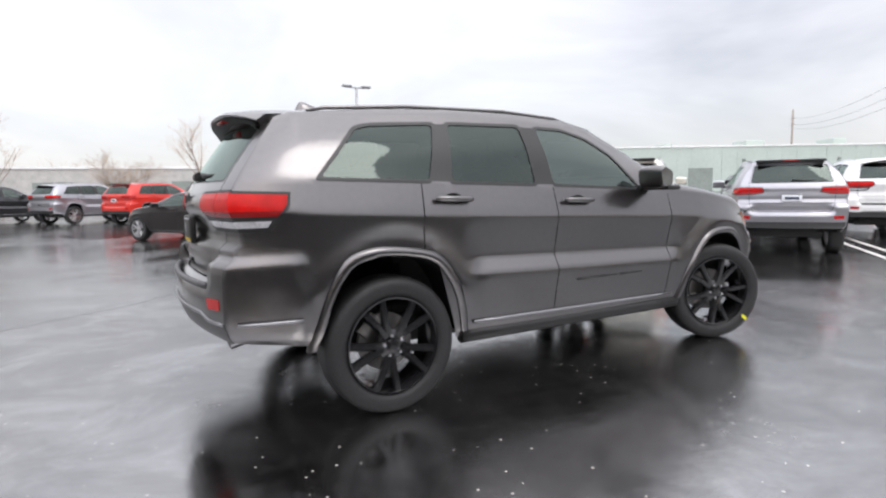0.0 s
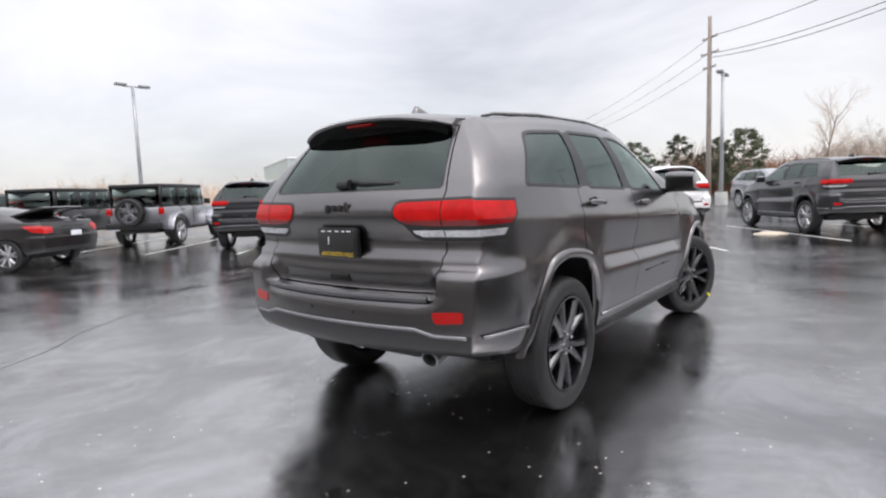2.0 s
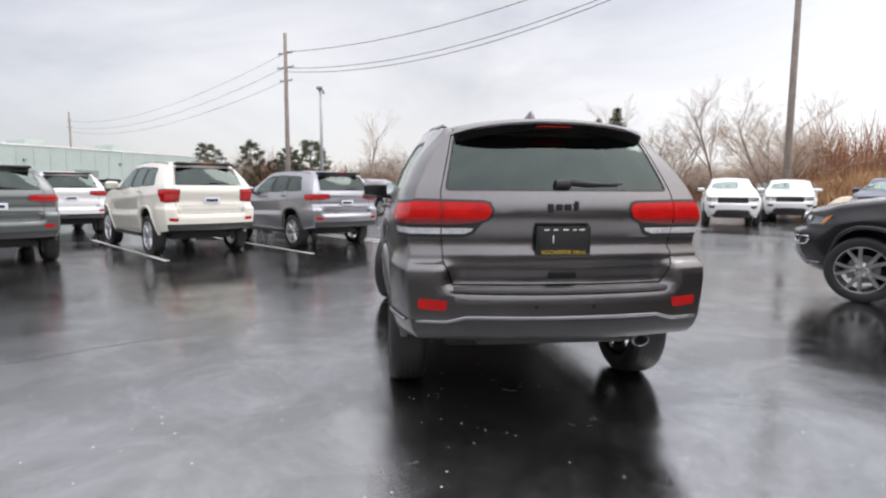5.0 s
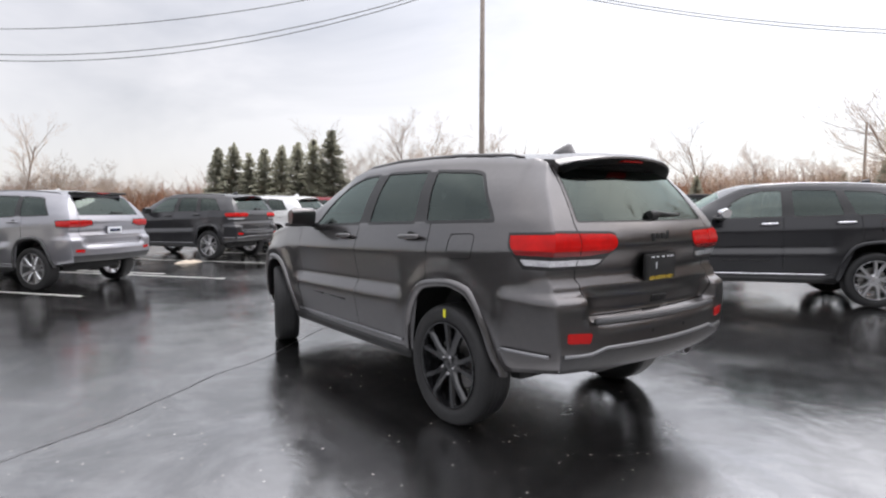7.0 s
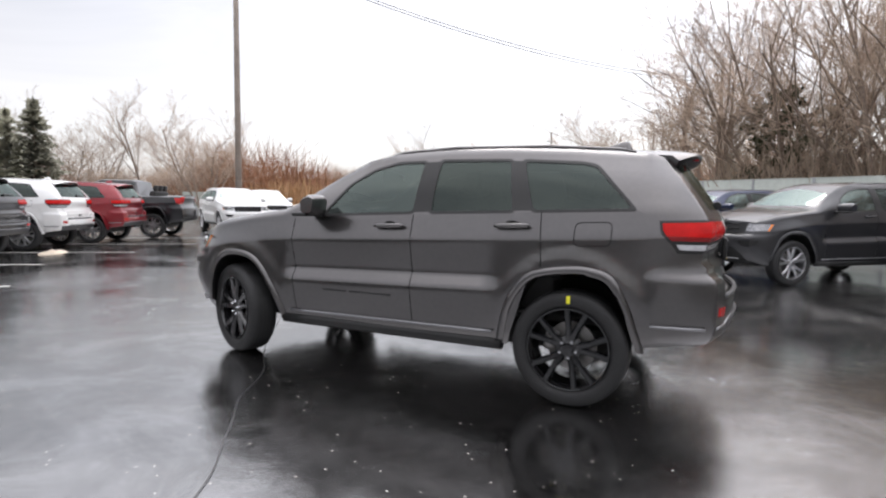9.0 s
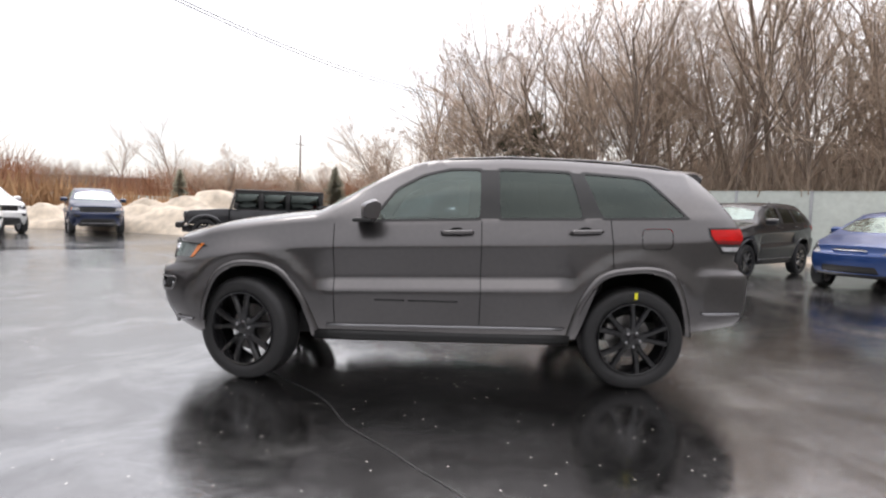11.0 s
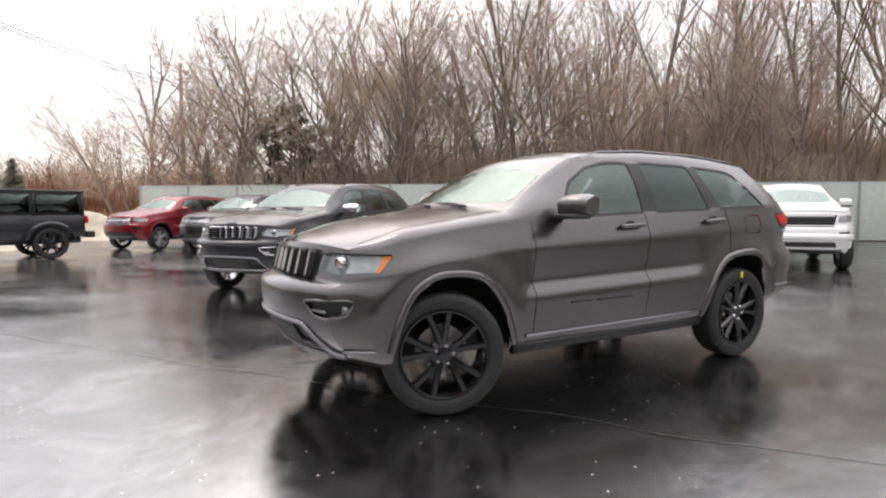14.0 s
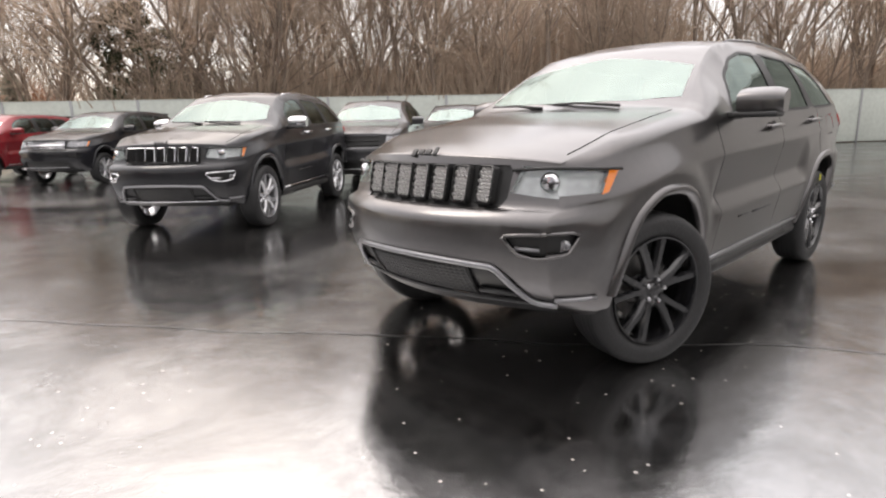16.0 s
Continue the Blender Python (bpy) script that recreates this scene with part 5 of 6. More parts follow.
def dress_plain(add, plate=True, bars=4, bar_mat=TRIM, bright=None):
    """Number plate blank, rear wiper, grille bars and pipe of an everyday crossover."""
    if plate:
        p = add("number_plate", block(-2.372, -2.36, -0.155, 0.155, 0.95, 1.07, 0.004), WHITE_BAR, "pale blank number plate")
        add("plate_bar", block(-2.375, -2.371, -0.11, 0.11, 0.985, 1.035), NAVY_PAINT, parent=p)
    add("rear_wiper", tube([(-2.30, 0.0, 1.325), (-2.29, -0.2, 1.32), (-2.27, -0.36, 1.315)], [0.016, 0.012, 0.006], 6), TRIM)
    add("spoiler", block(-2.12, -1.90, -0.54, 0.54, 1.655, 1.70, 0.02), TRIM)
    add("brake_light", block(-2.13, -2.10, -0.12, 0.12, 1.67, 1.685), RED_LENS)
    for k in range(bars):
        z = 0.835 + k * 0.155 / max(1, bars - 1)
        pts = [(2.075 - 0.27 * (z - 0.82) + 0.155 * (1 - (y / 0.75) ** 2), y, z) for y in np.linspace(-0.46, 0.46, 9)]
        add("grille_bar", tube(pts, 0.010, 6), bar_mat)
    if bright:
        pts = [(2.10 + 0.155 * (1 - (y / 0.75) ** 2), y, 0.91) for y in np.linspace(-0.48, 0.48, 9)]
        add("grille_bar", tube(pts, 0.018, 6), bright)
    low = [(2.33 - 0.20 * (y / 0.70) ** 2, y, 0.41) for y in np.linspace(-0.55, 0.55, 11)]
    add("chin_strip", tube(low, 0.012, 6), SATIN)


TAIL_SLIM = [([(0.44, 1.12), (0.46, 1.19), (0.95, 1.20), (0.95, 1.08), (0.60, 1.085)], 41)]
TAIL_SLIM_S = [([(-2.02, 1.18), (-2.5, 1.20), (-2.5, 1.08), (-2.06, 1.09)], 41)]
TAIL_TALL = [([(0.60, 1.0), (0.58, 1.19), (0.95, 1.21), (0.95, 0.97)], 41)]
TAIL_TALL_S = [([(-2.08, 1.19), (-2.5, 1.21), (-2.5, 0.97), (-2.16, 1.0)], 41)]


def crossover(x, y, h, ref, scale, paint_mat, label, style, wheel_r=0.36, rim=ALLOY, bright=None, bars=4, group="parked crossovers", plate=True, **more):
    st = dict(PLAIN, name="crossover", **style)
    sp = variant(scale, wheel_r=wheel_r, **more)
    car, sh, add = build_car(sp, at(x, y, h, ref * scale[0]), label, "car", paint_mat, rim, st, group, step=0.08)
    dress_plain(add, plate, bars, bright or TRIM, bright)
    return car


slim = dict(tail_rear=TAIL_SLIM, tail_side=TAIL_SLIM_S, flare_mat=CLADDING)
tall = dict(tail_rear=TAIL_TALL, tail_side=TAIL_TALL_S)
c1 = crossover(5.0, 7.45, HEAD, -1.457, (0.92, 0.965, 0.955), STEEL_PAINT, "sage grey compact crossover parked in a stall", slim)
c2 = copy_thing(c1, at(7.85, 2.15, HEAD, -1.457 * 0.92))
repaint(c2, STEEL_PAINT, SILVER_PAINT)
tagged(c2, "silver compact crossover parked nose in")
crossover(6.6, 4.65, HEAD, -1.457, (0.985, 0.985, 1.03), CREAM_PAINT, "cream white luxury crossover with tall red tail lights", tall, 0.385)
c4 = crossover(-2.0, 23.0, HEAD, -1.457, (0.93, 0.97, 0.97), RED_PAINT, "bright red crossover parked in the far row", slim)
c5 = copy_thing(c4, at(12.2, 10.2, HEAD, 0))
repaint(c5, RED_PAINT, WHITE_PAINT)
tagged(c5, "white crossover parked ahead of the cream one")
c6 = copy_thing(c4, at(-7.2, 29.2, HEAD, 0))
repaint(c6, RED_PAINT, DARK_PAINT)
tagged(c6, "dark grey crossover at the row's far end")
c7 = crossover(-2.55, -6.95, 41, 1.9, (1.04, 1.0, 1.02), DARK_PAINT, "dark grey three-row crossover with a black grille", dict(grille=[(-0.56, 0.81), (0.56, 0.81), (0.60, 1.0), (-0.60, 1.0)]), 0.385, bars=3)
c8 = crossover(2.6, -17.2, 40, 1.457, (1.03, 1.0, 1.01), MAROON_PAINT, "maroon crossover with a chrome grille facing out", dict(grille=[(-0.40, 0.78), (0.40, 0.78), (0.46, 0.99), (-0.46, 0.99)]), 0.37, bright=CHROME, bars=6)
c9 = copy_thing(c8, at(0.6, -14.5, 40, 1.457))
repaint(c9, MAROON_PAINT, BLACK_PAINT)
tagged(c9, "black crossover facing out beside a maroon one")
c10 = copy_thing(c8, at(-1.2, -12.1, 40, 1.457))
repaint(c10, MAROON_PAINT, NAVY_PAINT)
tagged(c10, "navy blue crossover facing out of its stall")
c11 = copy_thing(c7, at(14.2, -18.4, 125, 0))
repaint(c11, DARK_PAINT, NAVY_PAINT)
tagged(c11, "navy blue crossover far across the lot")

# blue hatchback
HATCH = variant((0.96, 0.93, 0.90), wheel_r=0.315,
    rail=[(-2.3, 1.30), (-1.81, 1.45), (-1.4, 1.58), (-0.95, 1.66), (-0.5, 1.70), (0.0, 1.69), (0.26, 1.65), (0.6, 1.50), (1.0, 1.32), (1.30, 1.19), (1.40, 1.15), (1.67, 1.08), (2.0, 0.98), (2.1, 0.94)],
    top=[(-2.3, 1.36), (-1.9, 1.50), (-1.5, 1.61), (-1.0, 1.71), (-0.5, 1.75), (0.1, 1.735), (0.4, 1.66), (1.30, 1.25), (1.42, 1.20), (1.67, 1.13), (2.0, 1.02), (2.1, 0.97)],
    belt=[(-2.3, 1.22), (-1.83, 1.25), (-0.3, 1.20), (0.47, 1.17), (0.9, 1.13), (1.3, 1.07), (1.7, 1.0), (2.0, 0.93), (2.1, 0.90)],
    windows=[[(0.80, 1.20), (-0.275, 1.23), (-0.285, 1.62), (0.0, 1.615), (0.28, 1.53)], [(-0.36, 1.235), (-1.15, 1.265), (-1.05, 1.57), (-0.36, 1.625)]], pillar=None, crease=0.2,
    screen=[(1.30, 0.0), (1.25, 0.45), (1.10, 0.66), (0.42, 0.585), (0.46, 0.3), (0.47, 0.0)], recess=False)
car, sh, add = build_car(HATCH, at(-8.45, -5.95, 31, 1.35), "blue hybrid hatchback facing out of its stall", "car", BLUE_PAINT, ALLOY,
    dict(name="hatchback", rails=False, strip=False, reflector=False, flare=0.006,
         lamp_front=[([(0.56, 0.80), (0.66, 0.96), (0.95, 1.02), (0.95, 0.82), (0.80, 0.79)], 51)], lamp_side=[([(1.72, 1.02), (2.3, 0.98), (2.3, 0.80), (1.95, 0.82)], 51)],
         grille=[(-0.30, 0.875), (0.30, 0.875), (0.26, 0.905), (-0.26, 0.905)], low_grille=[[(-0.52, 0.40), (0.52, 0.40), (0.48, 0.55), (-0.48, 0.55)]], fog=[]), step=0.08)
add("badge", lathe([(0.0001, 0.006), (0.04, 0.004), (0.045, 0.0)], 16), CHROME, "plain oval badge").matrix_basis = Matrix.Translation((2.135 * 0.92 - 0.03, 0, 0.955 * 0.86)) @ Matrix.Rotation(radians(-90), 4, "Z")
add("grille_bar", tube([(2.235 - 0.2 * y * y, y, 0.87) for y in np.linspace(-0.32, 0.32, 7)], 0.010, 6), CHROME)

# low gunmetal coupe with its hatch open
COUPE = variant((0.90, 0.945, 0.73), wheel_r=0.325,
    rail=[(-2.3, 1.24), (-1.81, 1.33), (-1.4, 1.46), (-0.95, 1.60), (-0.5, 1.69), (0.0, 1.69), (0.26, 1.62), (0.6, 1.45), (0.88, 1.30), (0.98, 1.25), (1.24, 1.21), (1.67, 1.14), (2.0, 1.04), (2.1, 1.0)],
    top=[(-2.3, 1.27), (-1.9, 1.36), (-1.5, 1.48), (-1.0, 1.64), (-0.5, 1.74), (0.1, 1.74), (0.35, 1.67), (0.98, 1.32), (1.06, 1.28), (1.24, 1.25), (1.67, 1.18), (2.0, 1.07), (2.1, 1.03)],
    rear=[(0.30, -2.15), (0.5, -2.30), (0.8, -2.32), (1.05, -2.30), (1.2, -2.24), (1.3, -2.20)], windows=[[(0.53, 1.22), (-0.55, 1.26), (-0.95, 1.40), (-0.60, 1.58), (-0.1, 1.61), (0.2, 1.56)]], pillar=None, crease=0.0, recess=False)
car, sh, add = build_car(COUPE, at(-0.75, 12.96, 124, 0), "low gunmetal coupe parked with its rear hatch open", "car", BRONZE_PAINT, ALLOY,
    dict(name="coupe", rails=False, strip=False, reflector=False, flare=0.008, gate=[(-0.62, 0.8), (0.62, 0.8), (0.6, 1.12), (-0.6, 1.12)], rear_glass=[(-0.4, 1.14), (0.4, 1.14), (0.38, 1.16), (-0.38, 1.16)],
         tail_rear=[([(0.62, 1.0), (0.60, 1.16), (0.95, 1.20), (0.95, 0.96)], 41)], tail_side=[([(-1.86, 1.20), (-2.5, 1.20), (-2.5, 0.96), (-2.1, 1.02)], 41)]), step=0.08)
lid = prism([(-1.02, 1.27), (-2.02, 1.56), (-2.10, 1.54), (-2.06, 1.49), (-1.02, 1.21)], -0.60, 0.60, 0.015)
lid.transform(Matrix.Diagonal((0.93, 0.95, 0.80, 1)))
part("hatch_lid", lid, BRONZE_PAINT, car, "raised hatch lid")
part("boot_opening", block(-1.85, -0.95, -0.52, 0.52, 0.80, 0.985, 0.02), TRIM, car, "dark open boot")
for sg in (1, -1):
    part("gas_strut", tube([(-1.55, sg * 0.5, 0.95), (-1.45, sg * 0.5, 1.08)], 0.012, 6), TRIM, car)
part("number_plate", block(-2.185, -2.172, -0.155, 0.155, 0.62, 0.74, 0.004), WHITE_BAR, car, "pale blank number plate")


# ---- boxy off-road vehicle
def offroader(m, paint_mat, label, spare=True):
    car = thing("off_road_vehicle", m, label, "car", "boxy off-road vehicles")
    top = TRIM
    tub = prism([(-2.05, 0.55), (-2.05, 1.12), (0.62, 1.12), (0.62, 0.48), (-0.9, 0.48)], -0.76, 0.76, 0.03)
    part("tub", tub, paint_mat, car)
    part("hood", prism([(0.62, 0.62), (0.62, 1.13), (0.75, 1.145), (1.72, 1.06), (1.78, 0.98), (1.78, 0.62)], -0.62, 0.62, 0.035), paint_mat, car)
    part("grille", block(1.76, 1.84, -0.60, 0.60, 0.66, 1.03, 0.03), paint_mat, car)
    for k in range(7):
        part("grille_slot", block(1.835, 1.848, (k - 3) * 0.085 - 0.024, (k - 3) * 0.085 + 0.024, 0.74, 0.99, 0.005), TRIM, car)
    for sg in (1, -1):
        lamp = lathe([(0.0001, 0.02), (0.06, 0.015), (0.088, 0.0), (0.09, -0.03)], 20)
        lamp.transform(Matrix.Translation((1.845, sg * 0.45, 0.90)) @ Matrix.Rotation(radians(-90), 4, "Z"))
        part("headlight", lamp, CLEAR_LENS, car, "round headlight")
        part("tail_light", block(-2.10, -2.03, sg * 0.76 - 0.075, sg * 0.76 + 0.075, 0.90, 1.10, 0.02), RED_LENS, car, "red tail light")
        for cx in (1.27, -1.30):
            arc = [(cx + 0.50 * math.cos(a), 0.44 + 0.50 * math.sin(a)) for a in np.linspace(0.15, math.pi - 0.15, 9)]
            b = None
            fl = bmesh.new()
            prev = None
            for p in arc:
                ring = [fl.verts.new((p[0], sg * yy, p[1] + dz)) for yy, dz in ((0.62, 0.02), (0.90, 0.02), (0.935, -0.02), (0.93, -0.07), (0.62, -0.07))]
                if prev:
                    for k in range(5):
                        fl.faces.new((prev[k], prev[(k + 1) % 5], ring[(k + 1) % 5], ring[k]))
                prev = ring
            bmesh.ops.recalc_face_normals(fl, faces=fl.faces[:])
            part("fender_flare", fl, paint_mat if cx > 0 else paint_mat, car)
            make_wheel(0.41, GLOSS_BLACK if not spare else ALLOY, "wide", car, Matrix.Translation((cx, sg * 0.79, 0.385)) @ Matrix.Rotation(radians(0 if sg > 0 else 180), 4, "Z"))
        for x0, x1 in ((0.56, -0.22), (-0.28, -0.98)):
            part("door_line", block(x1 - 0.004, x1 + 0.004, sg * 0.76 - 0.006, sg * 0.76 + 0.006, 0.55, 1.12), TRIM, car)
            part("door_handle", block(x1 + 0.05, x1 + 0.19, sg * 0.785 - 0.015, sg * 0.785 + 0.015, 1.0, 1.03, 0.01), TRIM, car)
            part("window", prism([(x0 - 0.03, 1.17), (x0 - 0.12 if x0 > 0 else x0 - 0.04, 1.66), (x1 + 0.05, 1.66), (x1 + 0.05, 1.17)], sg * 0.735 - 0.004, sg * 0.735 + 0.004), TINT, car)
        part("window", prism([(-1.06, 1.17), (-1.06, 1.66), (-1.88, 1.66), (-1.95, 1.17)], sg * 0.735 - 0.004, sg * 0.735 + 0.004), TINT, car, "dark tinted window")
        for x in (0.60, -0.25, -1.02, -2.0):
            lean = 0.13 if x > 0 else 0.0
            part("pillar", tube([(x, sg * 0.73, 1.10), (x - lean, sg * 0.71, 1.70)], 0.035, 6), top if x < 0.5 else paint_mat, car)
        part("mirror", block(0.40, 0.52, sg * 0.92 - 0.09, sg * 0.92 + 0.09, 1.15, 1.33, 0.03), TRIM, car)
        part("rock_rail", tube([(-0.82, sg * 0.74, 0.45), (0.78, sg * 0.74, 0.45)], 0.045, 8), TRIM, car)
    for sg in (1, -1):
        part("side_panel", block(-2.04, 0.44, sg * 0.715 - 0.012, sg * 0.715 + 0.012, 1.10, 1.70, 0.004), top, car)
    part("hard_top", block(-2.05, 0.50, -0.74, 0.74, 1.68, 1.79, 0.045), top, car, "black hard top")
    part("windscreen", prism([(-0.66, 1.14), (0.66, 1.14), (0.63, 1.70), (-0.63, 1.70)], -0.004, 0.004, axes=(1, 2, 0)), WINDSCREEN, car, m=Matrix.Translation((0.62 + 0.24, 0, 0)) @ Matrix.Rotation(radians(-12), 4, "Y"))
    part("rear_glass", block(-2.045, -2.035, -0.62, 0.62, 1.18, 1.66, 0.0), TINT, car)
    part("rear_frame", block(-2.04, -1.98, -0.74, 0.74, 1.10, 1.18, 0.01), top, car)
    part("cabin_floor", block(-1.9, 0.6, -0.70, 0.70, 1.0, 1.13), CABIN, car)
    for yy in (0.36, -0.36):
        part("seat", block(-0.45, -0.25, yy - 0.24, yy + 0.24, 1.0, 1.52, 0.06), CABIN, car)
    part("front_bumper", block(1.88, 2.05, -0.82, 0.82, 0.50, 0.68, 0.04), TRIM, car)
    part("rear_bumper", block(-2.25, -2.05, -0.80, 0.80, 0.50, 0.68, 0.04), TRIM, car)
    part("chassis", block(-2.0, 1.9, -0.55, 0.55, 0.36, 0.56, 0.04), TRIM, car)
    if spare:
        w = make_wheel(0.40, SATIN, "wide", car, Matrix.Translation((-2.22, 0.05, 0.98)) @ Matrix.Rotation(radians(90), 4, "Z"))
    # four-door length
    for o in car.children:
        if o.name.split(".")[0] == "wheel":
            p = o.matrix_basis.translation
            o.matrix_basis = Matrix.Translation((p.x * 0.13, 0, 0)) @ o.matrix_basis
        else:
            o.matrix_basis = Matrix.Diagonal((1.13, 1, 1, 1)) @ o.matrix_basis
    return car


offroader(at(4.15, 15.3, HEAD, -1.30), SILVER_PAINT, "silver boxy off-road vehicle with a spare wheel behind")
ow = offroader(at(6.4, -14.4, 20, 0), DARK_PAINT, "dark grey boxy off-road vehicle on black wheels", False)
copy_thing(ow, at(2.6, 18.6, HEAD, -1.30))["label"] = "dark boxy off-road vehicle in the far row"


# ---- pickup trucks
def pickup(m, paint_mat, label):
    sp = variant((1.08, 1.04, 1.12), wheel_r=0.40,
        belt=[(-2.3, 1.16), (-1.0, 1.16), (-0.3, 1.18), (0.47, 1.16), (0.9, 1.15), (1.3, 1.14), (1.7, 1.12), (2.0, 1.08), (2.1, 1.06)],
        rail=[(-2.3, 1.22), (-1.02, 1.22), (-0.98, 1.60), (-0.8, 1.66), (0.0, 1.67), (0.3, 1.60), (0.6, 1.44), (0.88, 1.25), (0.96, 1.20), (1.67, 1.17), (2.0, 1.12), (2.1, 1.09)],
        top=[(-2.3, 1.24), (-1.02, 1.24), (-0.98, 1.62), (-0.8, 1.69), (0.1, 1.70), (0.35, 1.63), (0.98, 1.26), (1.06, 1.24), (1.67, 1.21), (2.0, 1.15), (2.1, 1.12)],
        windows=[[(0.50, 1.20), (-0.275, 1.215), (-0.285, 1.58), (-0.05, 1.575), (0.16, 1.53)], [(-0.36, 1.215), (-0.90, 1.22), (-0.88, 1.56), (-0.36, 1.585)]], pillar=None, recess=False)
    car, sh, add = build_car(sp, m, label, "pickup truck", paint_mat, ALLOY, dict(name="pickup_truck", rails=False, strip=False, reflector=False, gate=[(-0.7, 0.6), (0.7, 0.6), (0.7, 1.12), (-0.7, 1.12)],
        rear_glass=[(-0.3, 1.15), (0.3, 1.15), (0.3, 1.16), (-0.3, 1.16)], tail_rear=TAIL_TALL, tail_side=TAIL_TALL_S, grille=[(-0.48, 0.80), (0.48, 0.80), (0.55, 1.03), (-0.55, 1.03)],
        lamp_front=[([(0.56, 0.88), (0.58, 1.02), (0.95, 1.02), (0.95, 0.88)], 51)], lamp_side=[([(1.82, 1.02), (2.3, 1.02), (2.3, 0.88), (1.9, 0.90)], 51)], low_grille=[[(-0.55, 0.42), (0.55, 0.42), (0.50, 0.52), (-0.50, 0.52)]]), step=0.08)
    for k in range(4):
        z = 0.825 + 0.06 * k
        add("grille_bar", tube([(2.09 - 0.27 * (z - 0.82) + 0.155 * (1 - (y / 0.75) ** 2), y, z) for y in np.linspace(-0.5, 0.5, 9)], 0.014, 6), paint_mat if k in (0, 3) else TRIM)
    add("bumper_bar", tube([(2.40 - 0.22 * (y / 0.8) ** 2, y, 0.62) for y in np.linspace(-0.78, 0.78, 11)], 0.06, 8), paint_mat)
    return car


pickup(at(-10.03, -3.2, HEAD, 1.457 * 1.08), WHITE_PAINT, "white pickup truck with a dark grille facing out")
pk = pickup(at(15.0, -8.9, 33, -1.5), BLACK_PAINT, "black pickup truck at the end of the row")

# ---------------------------------------------------------------- fence, buildings, poles
fa, fdir = Vector((2.2, -27.0)), Vector((-0.799, 0.602))
fence = thing("fence", Matrix.Translation((*fa, GROUND)) @ Matrix.Rotation(math.atan2(fdir.y, fdir.x), 4, "Z"), "pale grey-green panel fence along the lot", "fence", kind="structure")
for k in range(27):
    b = block(k * 2.44 + 0.01, k * 2.44 + 2.43, -0.03, 0.03, 0.04, 2.40, 0.008)
    part("panel", b, FENCE, fence)
    part("post", block(k * 2.44 - 0.05, k * 2.44 + 0.05, -0.06, 0.05, 0, 2.44, 0.01), GALV, fence)
    part("cap_rail", block(k * 2.44, k * 2.44 + 2.44, -0.045, 0.045, 2.40, 2.44, 0.008), FENCE, fence)


def hall(a, b, h, depth, wall_mat, label, name="warehouse"):
    a, b = Vector(a), Vector(b)
    L = (b - a).length
    t = thing(name, Matrix.Translation((*a, GROUND)) @ Matrix.Rotation(math.atan2((b - a).y, (b - a).x), 4, "Z"), label, "building")
    part("wall", block(0, L, 0, depth, 0, h, 0.0), wall_mat, t, smooth=False)
    part("roof_edge", block(-0.15, L + 0.15, -0.15, depth + 0.15, h + 0.004, h + 0.25, 0.0), ROOFING, t, smooth=False)
    return t, L


wh, L = hall((60, 80), (135, 40), 8.0, 30, BUILDING, "long pale green metal-clad warehouse far across the lot")
for x, w, hh in ((10, 6, 1.6), (46, 3.5, 1.2), (63, 2.5, 1.4), (30, 1.5, 0.8)):
    part("roof_unit", block(x, x + w, 4, 9, 8.2, 8.2 + hh, 0.05), BUILDING, wh)
for x in (14, 33, 52, 70):
    dr = part("dock_door", block(x, x + 4.5, -0.12, 0.05, 0, 4.2, 0.0), BUILDING_DARK, wh, smooth=False)
for k in range(30):
    part("seam", block(k * 2.8, k * 2.8 + 0.09, -0.05, 0.03, 0, 7.9), BUILDING, wh, smooth=False)
for x in (8, 24, 43, 61):
    part("wall_lamp", block(x, x + 0.5, -0.3, 0, 5.4, 5.8), BUILDING_DARK, wh, smooth=False)
# added wall, always out of view: blocks sky mirrored in the wagon's rear
tagged(hall((-15.5, 1.2), (-15.5, 44), 6.5, 12, CONCRETE, "unseen plain pale grey wall added behind to darken reflections", "rear_wall")[0], category="wall", kind="structure")
lb, L2 = hall((-45, 72), (14, 66), 4.0, 14, CONCRETE, "long low white-edged building beyond the far row", "low_building")
for x in np.arange(3, 56, 6.5):
    part("window", block(x, x + 3.6, -0.06, 0.03, 1.0, 2.6), BUILDING_DARK, lb, smooth=False)
bb, L3 = hall((62, -58), (34, -76), 4.4, 14, BRICK, "brown low building behind the far wall", "brown_building")
part("fascia", block(0, L3, -0.3, 0.02, 3.4, 4.2), BRICK, bb, smooth=False)
for x in np.arange(2, 30, 4.5):
    part("window", block(x, x + 2.4, -0.06, 0.03, 1.0, 2.4), BUILDING_DARK, bb, smooth=False)
wall2 = thing("far_wall", Matrix.Translation((44, -34, GROUND)) @ Matrix.Rotation(math.atan2(-28, -26), 4, "Z"), "pale concrete boundary wall across the lot", "wall", kind="structure")
for k in range(9):
    part("panel", block(k * 4.2, k * 4.2 + 4.18, -0.08, 0.08, 0, 1.9, 0.01), FENCE, wall2)


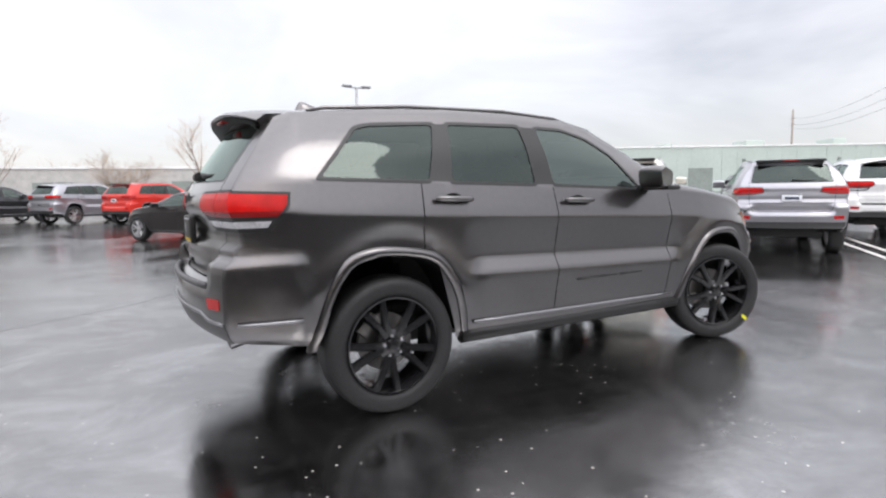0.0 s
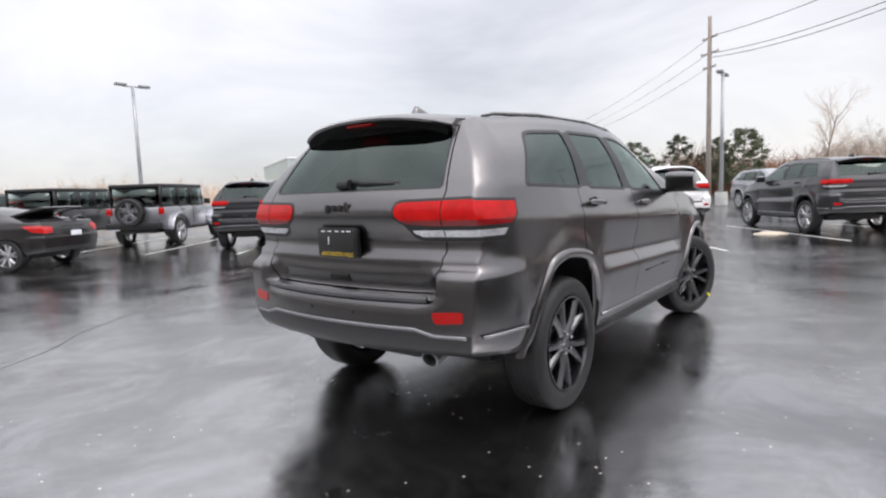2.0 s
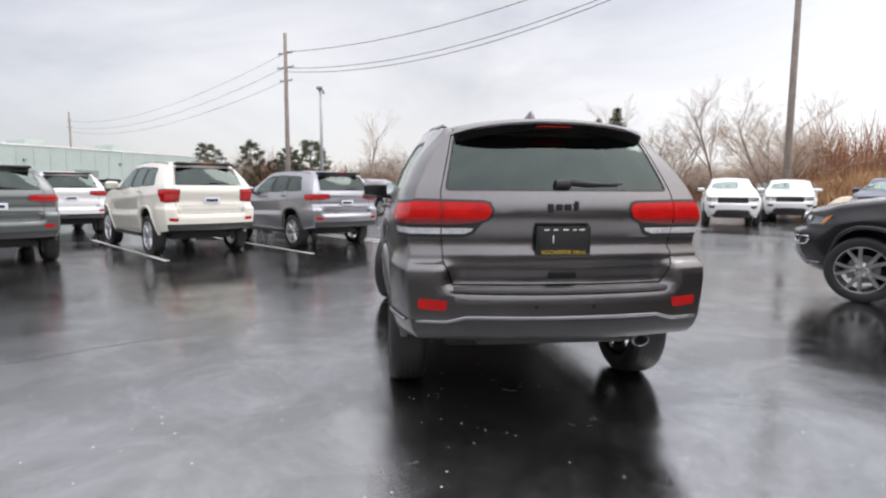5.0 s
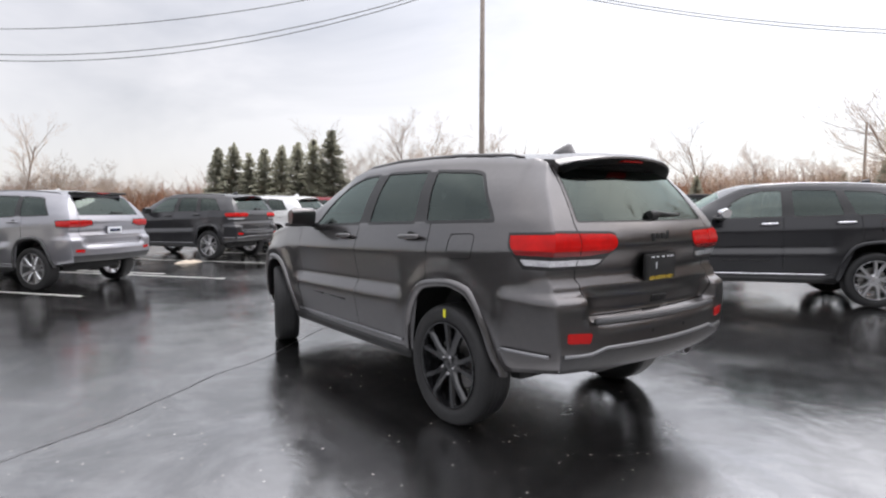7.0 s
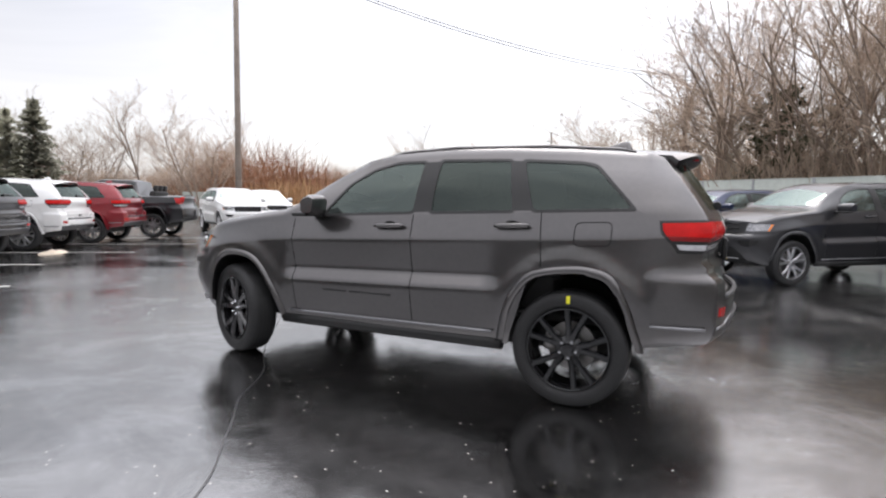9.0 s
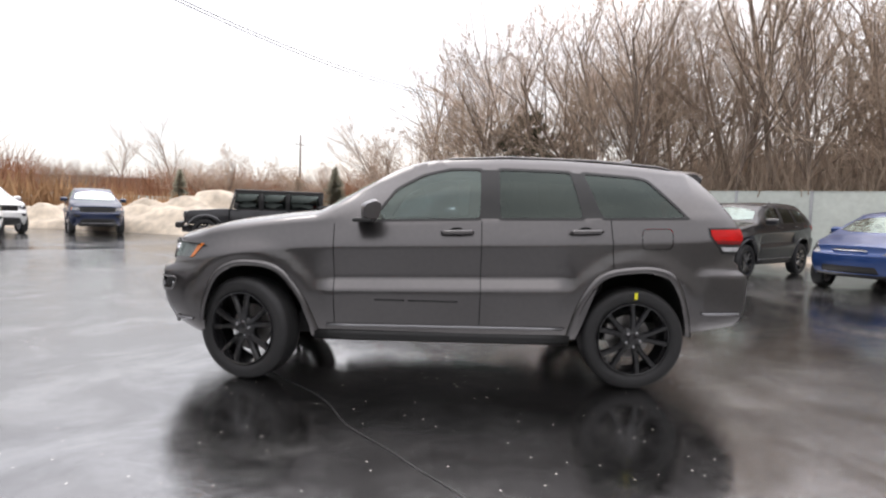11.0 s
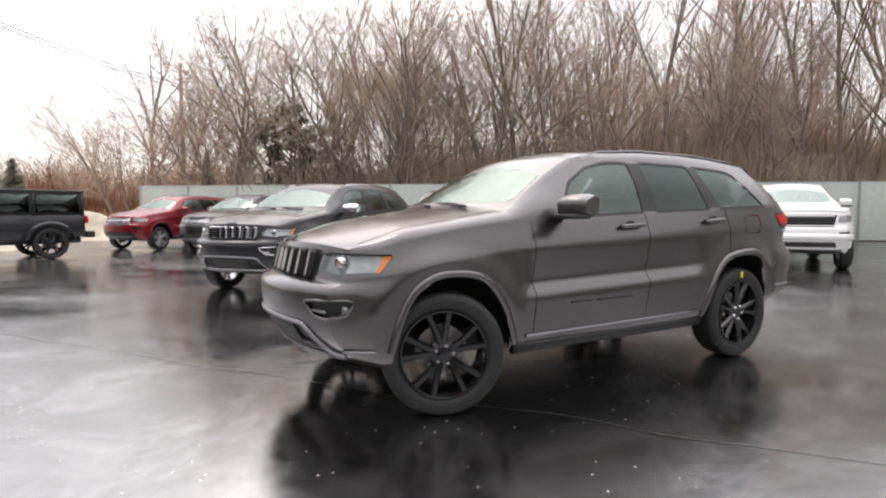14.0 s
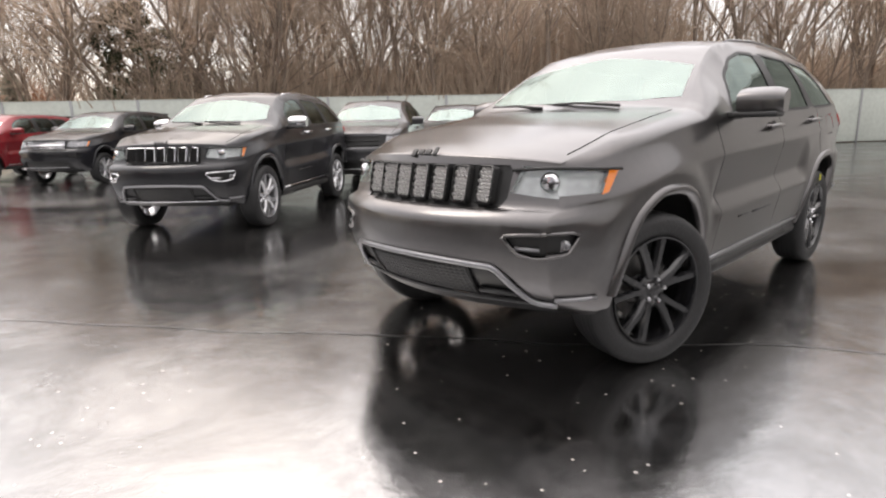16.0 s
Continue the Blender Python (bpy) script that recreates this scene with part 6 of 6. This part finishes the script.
def lamp_post(x, y, h, label):
    t = thing("street_lamp", Matrix.Translation((x, y, GROUND)), label, "street lamp", "car park lamps")
    part("base", lathe([(0.0001, 0.7), (0.30, 0.7), (0.32, 0.66), (0.32, 0.0)], 20, "z"), CONCRETE, t)
    part("pole", tube([(0, 0, 0.65), (0, 0, h)], [0.11, 0.075], 10), GALV, t)
    part("crossbar", block(-0.55, 0.55, -0.04, 0.04, h - 0.06, h + 0.02, 0.01), GALV, t)
    for sg in (1, -1):
        part("lamp_head", block(sg * 0.62 - 0.28, sg * 0.62 + 0.28, -0.16, 0.16, h - 0.03, h + 0.11, 0.03), SATIN, t)
    return t


lamp_post(10.76, 29.9, 7.55, "tall galvanised car park lamp with two heads")
lamp_post(29.45, 4.26, 6.95, "tall galvanised car park lamp with two heads")
lamp_post(-16.0, 42.0, 7.3, "tall galvanised car park lamp with two heads")


def utility_pole(x, y, h, turn, r, arms, label):
    t = thing("utility_pole", Matrix.Translation((x, y, GROUND)) @ Matrix.Rotation(radians(turn), 4, "Z"), label, "utility pole", "utility poles")
    part("shaft", tube([(0, 0, 0), (0, 0, h * 0.5), (0, 0, h)], [r, r * 0.85, r * 0.65], 12), WOODPOLE, t)
    for z, w in arms:
        arm = part("crossarm", block(-0.06, 0.06, -w, w, z - 0.06, z + 0.06, 0.01), WOODPOLE, t)
        for s in (-1, 1):
            ins = lathe([(0.03, 0.0), (0.05, 0.03), (0.035, 0.07), (0.05, 0.10), (0.02, 0.15)], 10, "z")
            ins.transform(Matrix.Translation((0, s * (w - 0.08), z + 0.06)))
            part("insulator", ins, CONCRETE, arm)
    return t


POLE_A, POLE_B, POLE_C, POLE_D = (50.5, 9.4), (24.6, -22.0), (-2.2, -53.4), (118.0, 62.0)
utility_pole(*POLE_A, 15.5, -40, 0.24, ((13.7, 0.9), (12.4, 1.1), (11.2, 0.8)), "weathered wooden utility pole with three crossarms")
utility_pole(*POLE_B, 18.2, -40, 0.20, ((17.4, 0.9), (16.5, 1.1)), "tall weathered wooden utility pole in the lot")
utility_pole(*POLE_C, 14.5, -40, 0.22, ((13.0, 0.9), (12.3, 1.1)), "weathered wooden utility pole behind the trees")
utility_pole(*POLE_D, 16.0, -40, 0.24, ((14.2, 0.9), (13.0, 1.1)), "distant wooden utility pole beside the warehouse")
utility_pole(21.9, -85.2, 12.5, -40, 0.2, ((11.0, 0.9),), "distant wooden utility pole over the scrub")


def cable(a, b, sag, r, n=24):
    a, b = Vector(a), Vector(b)
    pts = []
    for k in range(n + 1):
        t = k / n
        p = a.lerp(b, t)
        p.z -= sag * 4 * t * (1 - t)
        pts.append(p)
    bm = tube(pts, r, 5)
    return tagged(new("overhead_cable", mesh_of("overhead_cable", bm, WIRE)), "black overhead cable strung between utility poles", "cable", "overhead cables")


for (pa, za), (pb, zb), sag in (((POLE_A, 12.35), (POLE_B, 16.5), 2.3), ((POLE_A, 12.0), (POLE_B, 16.35), 2.45), ((POLE_A, 13.8), (POLE_B, 17.6), 1.8),
                           ((POLE_B, 16.5), (POLE_C, 12.6), 1.6), ((POLE_B, 16.35), (POLE_C, 12.3), 1.6), ((POLE_A, 13.7), (POLE_D, 14.2), 2.2), ((POLE_A, 12.4), (POLE_D, 13.0), 2.2), ((POLE_A, 11.2), (POLE_D, 12.2), 2.2)):
    cable((*pa, za), (*pb, zb), sag, 0.028 if pb != POLE_D else 0.018)

# ---------------------------------------------------------------- snow
def snow_pile(x, y, rx, ry, h, turn, seed):
    n, m_ = 40, 26
    b = bmesh.new()
    grid = []
    for i in range(n + 1):
        row = []
        for j in range(m_ + 1):
            u, v = 2 * i / n - 1, 2 * j / m_ - 1
            r2 = u * u + v * v
            base = max(0.0, 1 - r2) ** 0.7
            nz = noise.fractal(Vector((u * 2.2, v * 2.2, seed)), 1.0, 2.2, 5)
            row.append(b.verts.new((u * rx, v * ry, h * base * (0.75 + 0.6 * nz) - (0.03 if r2 >= 1 else 0))))
        grid.append(row)
    for i in range(n):
        for j in range(m_):
            b.faces.new((grid[i][j], grid[i + 1][j], grid[i + 1][j + 1], grid[i][j + 1]))
    ob = new("snow_pile", mesh_of("snow_pile", b, SNOW))
    ob.matrix_basis = Matrix.Translation((x, y, GROUND)) @ Matrix.Rotation(radians(turn), 4, "Z")
    return tagged(ob, "dirty ploughed snow pile on wet asphalt", "snow pile")


snow_pile(11.5, -21.5, 6.5, 3.0, 1.9, -20, 1.0)
snow_pile(17.5, -22.5, 4.5, 2.4, 1.2, 10, 4.0)
snow_pile(5.0, -26.0, 5.0, 2.0, 1.3, -10, 7.0)
snow_pile(-14.2, -11.5, 5.0, 0.5, 0.25, -37, 9.0)
snow_pile(11.6, -3.4, 0.5, 0.2, 0.09, -60, 11.0)
snow_pile(10.9, -0.4, 0.4, 0.2, 0.08, -60, 12.0)

# ---------------------------------------------------------------- trees and scrub
class Wood:
    """Gathers many thin branches into one mesh."""

    def __init__(self):
        self.v, self.f = [], []

    def limb(self, pts, r0, r1, n):
        start = len(self.v)
        for i, p in enumerate(pts):
            d = (pts[min(i + 1, len(pts) - 1)] - pts[max(i - 1, 0)]).normalized()
            up = Vector((0, 0, 1)) if abs(d.z) < 0.9 else Vector((1, 0, 0))
            a = d.cross(up).normalized()
            b = d.cross(a)
            r = r0 + (r1 - r0) * i / (len(pts) - 1)
            for k in range(n):
                an = 2 * math.pi * k / n
                self.v.append(p + r * (math.cos(an) * a + math.sin(an) * b))
        for i in range(len(pts) - 1):
            for k in range(n):
                s = start + i * n
                self.f.append((s + k, s + (k + 1) % n, s + n + (k + 1) % n, s + n + k))

    def mesh(self, name, material):
        me = bpy.data.meshes.new(name)
        me.from_pydata([tuple(p) for p in self.v], [], self.f)
        me.materials.append(material)
        me.polygons.foreach_set("use_smooth", [True] * len(me.polygons))
        return me


def grow(rnd, thick, thin, p, d, length, r, depth, top, spread, lift):
    """One branch and, from it, the next ones."""
    n = 5 if depth < 2 else 3
    pts, q, dd = [p], p.copy(), d.copy()
    for k in range(n):
        dd = (dd + Vector((rnd.gauss(0, 0.075), rnd.gauss(0, 0.075), rnd.gauss(0, 0.05) + lift * 0.05))).normalized()
        q = q + dd * (length / n)
        pts.append(q.copy())
    (thick if depth < 2 else thin).limb(pts, r, r * (0.5 if depth < 3 else 0.35), 7 if depth == 0 else 5 if depth == 1 else 3)
    if depth >= top:
        return
    kids = {0: rnd.randint(9, 12), 1: rnd.randint(6, 7), 2: rnd.randint(4, 5), 3: 3}.get(depth, 3)
    for k in range(kids):
        t = (0.25 + 0.75 * (k + rnd.random()) / kids) if depth else (0.28 + 0.72 * (k + rnd.random()) / kids)
        i = min(int(t * n), n - 1)
        base = pts[i].lerp(pts[i + 1], t * n - i)
        axis = (pts[i + 1] - pts[i]).normalized()
        side = axis.orthogonal().normalized()
        side.rotate(Matrix.Rotation(rnd.random() * 6.283, 3, axis))
        nd = (axis * (1.0 - spread * 0.55) + side * spread * (0.6 + 0.6 * rnd.random()) + Vector((0, 0, lift * 0.35))).normalized()
        grow(rnd, thick, thin, base, nd, length * (0.36 + 0.26 * rnd.random()) * (1.15 - 0.45 * t), max(0.007, r * 0.45 * (1.1 - 0.4 * t)), depth + 1, top, spread, lift)


def tree_meshes(seed, h, stems, spread, lift, top=4):
    rnd = random.Random(seed)
    thick, thin = Wood(), Wood()
    for s in range(stems):
        a = rnd.random() * 6.283
        lean = 0.06 if stems == 1 else 0.25 + 0.5 * rnd.random()
        d = Vector((math.cos(a) * lean, math.sin(a) * lean, 1)).normalized()
        hh = h * (0.75 if stems == 1 else 0.5 + 0.25 * rnd.random())
        grow(rnd, thick, thin, Vector((0.15 * math.cos(a) * (stems > 1), 0.15 * math.sin(a) * (stems > 1), -0.05)), d, hh, h * (0.0085 if stems == 1 else 0.0065), 0, top, spread, lift)
    return thick.mesh("trunk", BARK), thin.mesh("crown", TWIG)


def plant_tree(meshes, x, y, s, turn, label, group, wide=1.0, name="bare_tree"):
    t = thing(name, Matrix.Translation((x, y, GROUND)) @ Matrix.Rotation(turn, 4, "Z") @ Matrix.Diagonal((s * wide, s * wide, s, 1)), label, "tree", group)
    for n, me in zip(("trunk", "crown"), meshes):
        o = new(n, me)
        o.parent = t
    return t


TALL = [tree_meshes(100 + k, 15, 1, 0.6, 0.6, 4) for k in range(5)]
WIDE = [tree_meshes(200 + k, 11, 7, 0.66, 0.42, 4) for k in range(3)]
rnd = random.Random(7)
fnorm = Vector((-0.602, -0.799))
for k in range(80):
    s = rnd.uniform(9.0, 66)
    d = rnd.uniform(1.5, 26) if k > 30 else rnd.uniform(1.5, 8)
    p = fa + fdir * s + fnorm * d
    plant_tree(rnd.choice(TALL), p.x, p.y, rnd.uniform(0.75, 1.2) * (0.58 + 0.42 * clamp((s - 3) / 14)), rnd.random() * 6.28, "tall leafless tree in the wood behind the fence", "bare woodland trees", rnd.uniform(0.7, 1.1))
for k, (s, d, sc) in enumerate(((-2.5, 2.5, 0.78), (2.5, 3.0, 1.05), (6.8, 3.5, 1.30), (11.5, 3.0, 1.22), (17, 4, 1.2), (23, 5, 1.1), (9.5, 9.0, 1.35), (30, 4, 1.1), (40, 4, 1.1))):
    p = fa + fdir * s + fnorm * d
    plant_tree(WIDE[k % 3], p.x, p.y, sc, 1.3 * k, "spreading leafless many-stemmed tree behind the fence", "spreading bare trees")
for k, (x, y, sc) in enumerate(((-1.5, -47, 1.0), (-4.5, -46, 1.1), (0.5, -50, 1.1), (46, -26, 0.80), (43, -29.5, 0.72), (40, -33, 0.95), (48, -22.5, 0.62), (22, -52, 0.7), (30, -60, 0.75), (14, -55, 0.7), (38, -64, 0.7), (7, -62, 0.8), (-12, 66, 0.6), (-2, 62, 0.55), (6, 60, 0.6), (-20, 64, 0.65), (70, 2, 0.7), (74, -4, 0.7))):
    plant_tree(WIDE[k % 3] if k % 2 else TALL[k % 5], x, y, sc, 2.1 * k, "leafless tree standing in the open far off", "open ground trees", 1.2)


rb = random.Random(31)
for a0, a1, r0, r1, count in ((-44, 14, 62, 105, 26), (60, 125, 66, 95, 12), (-98, -48, 58, 100, 30)):
    for k in range(count):
        a, q_ = radians(rb.uniform(a0, a1)), rb.uniform(r0, r1)
        plant_tree(WIDE[k % 3], q_ * math.cos(a), q_ * math.sin(a), rb.uniform(0.36, 0.68), rb.random() * 6.28, "low rounded leafless bush far beyond the lot", "far bushes", 1.25, "bare_bush")


def spruce_meshes(seed, h, r):
    rnd = random.Random(seed)
    trunk = Wood()
    trunk.limb([Vector((0, 0, 0)), Vector((0, 0, h * 0.5)), Vector((0, 0, h))], 0.16, 0.02, 6)
    v, f = [], []
    whorls = 44
    for w in range(whorls):
        t = w / whorls
        z = h * (0.04 + 0.96 * t) + rnd.gauss(0, 0.12)
        rad = r * (1 - t) ** 0.85 * (0.8 + 0.4 * rnd.random()) + 0.12
        for b in range(int(11 - 5 * t)):
            a = rnd.random() * 6.283
            c, s = math.cos(a), math.sin(a)
            L = rad * (0.75 + 0.4 * rnd.random())
            for q in range(8):
                u = (q + 0.5) / 8
                px, pz = L * u, z - 0.28 * L * u + 0.1 * L * u * u + rnd.gauss(0, 0.11)
                wd = 0.42 * L * (1 - 0.6 * u) * (0.6 + 0.6 * rnd.random()) + 0.05
                for side in (-1, 1):
                    i = len(v)
                    tip = (px + 0.16 * L, side * wd, pz - 0.12 - 0.12 * rnd.random())
                    for lx, ly, lz in ((px - 0.05, 0, pz + 0.05), (px + 0.26, 0, pz + 0.02), tip):
                        v.append((lx * c - ly * s, lx * s + ly * c, lz))
                    f.append((i, i + 1, i + 2))
    me = bpy.data.meshes.new("crown")
    me.from_pydata(v, [], f)
    me.materials.append(NEEDLE)
    return trunk.mesh("trunk", BARK), me


SPRUCE = [spruce_meshes(300 + k, 10.5, 2.7) for k in range(3)]
SPRUCE_ROW = ((46.1, -11.1, 0.62), (44.9, -12.0, 0.64), (43.7, -12.9, 0.56), (42.6, -13.8, 0.60), (41.4, -14.8, 0.61), (40.2, -15.7, 0.63), (39.1, -16.6, 0.66), (37.9, -17.6, 0.72))
for k, (x, y, s) in enumerate(SPRUCE_ROW + ((24, -48, 0.42), (10, -50, 0.5), (-3, -44, 0.5), (16, -60, 0.45))):
    plant_tree(SPRUCE[k % 3], x, y, s, 1.7 * k, "grey-green spruce with drooping boughs", "spruces", 1.2, "spruce_tree")


def pine_meshes(seed, h, r):
    """A round-headed pine: bare stem, rising limbs and uneven pads of needle tufts."""
    rnd = random.Random(seed)
    trunk = Wood()
    trunk.limb([Vector((0, 0, 0)), Vector((0.1, 0.05, h * 0.5)), Vector((0.0, 0.1, h * 0.92))], 0.17, 0.04, 7)
    v, f = [], []
    for c in range(46):
        t = (c + rnd.random()) / 46
        z = h * (0.16 + 0.80 * t)
        reach = r * math.sin(math.pi * (0.20 + 0.74 * t)) ** 0.8 * rnd.uniform(0.45, 1.1)
        a = c * 2.4 + rnd.uniform(-0.5, 0.5)
        tip = Vector((reach * math.cos(a), reach * math.sin(a), z))
        trunk.limb([Vector((0.05, 0.05, z - 0.28 * reach)), tip * 0.55 + Vector((0, 0, 0.45 * z - 0.06 * reach)), tip], 0.05, 0.012, 4)
        pad = rnd.uniform(0.45, 0.95) * (1.1 - 0.45 * t)
        for _ in range(120):
            o = Vector((rnd.gauss(0, 0.42), rnd.gauss(0, 0.42), rnd.gauss(0, 0.22))) * pad + tip
            d = Vector((rnd.gauss(0, 1), rnd.gauss(0, 1), rnd.gauss(0.5, 0.6))).normalized() * rnd.uniform(0.14, 0.30)
            w = d.orthogonal().normalized() * rnd.uniform(0.04, 0.09)
            i = len(v)
            v += [tuple(o - w), tuple(o + w), tuple(o + d)]
            f.append((i, i + 1, i + 2))
    me = bpy.data.meshes.new("crown")
    me.from_pydata(v, [], f)
    me.materials.append(PINE)
    return trunk.mesh("trunk", BARK), me


PINES = [pine_meshes(340 + k, 7.0, 2.1) for k in range(3)]
for k, (x, y, s, wide) in enumerate(((67.0, 21.5, 0.95, 1.0), (68.0, 16.5, 1.02, 0.8), (66.0, 11.6, 0.90, 1.0), (65.0, 8.8, 1.0, 1.05), (69.0, 13.8, 0.7, 1.0), (66.5, 19.0, 0.62, 1.1), (-4.9, -26.6, 1.0, 0.75), (-7.0, -28.0, 0.9, 0.8))):
    plant_tree(PINES[k % 3], x, y, s, 2.3 * k, "dark green pine with a rounded uneven crown", "pines", wide, "pine_tree")


def brush(name, count, where, height, material, label, seed, lean=0.35, width=0.035, lump=1.5):
    """Many upright dry stems, in one piece of stuff."""
    rnd = random.Random(seed)
    v, f = [], []
    for _ in range(count):
        x, y = where(rnd)
        h = height * (0.35 + 0.75 * rnd.random()) * (1.1 - 0.5 * lump + lump * clamp(0.5 + 0.9 * noise.noise(Vector((x * 0.075, y * 0.075, seed)))))
        a = rnd.random() * 6.283
        w = width * (0.6 + rnd.random())
        dx, dy = rnd.gauss(0, lean) * h, rnd.gauss(0, lean) * h
        i = len(v)
        ca, sa = math.cos(a) * w, math.sin(a) * w
        v += [(x - ca, y - sa, GROUND), (x + ca, y + sa, GROUND), (x + dx * 0.45 + ca * 0.7, y + dy * 0.45 + sa * 0.7, GROUND + h * 0.55), (x + dx * 0.45 - ca * 0.7, y + dy * 0.45 - sa * 0.7, GROUND + h * 0.55), (x + dx, y + dy, GROUND + h)]
        f += [(i, i + 1, i + 2, i + 3), (i + 3, i + 2, i + 4)]
    me = bpy.data.meshes.new(name)
    me.from_pydata(v, [], f)
    me.materials.append(material)
    return tagged(new(name, me), label, "undergrowth", kind="stuff")


def behind(s0, s1, d0, d1):
    def pick(r):
        p = fa + fdir * r.uniform(s0, s1) + fnorm * r.uniform(d0, d1)
        return p.x, p.y
    return pick


def ring(a0, a1, r0, r1):
    def pick(r):
        a, q = radians(r.uniform(a0, a1)), r.uniform(r0, r1)
        return q * math.cos(a), q * math.sin(a)
    return pick


brush("brushwood", 42000, behind(4, 68, 0.8, 16), 4.2, TWIG, "tangled brown undergrowth behind the fence", 1, 0.25, 0.028, 0.7)
brush("brushwood", 26000, behind(9, 68, 12, 34), 7.0, TWIG, "brown thicket deep in the wood", 2, 0.18, 0.05)
brush("dry_grass", 26000, ring(-98, -42, 42, 75), 1.7, DRY_GRASS, "tawny dry grass bank beyond the lot", 3, 0.3, 0.07)
brush("russet_scrub", 30000, ring(-100, -40, 60, 105), 4.8, RED_TWIG, "russet leafless scrub on the far bank", 4, 0.35, 0.05)
brush("far_scrub", 26000, ring(-42, 14, 68, 120), 3.6, RED_TWIG, "russet leafless scrub far off", 5, 0.4, 0.05)
brush("far_scrub", 20000, ring(55, 150, 85, 130), 3.2, TWIG, "brown leafless scrub far off", 6, 0.4, 0.05)

# earth bank under the scrub and the wood floor
def bank(name, pts, z, material, label):
    b = bmesh.new()
    b.faces.new([b.verts.new((*p, GROUND + z)) for p in pts])
    b.normal_update()
    for f in b.faces:
        if f.normal.z < 0:
            f.normal_flip()
    return tagged(new(name, mesh_of(name, b, material, False)), label, "ground", kind="structure")


q = [fa + fdir * s + fnorm * d for s, d in ((-1, 0.3), (70, 0.3), (70, 80), (-10, 80))]
bank("wood_floor", [tuple(p) for p in q], 0.012, LITTER, "brown leaf litter on the wood floor")
bank("scrub_ground", [(42 * math.cos(radians(a)), 42 * math.sin(radians(a))) for a in range(-98, -38, 6)] + [(140 * math.cos(radians(a)), 140 * math.sin(radians(a))) for a in range(-40, -104, -6)], 0.008, DRY_GRASS, "tawny dry grass ground")
